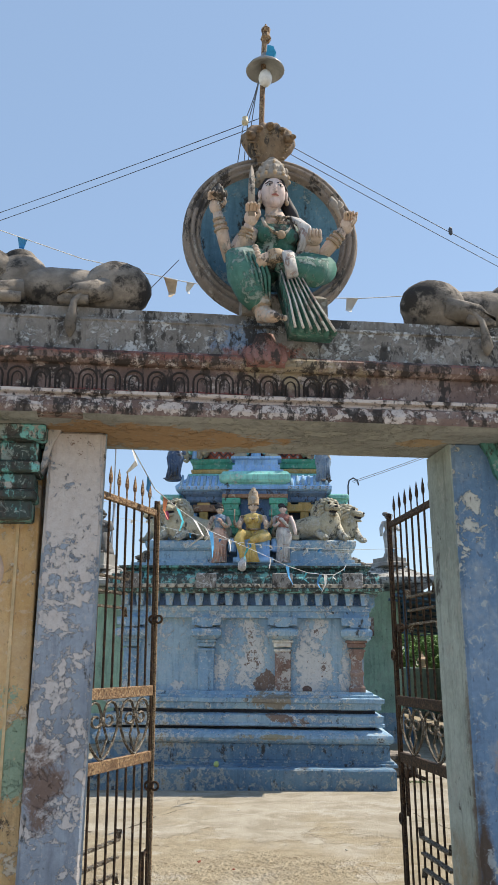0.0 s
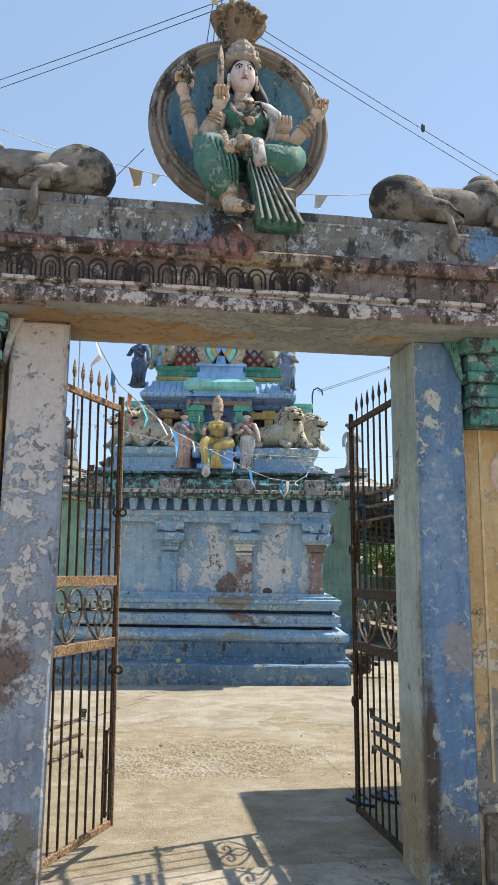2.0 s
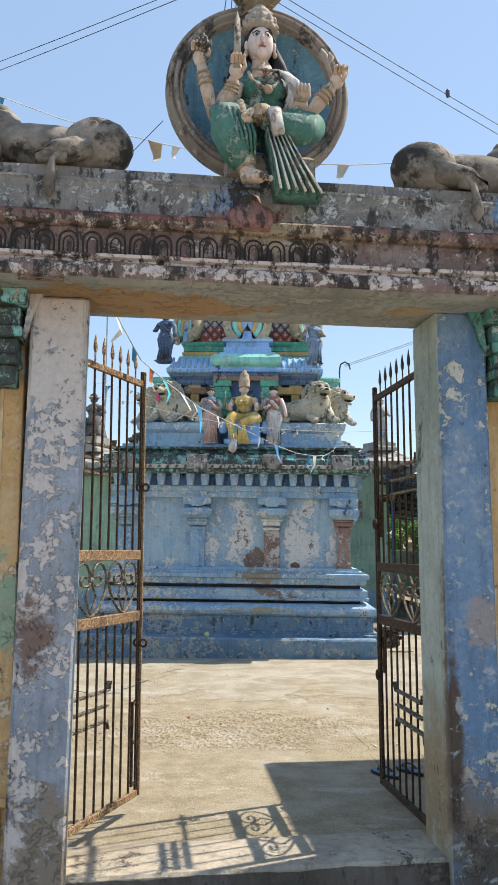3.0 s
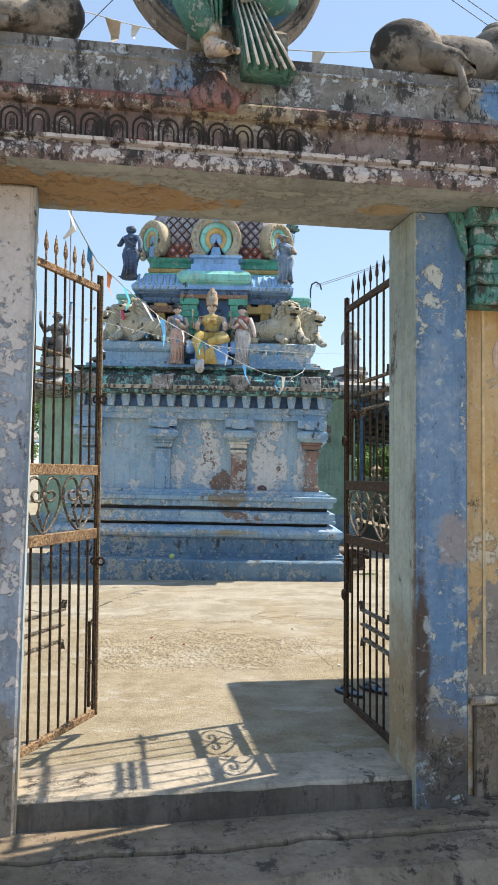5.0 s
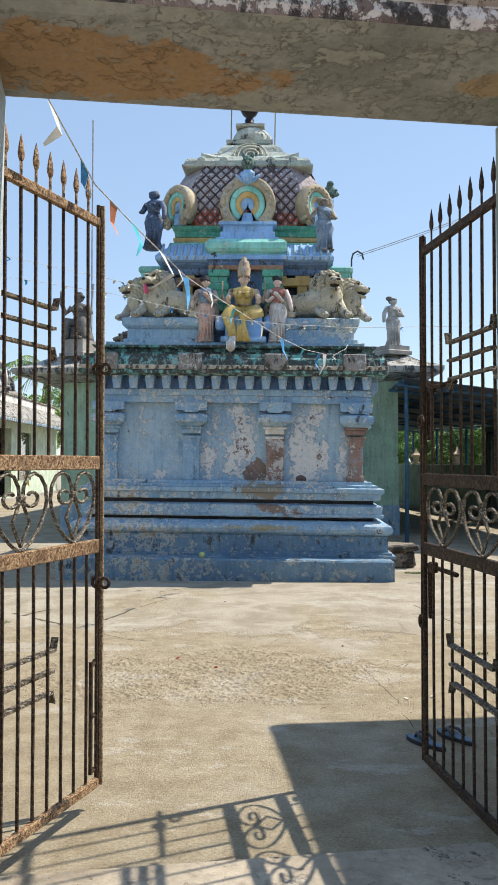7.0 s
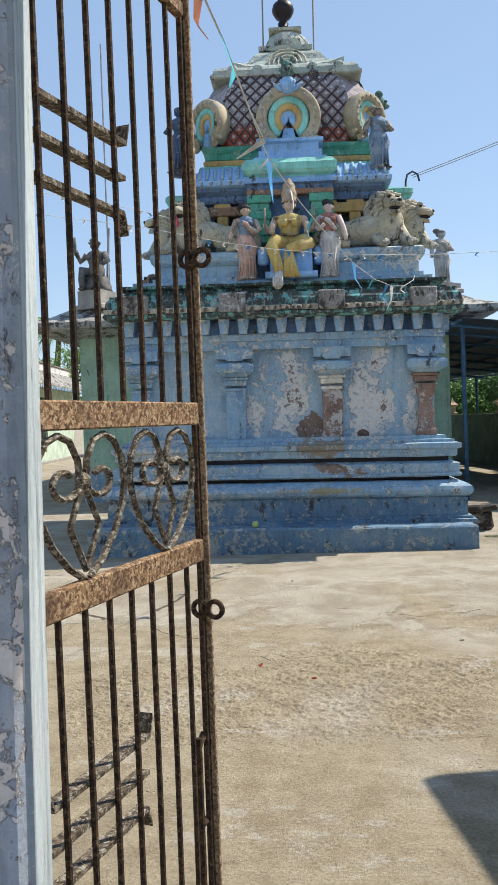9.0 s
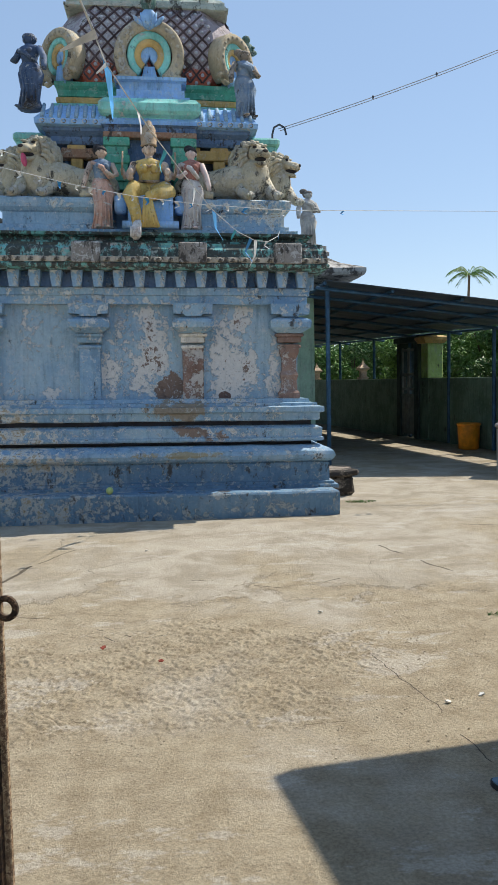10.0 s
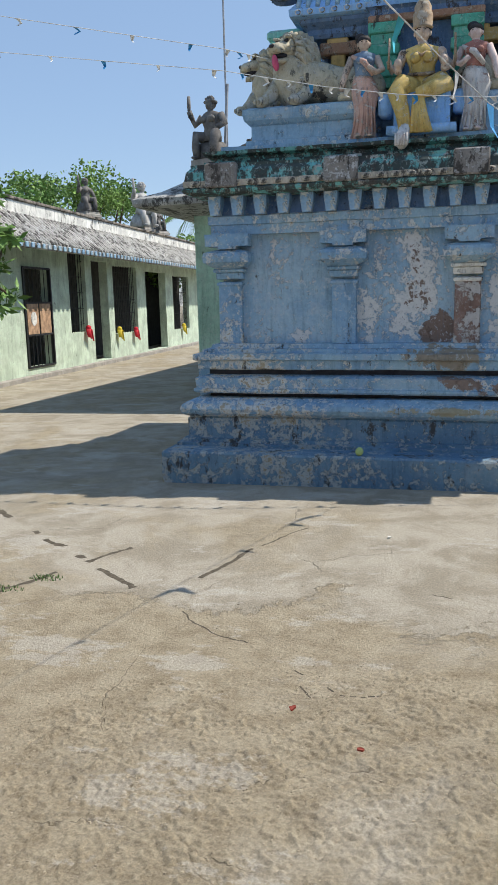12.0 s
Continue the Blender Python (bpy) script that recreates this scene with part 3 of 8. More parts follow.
    for nm, lab in (("step_back", "worn cement entrance step"), ("step_front", "broken front edge of the cement step")):
        bm, loops = BM(), []
        for i in range(nx + 1):
            u = -0.7 + 3.2 * i / nx
            w = 0.02 * noise.noise((u * 3.1, 0, 2))
            c = -0.47 + 0.045 * noise.noise((u * 2.2, 4, 0)) + 0.022 * noise.noise((u * 9, 1, 7)) + 0.01 * noise.noise((u * 30, 2, 7))
            if nm == "step_back":
                loops.append([(u, -0.20, -0.3), (u, c, -0.3), (u, c, -0.092 + 0.4 * w), (u, c + 0.012, -0.083 + 0.4 * w), (u, -0.20, -0.08)])
            else:
                g = c - 0.011 - 0.006 * noise.noise((u * 14, 8, 3))
                loops.append([(u, g, -0.3), (u, -0.80 + w * 2, -0.3), (u, -0.72 + w, -0.15 + w), (u, -0.68 + w, -0.115 + 0.6 * w), (u, g - 0.01, -0.098 + 0.4 * w), (u, g, -0.108 + 0.4 * w)])
        rings(bm, loops)
        thing(nm, bm, M_STEPDIRT, lab, "step", kind="structure", m=GATE)


gate_wall()


# ---- gate leaves ----
def gate_leaf(name, hinge, free, z0, z1, bands, ring_z, label, flip, flat_iron):
    """An iron leaf, hung at hinge, its free edge at free: frame, rods with spear tips, a band of scroll hearts, ladders and latches."""
    hx, fx = Vector(hinge), Vector(free)
    d = fx - hx
    w = d.length
    m = Matrix.Translation((*hinge, 0)) @ Matrix.Rotation(math.atan2(d.y, d.x), 4, 'Z')
    gate = holder(name, label, "gate", m)
    s = flip

    def bar(nm, x0, x1, za, zb, t=0.02, y=0.0):
        bm = BM()
        box(bm, x0, x1, y - t / 2, y + t / 2, za, zb, 0.003)
        return part(nm, bm, flat_iron, gate)

    # stile dark, flange pale: shade and light put into the iron's colours
    bm = BM()
    box(bm, w - 0.026, w - 0.007, -0.002, 0.010, z0, z1, 0.002)
    st = part("stile", bm, M_ROD, gate, "angle-iron stile, its shaded face coloured dark")
    bm = BM()
    box(bm, w - 0.010, w + 0.001, -0.014, 0.014, z0, z1, 0.002)
    part("flange", bm, M_RUSTLIT if flat_iron is M_RUST else flat_iron, st)
    bar("stile", 0.0, 0.030, z0, z1 - 0.02, 0.03)
    bar("bottom_rail", 0.030, w - 0.026, z0, z0 + 0.032, 0.026)
    bar("top_rail", 0.030, w - 0.026, z1 - 0.085, z1 - 0.052, 0.022)
    for zb in bands:
        bar("band", 0.030, w - 0.026, zb - 0.050, zb, 0.022)
    rods = 7
    for i in range(rods):
        x = 0.035 + (w - 0.073) * (i + 0.75) / (rods + 0.5)
        for za, zb, nm in ((z0 + 0.036, bands[0] - 0.052, "rod"), (bands[1], z1 - 0.085, "rod")):
            bm = BM()
            tube(bm, [(x, 0, za), (x + 0.002, 0, (za + zb) / 2), (x, 0, zb)], 0.006, 7)
            part(nm, bm, M_ROD, gate)
        bm = BM()
        lathe(bm, [(0.007, 0), (0.007, 0.045), (0.015, 0.06), (0.016, 0.075), (0.010, 0.105), (0.002, 0.135)], (x, 0, z1 - 0.05), 7, sy=0.5)
        part("spear_tip", bm, flat_iron, gate)
    # two scroll hearts between the bands
    za, zb = bands[0], bands[1] - 0.052
    h = zb - za
    hw = (w - 0.073) / 2
    for k in range(2):
        cx = 0.035 + hw * (k + 0.5)
        bm = BM()
        for sgn in (-1, 1):
            # one rod: up the outside from the foot, over the shoulder, down the middle and curled outwards
            side = [(0.02, 0.0), (0.17, 0.10), (0.32, 0.26), (0.43, 0.46), (0.465, 0.62), (0.44, 0.80), (0.35, 0.93), (0.235, 0.975), (0.12, 0.93), (0.045, 0.80), (0.03, 0.66)]
            pts = [(cx + sgn * hw * x, 0, za + h * z) for x, z in side]
            for i in range(1, 13):
                ang = math.pi * (1.0 + 1.75 * i / 12)
                r = 0.155 - 0.075 * i / 12
                pts.append((cx + sgn * hw * (0.03 + 0.155 + r * math.cos(ang)), 0, za + h * (0.66 + 0.8 * r * math.sin(ang))))
            tube(bm, pts, 0.0075, 6, flat=0.8)
        part("scroll_heart", bm, M_SCROLL, gate)
        bm = BM()
        tube(bm, [(cx, 0, za + h * 0.06), (cx + hw * 0.15, 0, za + h * 0.36), (cx + hw * 0.03, 0, za + h * 0.60), (cx - hw * 0.03, 0, za + h * 0.60), (cx - hw * 0.15, 0, za + h * 0.36), (cx, 0, za + h * 0.06)], 0.0065, 6)
        part("lozenge", bm, M_SCROLL, gate)
        bm = BM()
        ell(bm, (cx, 0, za + h * 0.66), (0.022, 0.012, 0.016), seg=8, rows=5)
        part("rosette", bm, M_SCROLL, gate)
    # ladders of three flat bars, the outer two bent over at their ends
    for zc in (z0 + 0.415, bands[1] + 0.365):
        for i in range(3):
            zz = zc + i * 0.070
            xa, xb = w * (0.08 + 0.012 * i), w * (0.56 + 0.012 * i)
            bm = BM()
            prof = [(xa, zz), (xb, zz)]
            if i != 1:
                k = 1 if i == 2 else -1
                prof = [(xa - 0.012, zz + 0.036 * k), (xa, zz)] + prof[1:] + [(xb + 0.012, zz + 0.036 * k)]
            rings(bm, [[(x, 0.004, z - 0.005), (x, 0.032, z - 0.005), (x, 0.032, z + 0.005), (x, 0.004, z + 0.005)] for x, z in prof])
            part("ladder_bar", bm, M_SCROLL, gate, "flat bar with bent ends")
    for rz in ring_z:
        for dy in ((0.006, -0.030) if s > 0 else ()):
            bm = BM()
            tube(bm, [(w - 0.02, dy + 0.018 * math.cos(2 * math.pi * i / 16), rz + 0.018 * math.sin(2 * math.pi * i / 16)) for i in range(17)], 0.0062, 6)
            part("latch_ring", bm, M_ROD, gate)
        for dx in (() if s > 0 else (-0.03,)):
            bm = BM()
            a = [(w - 0.017 + dx * 1.1 + 0.024 * math.cos(2 * math.pi * i / 14), -0.028 * s, rz + 0.024 * math.sin(2 * math.pi * i / 14)) for i in range(15)]
            tube(bm, a, 0.0075, 6)
            part("latch_ring", bm, M_ROD, gate)
    bm = BM()
    x = w - 0.050
    tube(bm, [(x, 0.01, z0 + 0.05), (x, 0.01, z0 + 0.46)], 0.008, 7)
    tube(bm, [(x, 0.01, z0 + 0.44), (x + 0.03, 0.01, z0 + 0.46)], 0.009, 6)
    tube(bm, [(x, 0.01, z0 + 0.26), (x + 0.03, 0.01, z0 + 0.26)], 0.009, 6)
    tube(bm, [(x, 0.01, z0 + 0.06), (x + 0.03, 0.01, z0 + 0.06)], 0.009, 6)
    part("drop_bolt", bm, M_ROD, gate)
    if s < 0:
        for zz in (bands[0] - 0.10, bands[1] + 0.36):
            bm = BM()
            tube(bm, [(w * 0.62, -0.02, zz), (w + 0.05, -0.02, zz)], 0.010, 7)
            box(bm, w - 0.09, w - 0.05, -0.03, 0.0, zz - 0.022, zz + 0.022, 0.004)
            tube(bm, [(w - 0.02, -0.02, zz), (w - 0.02, -0.02, zz - 0.22)], 0.009, 6)
            part("slide_bolt", bm, M_ROD, gate)
    for zz in (0.35, z1 - 0.35):
        bm = BM()
        tube(bm, [(-0.012, 0, zz), (-0.012, 0, zz + 0.09)], 0.013, 8)
        part("hinge", bm, M_ROD, gate)
    return gate


# paler rust copy that stands in for light on the flange
M_RUSTLIT = rust_material("lit_tan_rusty_iron", (0.15, 0.095, 0.06), (0.34, 0.23, 0.14), (0.50, 0.38, 0.25), 0.50)
M_SCROLL = rust_material("grey_green_flaked_iron", (0.05, 0.035, 0.025), (0.16, 0.125, 0.09), (0.38, 0.36, 0.30), 0.52)
gate_leaf("iron_gate", (0.650, 4.237), (0.857, 4.884), 0.085, 2.25, (0.996, 1.305), (1.63, 0.834), "rusty iron gate leaf standing open, with spear tips and scroll hearts", 1, M_RUST)
# flat iron of this leaf darkened for its side away from the sun
gate_leaf("iron_gate", (2.285, 4.55), (2.135, 5.335), 0.03, 2.245, (0.945, 1.235), (1.45, 0.62), "iron gate leaf standing open, coloured dark for its shaded side, with slide bolts", -1, M_ROD)


# ---- the shrine ----
TILT = Matrix.Translation((1.42, 0, 0)) @ Matrix.Rotation(radians(0.75), 4, 'Y') @ Matrix.Translation((-1.42, 0, 0))
X0, X1, Y0, Y1 = -0.57, 2.43, 11.20, 14.30       # the shrine's wall
XC, YC = 1.02, 12.75


def shrine():
    t = holder("shrine", "blue-painted village shrine with moulded base and flaking walls", "temple", TILT)
    bm = BM()
    stack(bm, -0.95, 2.72, 10.6, 14.9, [(0.0, -0.3), (0.0, 0.215), (-0.012, 0.232), (-0.10, 0.236)])
    part("plinth", bm, M_BLUE_LOW, t, "low cement plinth in a darker blue than the walls")
    bm = BM()
    stack(bm, X0, X1, Y0, Y1, [(0.34, 0.230), (0.34, 0.262), (0.30, 0.266), (0.30, 0.29), (0.26, 0.295), (0.26, 0.462), (0.25, 0.468), (0.25, 0.476)])
    part("base_course", bm, M_BLUE_LOW, t)
    bm = BM()
    stack(bm, X0, X1, Y0, Y1, [(0.22, 0.470), (0.27, 0.482), (0.30, 0.505), (0.315, 0.54), (0.30, 0.575), (0.26, 0.60), (0.20, 0.625), (0.17, 0.628)])
    part("torus", bm, M_BLUE, t, "rounded blue torus moulding")
    # shade between the base courses, coloured in as a dark band
    bm = BM()
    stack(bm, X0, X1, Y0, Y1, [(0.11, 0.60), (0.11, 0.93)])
    part("recess", bm, M_RECSHADE, t, "recess of the base, its shade coloured near black")
    bm = BM()
    stack(bm, X0, X1, Y0, Y1, [(0.12, 0.664), (0.20, 0.664), (0.22, 0.68), (0.22, 0.70), (0.20, 0.706), (0.205, 0.79), (0.185, 0.80), (0.12, 0.815)])
    part("middle_band", bm, M_BLUE, t)
    bm = BM()
    stack(bm, X0, X1, Y0, Y1, [(0.12, 0.858), (0.17, 0.858), (0.185, 0.87), (0.185, 0.93), (0.22, 0.945), (0.22, 0.99), (0.16, 1.0), (0.16, 1.025), (0.10, 1.03), (0.09, 1.065), (0.0, 1.068)])
    part("upper_band", bm, M_BLUE, t)
    bm = BM()
    stack(bm, X0, X1, Y0, Y1, [(0, 1.05), (0, 2.28)])
    part("wall", bm, M_BLUE_WALL, t, "flaking blue wall with white and brown bare patches")
    # pilasters on the four sides
    for px, mat in ((-0.50, M_BLUE), (0.455, M_BLUE), (1.42, M_BARE), (2.34, M_BARE)):
        bm = BM()
        if px > 2:
            stack(bm, px - 0.10, px + 0.10, Y0 - 0.075, Y0 + 0.02, [(0.0, 1.06), (0.0, 1.12), (-0.022, 1.15), (-0.028, 1.24), (-0.012, 1.29), (-0.030, 1.33), (-0.030, 1.45), (-0.010, 1.50), (-0.004, 1.58)])
        else:
            box(bm, px - 0.10, px + 0.10, Y0 - 0.055, Y0 + 0.02, 1.06, 1.58, 0.008)
        p = part("pilaster", bm, mat, t, "shallow square pilaster" + (" bared to brown plaster" if mat is M_BARE else ""))
        bm = BM()
        for hw, o, z0, z1 in ((0.112, 0.07, 1.545, 1.575), (0.115, 0.08, 1.60, 1.655), (0.135, 0.10, 1.655, 1.685)):
            box(bm, px - hw, px + hw, Y0 - o, Y0 + 0.02, z0, z1, 0.008)
        part("neck", bm, M_WHITE if px == 1.42 else (mat if px > 2 else M_BLUE), p)
        bm = BM()
        stack(bm, px - 0.10, px + 0.10, Y0 - 0.10, Y0 + 0.02, [(0.0, 1.685), (0.035, 1.70), (0.09, 1.735), (0.095, 1.785), (0.085, 1.81), (0.03, 1.83), (0.0, 1.84)])
        part("cushion_capital", bm, M_BLUE, p, "pale blue cushion capital")
        bm = BM()
        slab_outline(bm, [(px - 0.075, 1.84), (px + 0.075, 1.84), (px + 0.085, 1.86), (px + 0.18, 1.865), (px + 0.185, 1.96), (px - 0.185, 1.96), (px - 0.18, 1.865), (px - 0.085, 1.86)], Y0 - 0.15, Y0 + 0.02)
        part("corbel", bm, M_BLUE, p)
    for py in (12.2, 13.2, 14.2):
        bm = BM()
        box(bm, X1 - 0.02, X1 + 0.055, py - 0.085, py + 0.085, 1.06, 1.60, 0.008)
        stack(bm, X1 - 0.02, X1 + 0.10, py - 0.10, py + 0.10, [(0.0, 1.66), (0.09, 1.735), (0.095, 1.785), (0.03, 1.83)])
        box(bm, X1 - 0.02, X1 + 0.15, py - 0.18, py + 0.18, 1.86, 1.96, 0.01)
        part("side_pilaster", bm, M_BLUE, t)
    # architrave, dentils, cornice slab
    bm = BM()
    stack(bm, X0, X1, Y0, Y1, [(0.0, 1.955), (0.075, 1.958), (0.075, 2.035), (0.095, 2.04), (0.095, 2.105), (0.06, 2.11), (0.03, 2.27)])
    part("architrave", bm, M_BLUE, t)
    # strip of darker blue for the shade between the brackets
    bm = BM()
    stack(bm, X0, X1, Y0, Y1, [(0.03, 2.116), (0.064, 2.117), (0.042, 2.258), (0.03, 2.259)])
    part("dentil_recess", bm, M_BLUESHADE, t, "recess between the brackets, shaded by a deeper blue")
    n = 17
    bm = BM()
    slab_outline(bm, [(-0.036, 0), (0.036, 0), (0.044, 0.05), (0.052, 0.10), (0.054, 0.15), (-0.054, 0.15), (-0.052, 0.10), (-0.044, 0.05)], -0.09, 0.03)
    den = mesh_of("dentil", bm, M_DENTIL)
    for i in range(n):
        ob = new("dentil", den)
        ob.parent = t
        ob.location = (X0 - 0.02 + (X1 - X0 + 0.04) * i / (n - 1), Y0 - 0.07, 2.108)
    for i in range(n):
        ob = new("dentil", den)
        ob.parent = t
        ob.rotation_euler = (0, 0, radians(90))
        ob.location = (X1 + 0.07, Y0 + 0.05 + 3.0 * i / (n - 1), 2.108)
    bm = BM()
    stack(bm, X0, X1, Y0, Y1, [(0.05, 2.258), (0.20, 2.262), (0.255, 2.28), (0.262, 2.305), (0.24, 2.32), (0.245, 2.37), (0.23, 2.44), (0.20, 2.475), (0.20, 2.50), (0.0, 2.505)])
    part("cornice_slab", bm, M_SLAB, t, "turquoise cornice slab blackened by rain")
    for px in (-0.50, 0.455, 1.42, 2.30):
        bm = BM()
        box(bm, px - 0.13, px + 0.13, Y0 - 0.285, Y0 - 0.20, 2.31, 2.50, 0.012)
        part("cornice_block", bm, M_PARAPET, t, "sooty block on the cornice")
    bm = BM()
    stack(bm, X0, X1, Y0, Y1, [(0.22, 2.318), (0.252, 2.322), (0.252, 2.37), (0.22, 2.374)])
    part("bead_band", bm, M_BEAD, t, "sooty cream bead moulding")
    bm = BM()
    ell(bm, (0, 0, 0), (0.040, 0.014, 0.022), seg=9, rows=5)
    bead = mesh_of("bead", bm, M_BEAD, True)
    for i in range(30):
        ob = new("bead", bead)
        ob.parent = t
        ob.location = (X0 - 0.15 + i * (X1 - X0 + 0.3) / 29, Y0 - 0.254, 2.346)
    bm = BM()
    stack(bm, X0, X1, Y0, Y1, [(0.06, 2.50), (0.11, 2.505), (0.12, 2.53), (0.05, 2.545), (0.05, 2.57), (0.12, 2.585), (0.13, 2.61), (0.02, 2.625)])
    part("upper_step", bm, M_SLAB, t, "blackened stepped course over the cornice")
    bm = BM()
    stack(bm, X0, X1, Y0, Y1, [(0.0, 2.61), (0.0, 2.66), (-0.06, 2.67)])
    part("tower_floor", bm, M_BLUE, t)
    return t


shrine()


def tower():
    """The stepped tower over the shrine."""
    t = holder("temple_tower", "painted stepped tower with a lattice dome, on the shrine roof", "tower", TILT)

    def course(nm, hw, prof, mat, label="", hy=None, seg=None):
        bm = BM()
        hy = hy or hw
        stack(bm, XC - hw, XC + hw, YC - hy, YC + hy, prof)
        return part(nm, bm, mat, t, label)

    course("tower_base", 1.16, [(0, 2.66), (0, 2.98), (0.03, 3.0), (0.03, 3.05), (0, 3.06)], M_BLUE)
    # set-back tier coloured darker to deepen its shade
    course("first_tier", 0.80, [(0, 3.05), (0, 3.72)], M_BLUESHADE, "recessed tier between painted pillars, shade in its dark blue", hy=0.98)
    # niches and small pillars of the first tier
    for i, x in enumerate((-0.70, -0.42, -0.22, 0.22, 0.42, 0.70)):
        bm = BM()
        box(bm, XC + x - 0.06, XC + x + 0.06, YC - 1.08, YC - 0.97, 3.05, 3.50, 0.01)
        box(bm, XC + x - 0.09, XC + x + 0.09, YC - 1.10, YC - 0.97, 3.50, 3.55, 0.01)
        part("tier_pillar", bm, (M_OCHRE, M_BARE, M_GREEN, M_GREEN, M_OCHRE, M_OCHRE)[i], t)
    # niche backs coloured dark for the shade inside them
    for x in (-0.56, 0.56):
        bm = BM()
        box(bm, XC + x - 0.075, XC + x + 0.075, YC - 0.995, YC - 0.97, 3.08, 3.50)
        part("niche", bm, M_RECSHADE, t, "niche with its shade coloured near black")
    for x in (-0.30, 0.34):
        bm = BM()
        for z in range(6):
            w = 0.105 + 0.02 * (z % 2)
            box(bm, XC + x - w, XC + x + w, 11.455 - 0.015 * (z % 2), 11.60, 3.08 + z * 0.082, 3.163 + z * 0.082, 0.008)
        part("green_bracket", bm, M_GREEN, t, "green stacked bracket")
    bm = BM()
    box(bm, XC - 0.43, XC + 0.47, 11.47, 11.60, 3.575, 3.635, 0.01)
    part("bay_lintel", bm, M_LINTEL, t, "brown painted lintel band")
    for sx in (-1, 1):
        bm = BM()
        box(bm, XC + sx * 0.63 - 0.22, XC + sx * 0.63 + 0.22, YC - 1.10, YC - 0.97, 3.42, 3.52, 0.01)
        part("tier_lintel", bm, M_LINTEL if sx < 0 else M_OCHRE, t)
    # underside of the eave, shade put into the blue
    course("tier_entablature", 0.80, [(0.12, 3.55), (0.14, 3.58), (0.14, 3.62), (0.20, 3.66), (0.20, 3.69)], M_BLUESHADE, hy=0.98)
    course("kapota", 0.80, [(0.22, 3.69), (0.27, 3.70), (0.275, 3.745), (0.23, 3.80), (0.17, 3.86), (0.10, 3.92), (0.05, 3.94)], M_SKYBLUE, "curved blue eave moulding", hy=0.98)
    bm = BM()
    tube(bm, [(0, -1.245, 3.76), (0, -1.205, 3.81), (0, -1.145, 3.87), (0, -1.08, 3.93)], [0.018, 0.022, 0.022, 0.016], 6)
    rib = mesh_of("eave_rib", bm, M_BLUE, True)
    bm = BM()
    tube(bm, [(0.022 * math.cos(q * math.pi / 5), -1.262, 3.722 + 0.018 * math.sin(q * math.pi / 5)) for q in range(11)], 0.005, 5)
    scroll = mesh_of("eave_scroll", bm, M_WHITE, True)
    for nm, me, n in (("eave_rib", rib, 26), ("eave_scroll", scroll, 21)):
        for i in range(n):
            x = -1.0 + 2.0 * i / (n - 1)
            if abs(x) > 0.46:
                ob = new(nm, me)
                ob.parent = t
                ob.location = (XC + x, YC, 0)
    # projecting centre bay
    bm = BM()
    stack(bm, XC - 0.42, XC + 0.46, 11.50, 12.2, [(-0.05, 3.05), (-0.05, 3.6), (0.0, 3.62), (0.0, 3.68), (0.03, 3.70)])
    part("centre_bay", bm, M_BLUESHADE, t)
    bm = BM()
    stack(bm, XC - 0.42, XC + 0.46, 11.50, 12.2, [(0.0, 3.70), (-0.02, 3.72), (-0.02, 3.78), (0.03, 3.80), (0.05, 3.83), (0.05, 3.90), (0.02, 3.93), (0.0, 3.955)])
    part("bay_cornice", bm, M_TURQ, t, "turquoise cornice of the centre bay")
    bm = BM()
    stack(bm, XC - 0.30, XC + 0.36, 11.60, 12.2, [(0.05, 3.955), (0.05, 3.99), (0.0, 4.0), (0.0, 4.07), (-0.03, 4.08), (-0.03, 4.15), (0.02, 4.16), (0.02, 4.19)])
    part("bay_pedestal", bm, M_SKYBLUE, t)
    # neck of the dome
    course("neck_base", 0.86, [(0.08, 3.93), (0.08, 3.99), (0.04, 4.0)], M_TURQ)
    course("neck_roll", 0.86, [(0.0, 3.99), (0.04, 4.01), (0.05, 4.04), (0.04, 4.065)], M_OCHRE, "twisted yellow rope moulding")
    course("neck", 0.86, [(0.0, 4.06), (0.03, 4.08), (0.03, 4.14), (0.06, 4.17), (0.06, 4.21), (0.0, 4.225)], M_GREEN, "green moulded neck")
    # dome: four curved sides with lattice ribs
    prof = [(0.89, 4.215), (0.93, 4.33), (0.95, 4.46), (0.945, 4.60), (0.915, 4.74), (0.87, 4.86), (0.815, 4.96), (0.80, 5.0)]
    bm = BM()
    def eight(r, c=0.27):
        q = r - c
        return [(-q, -r), (q, -r), (r, -q), (r, q), (q, r), (-q, r), (-r, q), (-r, -q)]

    rings(bm, [[(XC + x, YC + y, z) for x, y in eight(r)] for r, z in prof])
    part("dome", bm, painted("lilac_lattice_paint", (0.27, 0.235, 0.26), peel=(0.46, 0.45, 0.47), amount=0.54, bare_amount=0.8, grime=0.46, size=6,
                             blobs=((((0.96, 12.0, 4.25), (3, 9, 0.14), (0.42, 0.12, 0.08), 0.4)),)), t, "faded lilac dome side, red along its foot")

    def side(u, z):
        """Half width of the dome at height z."""
        for (r0, z0), (r1, z1) in zip(prof, prof[1:]):
            if z <= z1:
                return r0 + (r1 - r0) * (z - z0) / (z1 - z0)
        return prof[-1][0]

    lat, stud = BM(), BM()
    step = 0.125
    for face in range(2):
        for k in range(-8, 16):
            for sgn in (-1, 1):
                pts = []
                for i in range(13):
                    z = 4.24 + 0.76 * i / 12
                    u = -0.95 + k * step + sgn * (z - 4.24) * 0.9 + (0.0 if sgn > 0 else 0.0)
                    r = side(u, z)
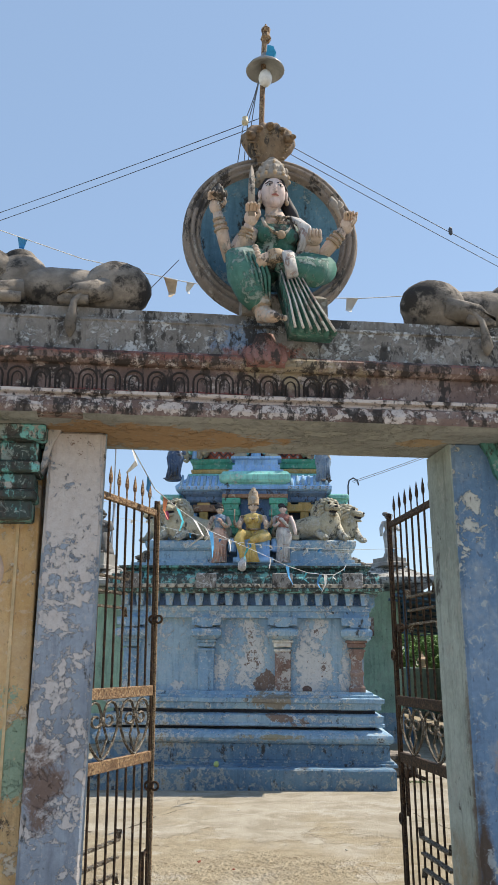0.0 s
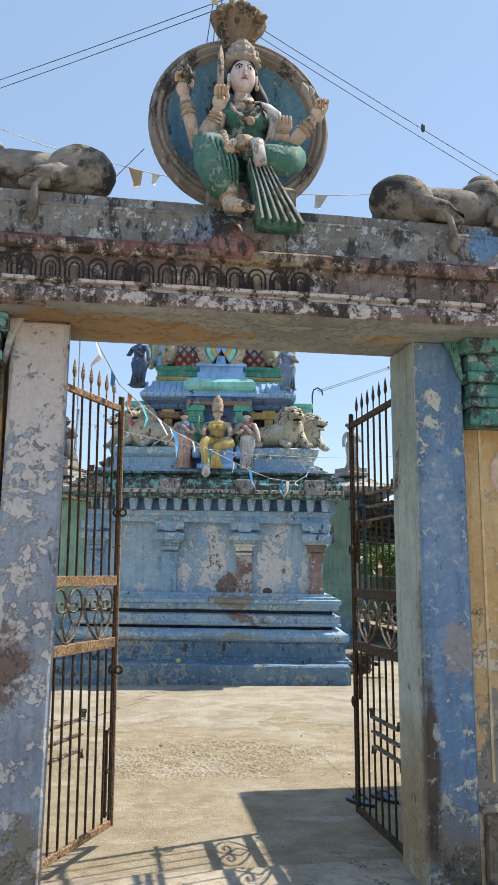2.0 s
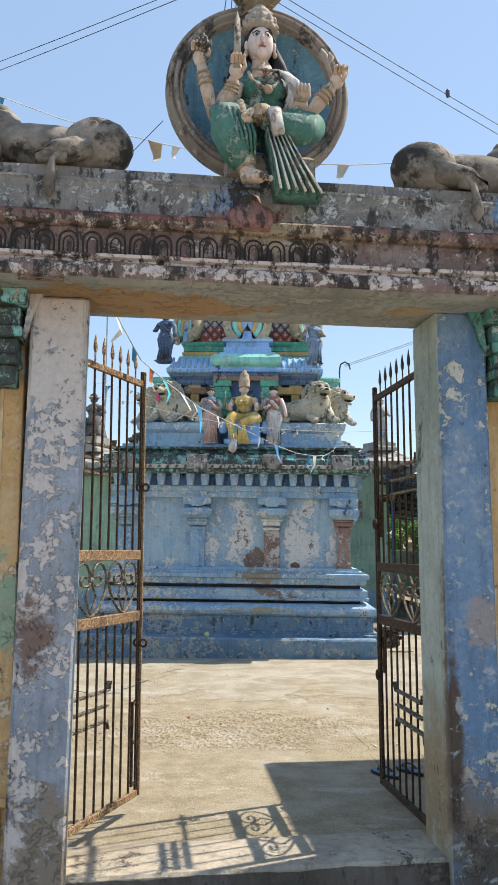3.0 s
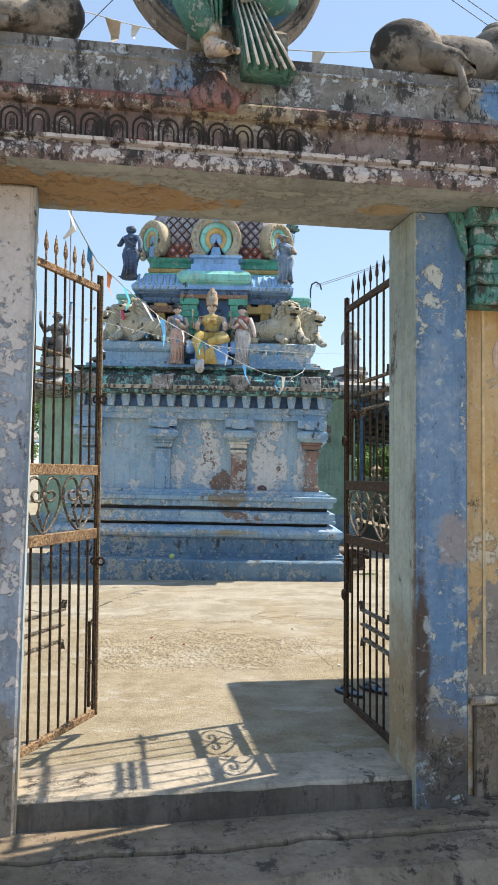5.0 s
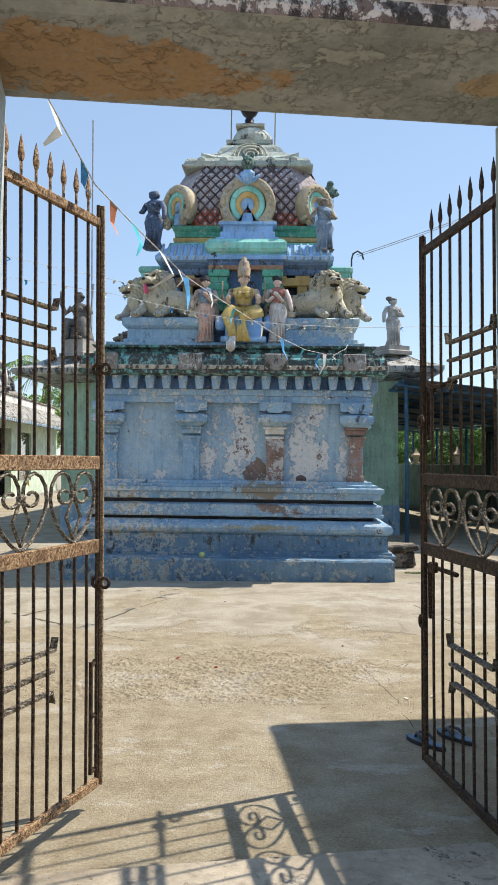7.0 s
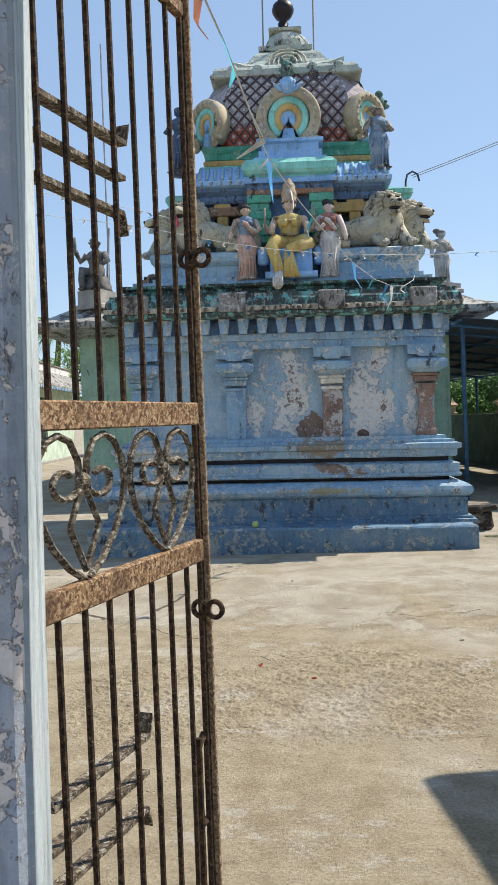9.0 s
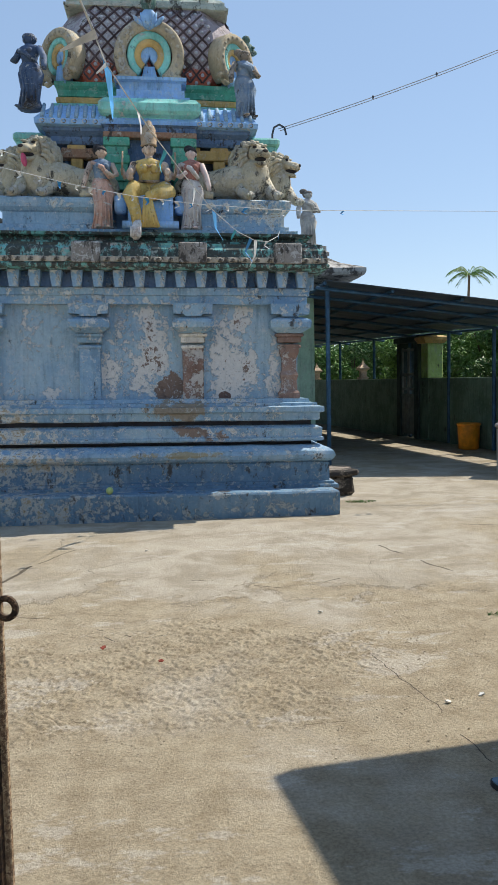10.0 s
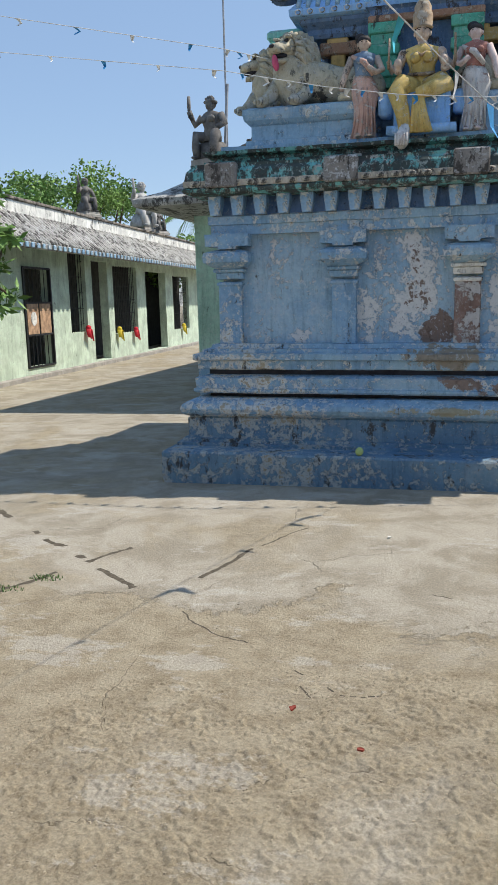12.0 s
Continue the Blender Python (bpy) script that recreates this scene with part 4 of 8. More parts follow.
                    if abs(u) < r - 0.25:
                        pts.append((XC + u, YC - r - 0.004, z) if face == 0 else (XC + r + 0.004, YC + u, z))
                if len(pts) > 1:
                    tube(lat, pts, 0.011, 4)
        for a in range(-9, 10):
            for b in range(13):
                z = 4.24 + 0.0694 * b
                u = -0.95 + step * (a + 9) + (step / 2 if b % 2 == 0 else 0)
                if z < 4.99 and abs(u) < side(u, z) - 0.27:
                    r = side(u, z)
                    ell(stud, (XC + u, YC - r, z) if face == 0 else (XC + r, YC + u, z), (0.019, 0.019, 0.019), seg=6, rows=4)
    lattice = part("lattice", lat, plain("dark_lattice_plaster", (0.095, 0.07, 0.075), 0.85, vary=0.4), t, "dark raised diamond lattice")
    tagged(lattice, kind="stuff")
    studs = part("studs", stud, plain("pale_stud_plaster", (0.48, 0.50, 0.55), 0.8), t, "pale studs in the lattice", True)
    tagged(studs, kind="stuff")
    # horseshoe arches: centre front, corners
    def horseshoe(cx, cy, cz, r, rot, crest):
        mm = pose(cx, cy, cz, 0, 0, rot)
        made = []

        def piece(nm, bm, mat, label=""):
            bmesh.ops.transform(bm, matrix=mm, verts=bm.verts)
            made.append(part(nm, bm, mat, made[0] if made else t, label, True))

        a0 = -58
        for k, (ra, rb, d, nm, mat) in enumerate(((1.0, 0.66, 0.10, "horseshoe_arch", M_ARCH), (0.68, 0.46, 0.075, "middle_ring", M_TURQ), (0.48, 0.26, 0.06, "inner_ring", M_OCHRE), (0.30, 0.02, 0.035, "core", M_SKYBLUE))):
            bm = BM()
            loops = []
            for i in range(29):
                a = radians(a0 + (180 - 2 * a0) * i / 28)
                c, s = math.cos(a) * (0.92 if k else 1), math.sin(a)
                loops.append([(r * ra * c, 0.06, r * ra * s), (r * ra * c, -d * 0.8, r * ra * s), (r * (0.85 * ra + 0.15 * rb) * c, -d, r * (0.85 * ra + 0.15 * rb) * s), (r * (0.2 * ra + 0.8 * rb) * c, -d, r * (0.2 * ra + 0.8 * rb) * s), (r * rb * c, -d * 0.8, r * rb * s), (r * rb * c, 0.06, r * rb * s)])
            rings(bm, loops)
            piece(nm, bm, mat, "horseshoe arch in cream, turquoise, yellow and blue" if k == 0 else "")
        for sg in (-1, 1):
            bm = BM()
            tube(bm, [(sg * r * (0.62 + q * math.cos(an)), -0.07, r * (-0.80 + 0.7 * q * math.sin(an))) for an, q in [(0.5 * n, 0.36 - 0.025 * n) for n in range(13)]], r * 0.10, 7)
            piece("scroll_foot", bm, M_ARCH)
        bm = BM()
        slab_outline(bm, [(-r * 0.30, -r), (r * 0.30, -r), (r * 0.15, -r * 0.3), (-r * 0.15, -r * 0.3)], -0.05, 0.06)
        piece("stem", bm, M_SKYBLUE)
        for i in range(15):
            a = radians(-40 + 260 * i / 14)
            bm = BM()
            ell(bm, (r * 0.83 * math.cos(a), -0.10, r * 0.83 * math.sin(a)), (r * 0.06, 0.016, r * 0.06), (0, 0, 0), 0, 7, 4)
            piece("bead", bm, M_STUD)
        if crest:
            bm = BM()
            ell(bm, (0, -0.10, r * 0.95), (r * 0.24, 0.06, r * 0.30), (0, 0, 0), 0, 10, 6)
            for i in range(-2, 3):
                ell(bm, (i * r * 0.15, -0.11, r * 1.0 - abs(i) * r * 0.06), (r * 0.07, 0.035, r * 0.2), (0, i * 22, 0), 0, 7, 5)
            piece("crest_leaf", bm, M_SKYBLUE)
            bm = BM()
            ell(bm, (0, -0.10, r * 1.42), (r * 0.22, 0.09, r * 0.28), (0, 0, 0), 0, 10, 7)
            ell(bm, (0, -0.17, r * 1.35), (r * 0.13, 0.06, r * 0.10), (0, 0, 0), 0, 8, 6)
            for sg in (-1, 1):
                ell(bm, (sg * r * 0.15, -0.10, r * 1.70), (r * 0.07, 0.05, r * 0.13), (0, sg * 20, 0), 0, 7, 5)
                ell(bm, (sg * r * 0.10, -0.175, r * 1.48), (r * 0.05, 0.03, r * 0.05), (0, 0, 0), 0, 7, 5)
            piece("crest_mask", bm, M_MASK, "dark green mask crest")

    horseshoe(XC + 0.02, YC - 0.98, 4.44, 0.345, 0, True)
    horseshoe(XC + 0.835, YC - 0.835, 4.46, 0.27, 45, False)
    horseshoe(XC - 0.835, YC - 0.835, 4.46, 0.27, -45, False)
    horseshoe(XC + 0.98, YC, 4.44, 0.345, 90, True)
    # cap over the dome
    course("cap_moulding", 0.80, [(0.0, 4.985), (0.025, 4.995), (0.025, 5.02), (0.0, 5.03), (0.0, 5.045), (-0.02, 5.05)], M_CAP, "ledge of carved leaves over the lattice")
    course("cap_slab", 0.77, [(0.02, 5.045), (0.02, 5.075), (-0.02, 5.12), (-0.06, 5.135)], M_CAP, "sloping pale turquoise cap slab")
    for x in (-0.58, -0.3, 0.3, 0.58):
        bm = BM()
        ell(bm, (XC + x, YC - 0.77, 5.10), (0.055, 0.03, 0.035), (0, 0, 0), 0, 9, 6)
        part("ledge_boss", bm, M_CAP, t, "", True)
    # lid: concave sides rising to a small square neck, corners swept up
    bm = BM()
    loops = []
    for r, z, up in ((0.60, 5.13, 0.0), (0.625, 5.145, 0.055), (0.625, 5.175, 0.065), (0.57, 5.20, 0.05), (0.49, 5.25, 0.02), (0.43, 5.32, 0.0), (0.385, 5.40, 0.0), (0.33, 5.455, 0.0), (0.27, 5.48, 0.0)):
        l = []
        for side in range(4):
            for i in range(8):
                f = -1 + 2 * i / 8
                x, y = f * r, -r
                c, n = math.cos(side * math.pi / 2), math.sin(side * math.pi / 2)
                l.append((XC + 0.02 + x * c - y * n, YC + x * n + y * c, z + up * abs(f) ** 5))
        loops.append(l)
    rings(bm, loops)
    part("lid", bm, M_CAP, t, "pale green four-sided lid with swept-up corners")
    for k in range(4):
        mm = Matrix.Translation((XC + 0.02, YC, 0)) @ Matrix.Rotation(math.pi / 2 * k, 4, 'Z')
        bm = BM()
        for q, r in enumerate((0.20, 0.15, 0.10, 0.05)):
            pts = []
            for i in range(13):
                an = math.pi * (-0.1 + 1.2 * i / 12)
                z = 5.255 + r * 0.95 * math.sin(an)
                out = 0.50 if z < 5.25 else 0.50 - (z - 5.25) * 0.62
                pts.append(mm @ Vector((r * 1.05 * math.cos(an), -out - 0.012, z)))
            tube(bm, pts, 0.013, 5)
        part("lid_scallop", bm, M_SCALLOP, t, "cream scalloped relief")
    course("lid_slab", 0.28, [(0.0, 5.475), (0.025, 5.485), (0.03, 5.535), (0.0, 5.545)], M_CAP)
    bm = BM()
    rings(bm, [[(XC + 0.02 + r * math.cos(2 * math.pi * i / 16 + 0.2) * (1 + 0.04 * (i % 2)), YC + r * math.sin(2 * math.pi * i / 16 + 0.2), z) for i in range(16)] for r, z in
               ((0.25, 5.54), (0.27, 5.58), (0.265, 5.64), (0.23, 5.71), (0.18, 5.755), (0.165, 5.76))])
    part("lotus_cap", bm, M_CAP, t)
    course("top_slab", 0.15, [(0.0, 5.755), (0.04, 5.765), (0.04, 5.80), (0.0, 5.81)], M_SCALLOP)
    bm = BM()
    lathe(bm, [(0.10, 5.64), (0.11, 5.66), (0.05, 5.69), (0.065, 5.73), (0.04, 5.76), (0.09, 5.80), (0.125, 5.86), (0.13, 5.90), (0.115, 5.95), (0.07, 5.99), (0.04, 6.01), (0.085, 6.05), (0.09, 6.08), (0.05, 6.11), (0.05, 6.14), (0.075, 6.17), (0.05, 6.20), (0.03, 6.26), (0.001, 6.36)], (XC - 0.02, YC, 0.19), 18)
    part("finial", bm, plain("blackened_copper", (0.035, 0.03, 0.035), 0.45, 0.6), t, "blackened copper pot finial", True)
    for x in (-0.26, 0.33):
        bm = BM()
        tube(bm, [(XC + x, YC - 0.1, 5.30), (XC + x + 0.005, YC - 0.1, 7.3)], 0.009, 6)
        part("rod", bm, M_CEMENT, t, "thin upright rod")
    # corner blocks of the second storey
    for sx in (-1, 1):
        bm = BM()
        box(bm, XC + sx * 1.17 - 0.12, XC + sx * 1.17 + 0.12, YC - 1.0, YC - 0.72, 3.0, 3.66, 0.02)
        box(bm, XC + sx * 1.17 - 0.15, XC + sx * 1.17 + 0.15, YC - 1.03, YC - 0.69, 3.60, 3.68, 0.02)
        part("corner_block", bm, M_TURQ, t)
    # lion pedestals
    for a, b in ((-0.36, 0.60), (1.50, 2.34)):
        bm = BM()
        stack(bm, a, b, 11.30, 11.75, [(0.02, 2.66), (0.02, 2.71), (-0.02, 2.72), (-0.02, 2.83), (0.0, 2.84), (0.03, 2.87), (0.04, 2.91), (0.04, 2.95), (0.0, 2.97)])
        part("lion_pedestal", bm, M_BLUE, t)
    return t


M_CAP = painted("pale_green_cap_paint", (0.36, 0.42, 0.38), peel=(0.52, 0.52, 0.46), amount=0.52, bare_amount=0.85, grime=0.44, size=8)
M_SCALLOP = painted("dirty_cream_relief", (0.40, 0.39, 0.31), peel=(0.52, 0.52, 0.46), amount=0.56, bare_amount=0.85, grime=0.42, size=9)
M_LINTEL = painted("brown_lintel_paint", (0.30, 0.165, 0.10), peel=(0.46, 0.38, 0.30), amount=0.58, bare_amount=0.85, grime=0.42, size=8)
M_STUD = plain("cream_bead_plaster", (0.42, 0.38, 0.30), 0.85)
M_MASK = painted("dark_green_mask_paint", (0.05, 0.13, 0.11), peel=(0.3, 0.36, 0.34), amount=0.55, bare_amount=0.85, grime=0.5, size=9)
M_ARCH = painted("cream_ochre_paint", (0.36, 0.30, 0.20), peel=(0.5, 0.48, 0.42), amount=0.6, bare_amount=0.85, grime=0.44, size=7)
tower()


# ---- buildings round the court ----
def back_hall():
    """The green hall behind the shrine."""
    h = holder("hall", "pale green hall with a blue dado and a drooping cement eave", "building")
    bm = BM()
    box(bm, -2.45, 3.55, 16.2, 27, -0.1, 2.75, 0.01)
    part("wall", bm, M_GREENDARK, h)
    bm = BM()
    stack(bm, -2.45, 3.55, 16.2, 27, [(0.012, -0.1), (0.012, 0.52), (0.0, 0.525)], cap=False)
    part("dado", bm, M_BLUE, h, "blue painted dado")
    bm = BM()
    stack(bm, -2.45, 3.55, 16.2, 27, [(0.0, 2.70), (0.66, 2.80), (0.68, 2.84), (0.68, 2.90), (0.64, 2.92), (0.35, 3.02), (0.12, 3.16), (-0.3, 3.22)])
    part("eave", bm, M_EAVE, h, "weathered cement eave")
    bm = BM()
    stack(bm, -2.3, 3.4, 16.4, 26.8, [(0, 3.15), (0, 3.24), (-0.05, 3.26)])
    part("roof", bm, M_CEMENT, h)
    bm = BM()
    box(bm, 2.72, 3.08, 16.12, 16.22, 1.88, 2.22, 0.01)
    part("wall_tablet", bm, M_BARE, h, "brown framed tablet on the wall")
    bm = BM()
    box(bm, 2.80, 3.0, 16.105, 16.125, 1.95, 2.15)
    part("tablet_plate", bm, M_WHITE, h)


back_hall()


def left_block():
    """Long green block with a ribbed cement awning, barred windows and doorways."""
    m = pose(-6.62, 12.0, 0, 0, 0, 3.6)       # local y along the block's face, x into the court
    h = holder("side_building", "long pale green block with barred windows and a ribbed cement awning", "building", m)
    L = 24.0
    holes = HOLES
    def wallpiece(y0, y1, z0, z1):
        bm = BM()
        box(bm, -0.22, 0.0, y0, y1, z0, z1)
        part("wall", bm, M_GREENWALL, h)
    y = -2.0
    for a, b, z0, z1, kind in holes:
        wallpiece(y, a, -0.1, 3.0)
        wallpiece(a, b, z1, 3.0)
        if z0 > 0.05:
            wallpiece(a, b, -0.1, z0)
        y = b
    wallpiece(y, L, -0.1, 3.0)
    # inner wall coloured near black so the openings read as unlit
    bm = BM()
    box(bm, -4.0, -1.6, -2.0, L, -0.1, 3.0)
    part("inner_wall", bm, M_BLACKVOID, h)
    for a, b, z0, z1, kind in holes:
        if kind == "bars":
            bm = BM()
            n = max(3, int((b - a) / 0.13))
            for i in range(n):
                yy = a + (b - a) * (i + 0.5) / n
                tube(bm, [(-0.08, yy, z0), (-0.08, yy, z1)], 0.009, 5)
            for i in range(5):
                zz = z0 + (z1 - z0) * (i + 0.5) / 5
                tube(bm, [(-0.08, a, zz), (-0.08, b, zz)], 0.008, 5)
            part("window_bars", bm, M_DARKIRON, h)
        if kind == "grille":
            bm = BM()
            for yy in (a, b):
                box(bm, -0.02, 0.03, yy - 0.025, yy + 0.025, z0, z1)
            for zz in (z0, (z0 + z1) / 2 - 0.35, (z0 + z1) / 2 + 0.3, z1):
                box(bm, -0.02, 0.03, a, b, zz - 0.02, zz + 0.02)
            for i in range(7):
                yy = a + (b - a) * (i + 0.5) / 7
                tube(bm, [(0.0, yy, z0), (0.0, yy, z1)], 0.009, 5)
            g = part("grille_door", bm, M_DARKIRON, h, "barred iron door with a rusty middle panel")
            bm = BM()
            for q in range(2):
                box(bm, 0.005, 0.02, a + (b - a) * (0.06 + 0.47 * q), a + (b - a) * (0.47 + 0.47 * q), (z0 + z1) / 2 - 0.33, (z0 + z1) / 2 + 0.28)
            pan = part("door_panel", bm, plain("rust_stained_sheet", (0.42, 0.27, 0.17), 0.7, vary=0.4), g)
            bm = BM()
            lathe(bm, [(0.001, 0), (0.13, 0.0), (0.13, 0.008), (0.001, 0.012)], seg=16, sx=1.1)
            bmesh.ops.transform(bm, matrix=pose(0.021, a + (b - a) * 0.28, (z0 + z1) / 2 - 0.02, 0, 90, 0), verts=bm.verts)
            part("medallion", bm, M_WHITE, pan)
    # door posts: pale pilasters between openings
    bm = BM()
    prof = [(0.0, 2.90), (0.74, 2.52), (0.78, 2.54), (0.80, 2.62), (0.74, 2.66), (0.04, 3.27), (0.0, 3.27)]
    rings(bm, [[(x - 0.0, yy, z) for x, z in prof] for yy in (-2.0, L)])
    part("awning", bm, M_EAVE, h, "sloping cement awning")
    bm = BM()
    for i in range(150):
        yy = -1.9 + i * (L + 1.8) / 150
        tube(bm, [(0.78, yy, 2.64), (0.55, yy + 0.04, 2.835), (0.3, yy - 0.04, 3.05), (0.06, yy + 0.02, 3.26)], [0.055, 0.05, 0.05, 0.045], 6, flat=0.6)
    ribs = part("awning_ribs", bm, M_EAVE, h, "grey cement ribs laid like roof tiles", True)
    tagged(ribs, kind="stuff")
    bm = BM()
    for i in range(110):
        yy = -1.9 + i * (L + 1.8) / 110
        box(bm, 0.79, 0.815, yy, yy + 0.12, 2.53, 2.625, 0.01)
    tagged(part("awning_edge", bm, M_BLUE, h, "blue and white scalloped awning edge"), kind="stuff")
    bm = BM()
    box(bm, -0.25, 0.02, -2.0, L, 3.0, 3.52, 0.01)
    part("parapet", bm, M_WHITE, h, "dirty white parapet")
    bm = BM()
    box(bm, -0.3, 0.06, -2.0, L, 3.52, 3.58, 0.012)
    part("coping", bm, M_BULL, h, "blackened coping")
    bm = BM()
    box(bm, -4.0, -0.22, -2.0, L, 3.0, 3.1)
    part("roof", bm, M_CEMENT, h)
    bm = BM()
    box(bm, -0.02, 0.10, -2.0, L, -0.1, 0.10, 0.02)
    part("base_kerb", bm, M_CEMENT, h)
    return h


HOLES = [(7.22, 8.45, 0.25, 2.25, "grille"), (9.47, 10.45, 0.86, 2.68, "bars"), (10.84, 11.88, 0.12, 2.55, "door"), (12.27, 14.13, 0.72, 2.48, "bars"),
         (14.92, 16.9, 0.12, 2.42, "door"), (17.7, 19.6, 0.62, 2.35, "bars")]
left_block()


def right_side():
    """Green compound wall with a gate, the open shed before it."""
    a, b = Vector((7.25, 11.0)), Vector((4.85, 31.0))
    d = (b - a)
    ang = math.degrees(math.atan2(d.y, d.x))
    m = pose(a.x, a.y, 0, 0, 0, ang)
    L = d.length
    g0, g1 = 8.35, 9.35
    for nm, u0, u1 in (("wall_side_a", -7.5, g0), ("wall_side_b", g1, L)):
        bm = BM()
        # wall faces away from the sun; its colour is darkened for that
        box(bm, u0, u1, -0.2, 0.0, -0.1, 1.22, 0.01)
        thing(nm, bm, M_GREENSHADE, "green compound wall with shade in its colour", "wall", kind="structure", m=m)
    bm = BM()
    box(bm, -2.8, 3.4, -0.2, 0, -0.1, 1.22, 0.01)
    thing("wall_side_c", bm, M_GREENDARK, "far compound wall", "wall", kind="structure", m=pose(4.85, 31.0, 0, 0, 0, 8))
    door = holder("side_gate", "dark iron side gate in a heavy frame", "gate", m)
    bm = BM()
    box(bm, g0 - 0.02, g0 + 0.16, -0.3, 0.06, 0, 1.95, 0.01)
    box(bm, g1 - 0.16, g1 + 0.02, -0.3, 0.06, 0, 1.95, 0.01)
    box(bm, g0 - 0.1, g1 + 0.1, -0.34, 0.10, 1.95, 2.06, 0.01)
    part("gate_frame", bm, plain("dark_green_frame", (0.05, 0.08, 0.075), 0.8), door)
    for k in range(2):
        bm = BM()
        x0 = g0 + 0.17 + k * (g1 - g0 - 0.34) / 2
        x1 = x0 + (g1 - g0 - 0.36) / 2
        for x in (x0 + 0.02, x1 - 0.02):
            box(bm, x - 0.02, x + 0.02, 0.0, 0.03, 0.05, 1.85)
        for z in (0.1, 0.75, 1.0, 1.3, 1.8):
            box(bm, x0, x1, 0.0, 0.03, z - 0.025, z + 0.025)
        box(bm, x0 + 0.02, x1 - 0.02, 0.008, 0.018, 0.1, 0.9)
        for i in range(3):
            ell(bm, ((x0 + x1) / 2, 0.03, 0.35 + 0.4 * i), (0.06, 0.01, 0.12), seg=8, rows=5)
        part("leaf", bm, plain("pale_grille_paint", (0.22, 0.24, 0.22), 0.6), door)
    post = holder("gate_pier", "green gate pier with a stepped ochre cap", "pier", m)
    # lower pier darkened like the wall, as only its top is lit
    bm = BM()
    box(bm, g0 - 0.42, g0 - 0.12, -0.3, 0.012, 0, 1.22, 0.01)
    part("foot", bm, M_GREENSHADE, post, "pier foot in the wall's shade-darkened green")
    bm = BM()
    box(bm, g0 - 0.42, g0 - 0.12, -0.3, 0.02, 1.22, 1.9, 0.01)
    part("shaft", bm, painted("lime_green_wash", (0.35, 0.48, 0.16), grime=0.36, amount=0.7, bare_amount=0.9), post)
    bm = BM()
    stack(bm, g0 - 0.42, g0 - 0.12, -0.3, 0.05, [(0.03, 1.9), (0.05, 1.94), (0.08, 1.98), (0.08, 2.02), (0.0, 2.05)])
    part("cap", bm, M_OCHRE, post)
    # little domed turrets on the wall
    bm = BM()
    stack(bm, -0.08, 0.08, -0.08, 0.08, [(0.02, 0), (0.03, 0.05), (-0.01, 0.06), (-0.01, 0.20), (0.05, 0.24), (0.05, 0.27), (-0.02, 0.34), (-0.07, 0.44), (-0.095, 0.50)])
    tur = thing("turret", bm, painted("cream_turret_paint", (0.55, 0.40, 0.28), grime=0.4, amount=0.6), "small cream and brown turret standing on the wall", "turret", group="turrets on the wall", m=m @ pose(1.2, -0.1, 1.22))
    for u in (3.3, 5.1, 11.8, 15.5, 19.5):
        copy_thing(tur, m @ pose(u, -0.1, 1.22))
    # shed: sheet roof on pipes
    shed = holder("shed", "open shed with a grey-blue sheet roof on painted pipes", "shed")
    FL, FR = Vector((3.42, 14.55, 2.60)), Vector((7.0, 13.55, 2.02))
    BL, BR = Vector((3.62, 27.5, 2.60)), Vector((5.60, 27.5, 2.28))
    bm = BM()
    n = 60
    top, bot = [], []
    loops = []
    for i in range(n + 1):
        f = i / n
        row = []
        for k in range(13):
            g = k / 12
            p = (FL.lerp(FR, g)).lerp(BL.lerp(BR, g), f)
            row.append(p + Vector((0, 0, 0.012 * (i % 2))))
        loops.append(row + [p + Vector((0, 0, -0.006)) for p in row[::-1]])
    rings(bm, loops)
    part("roof_sheet", bm, M_TIN, shed, "corrugated grey-blue roof sheet")
    for k in range(5):
        g = k / 4
        bm = BM()
        tube(bm, [FL.lerp(FR, g) + Vector((0, 0.1, -0.035)), BL.lerp(BR, g) + Vector((0, 0, -0.035))], 0.024, 7)
        part("purlin", bm, M_STEELBLUE, shed)
    for i in range(8):
        f = (0.02, 0.1, 0.2, 0.32, 0.45, 0.6, 0.78, 0.96)[i]
        p, q = FL.lerp(BL, f), FR.lerp(BR, f)
        bm = BM()
        tube(bm, [p + Vector((-0.1, 0, -0.08)), q + Vector((0.1, 0, -0.08))], 0.026, 7)
        part("rafter", bm, M_STEELBLUE, shed)
        bm = BM()
        tube(bm, [(q.x - 0.15, q.y, -0.02), (q.x - 0.15, q.y, q.z - 0.05)], 0.032, 8)
        part("post", bm, M_STEELBLUE, shed)
        if i in (0, 3, 6):
            bm = BM()
            tube(bm, [(p.x + 0.06, p.y, -0.02), (p.x + 0.06, p.y, p.z - 0.05)], 0.032, 8)
            part("post", bm, M_STEELBLUE, shed)
    # cement tank
    bm = BM()
    mm = pose(5.20, 12.98, 0, 0, 0, -33)
    box(bm, 0, 2.6, 0.0, 1.5, -0.05, 0.60, 0.02)
    tk = thing("water_tank", bm, M_CEMENT, "low grey cement water tank", "tank", m=mm)
    bm = BM()
    box(bm, -0.02, 2.62, -0.02, 1.52, 0.60, 0.655, 0.015)
    part("rim", bm, M_CEMENT, tk)
    # orange tub
    bin_ = holder("plastic_tub", "orange plastic tub standing against the wall", "tub", pose(6.28, 16.7, 0))
    bm = BM()
    lathe(bm, [(0.15, 0), (0.17, 0.02), (0.185, 0.30), (0.19, 0.42), (0.18, 0.44), (0.165, 0.42), (0.15, 0.06)], seg=20)
    part("body", bm, M_ORANGE, bin_, smooth=True)
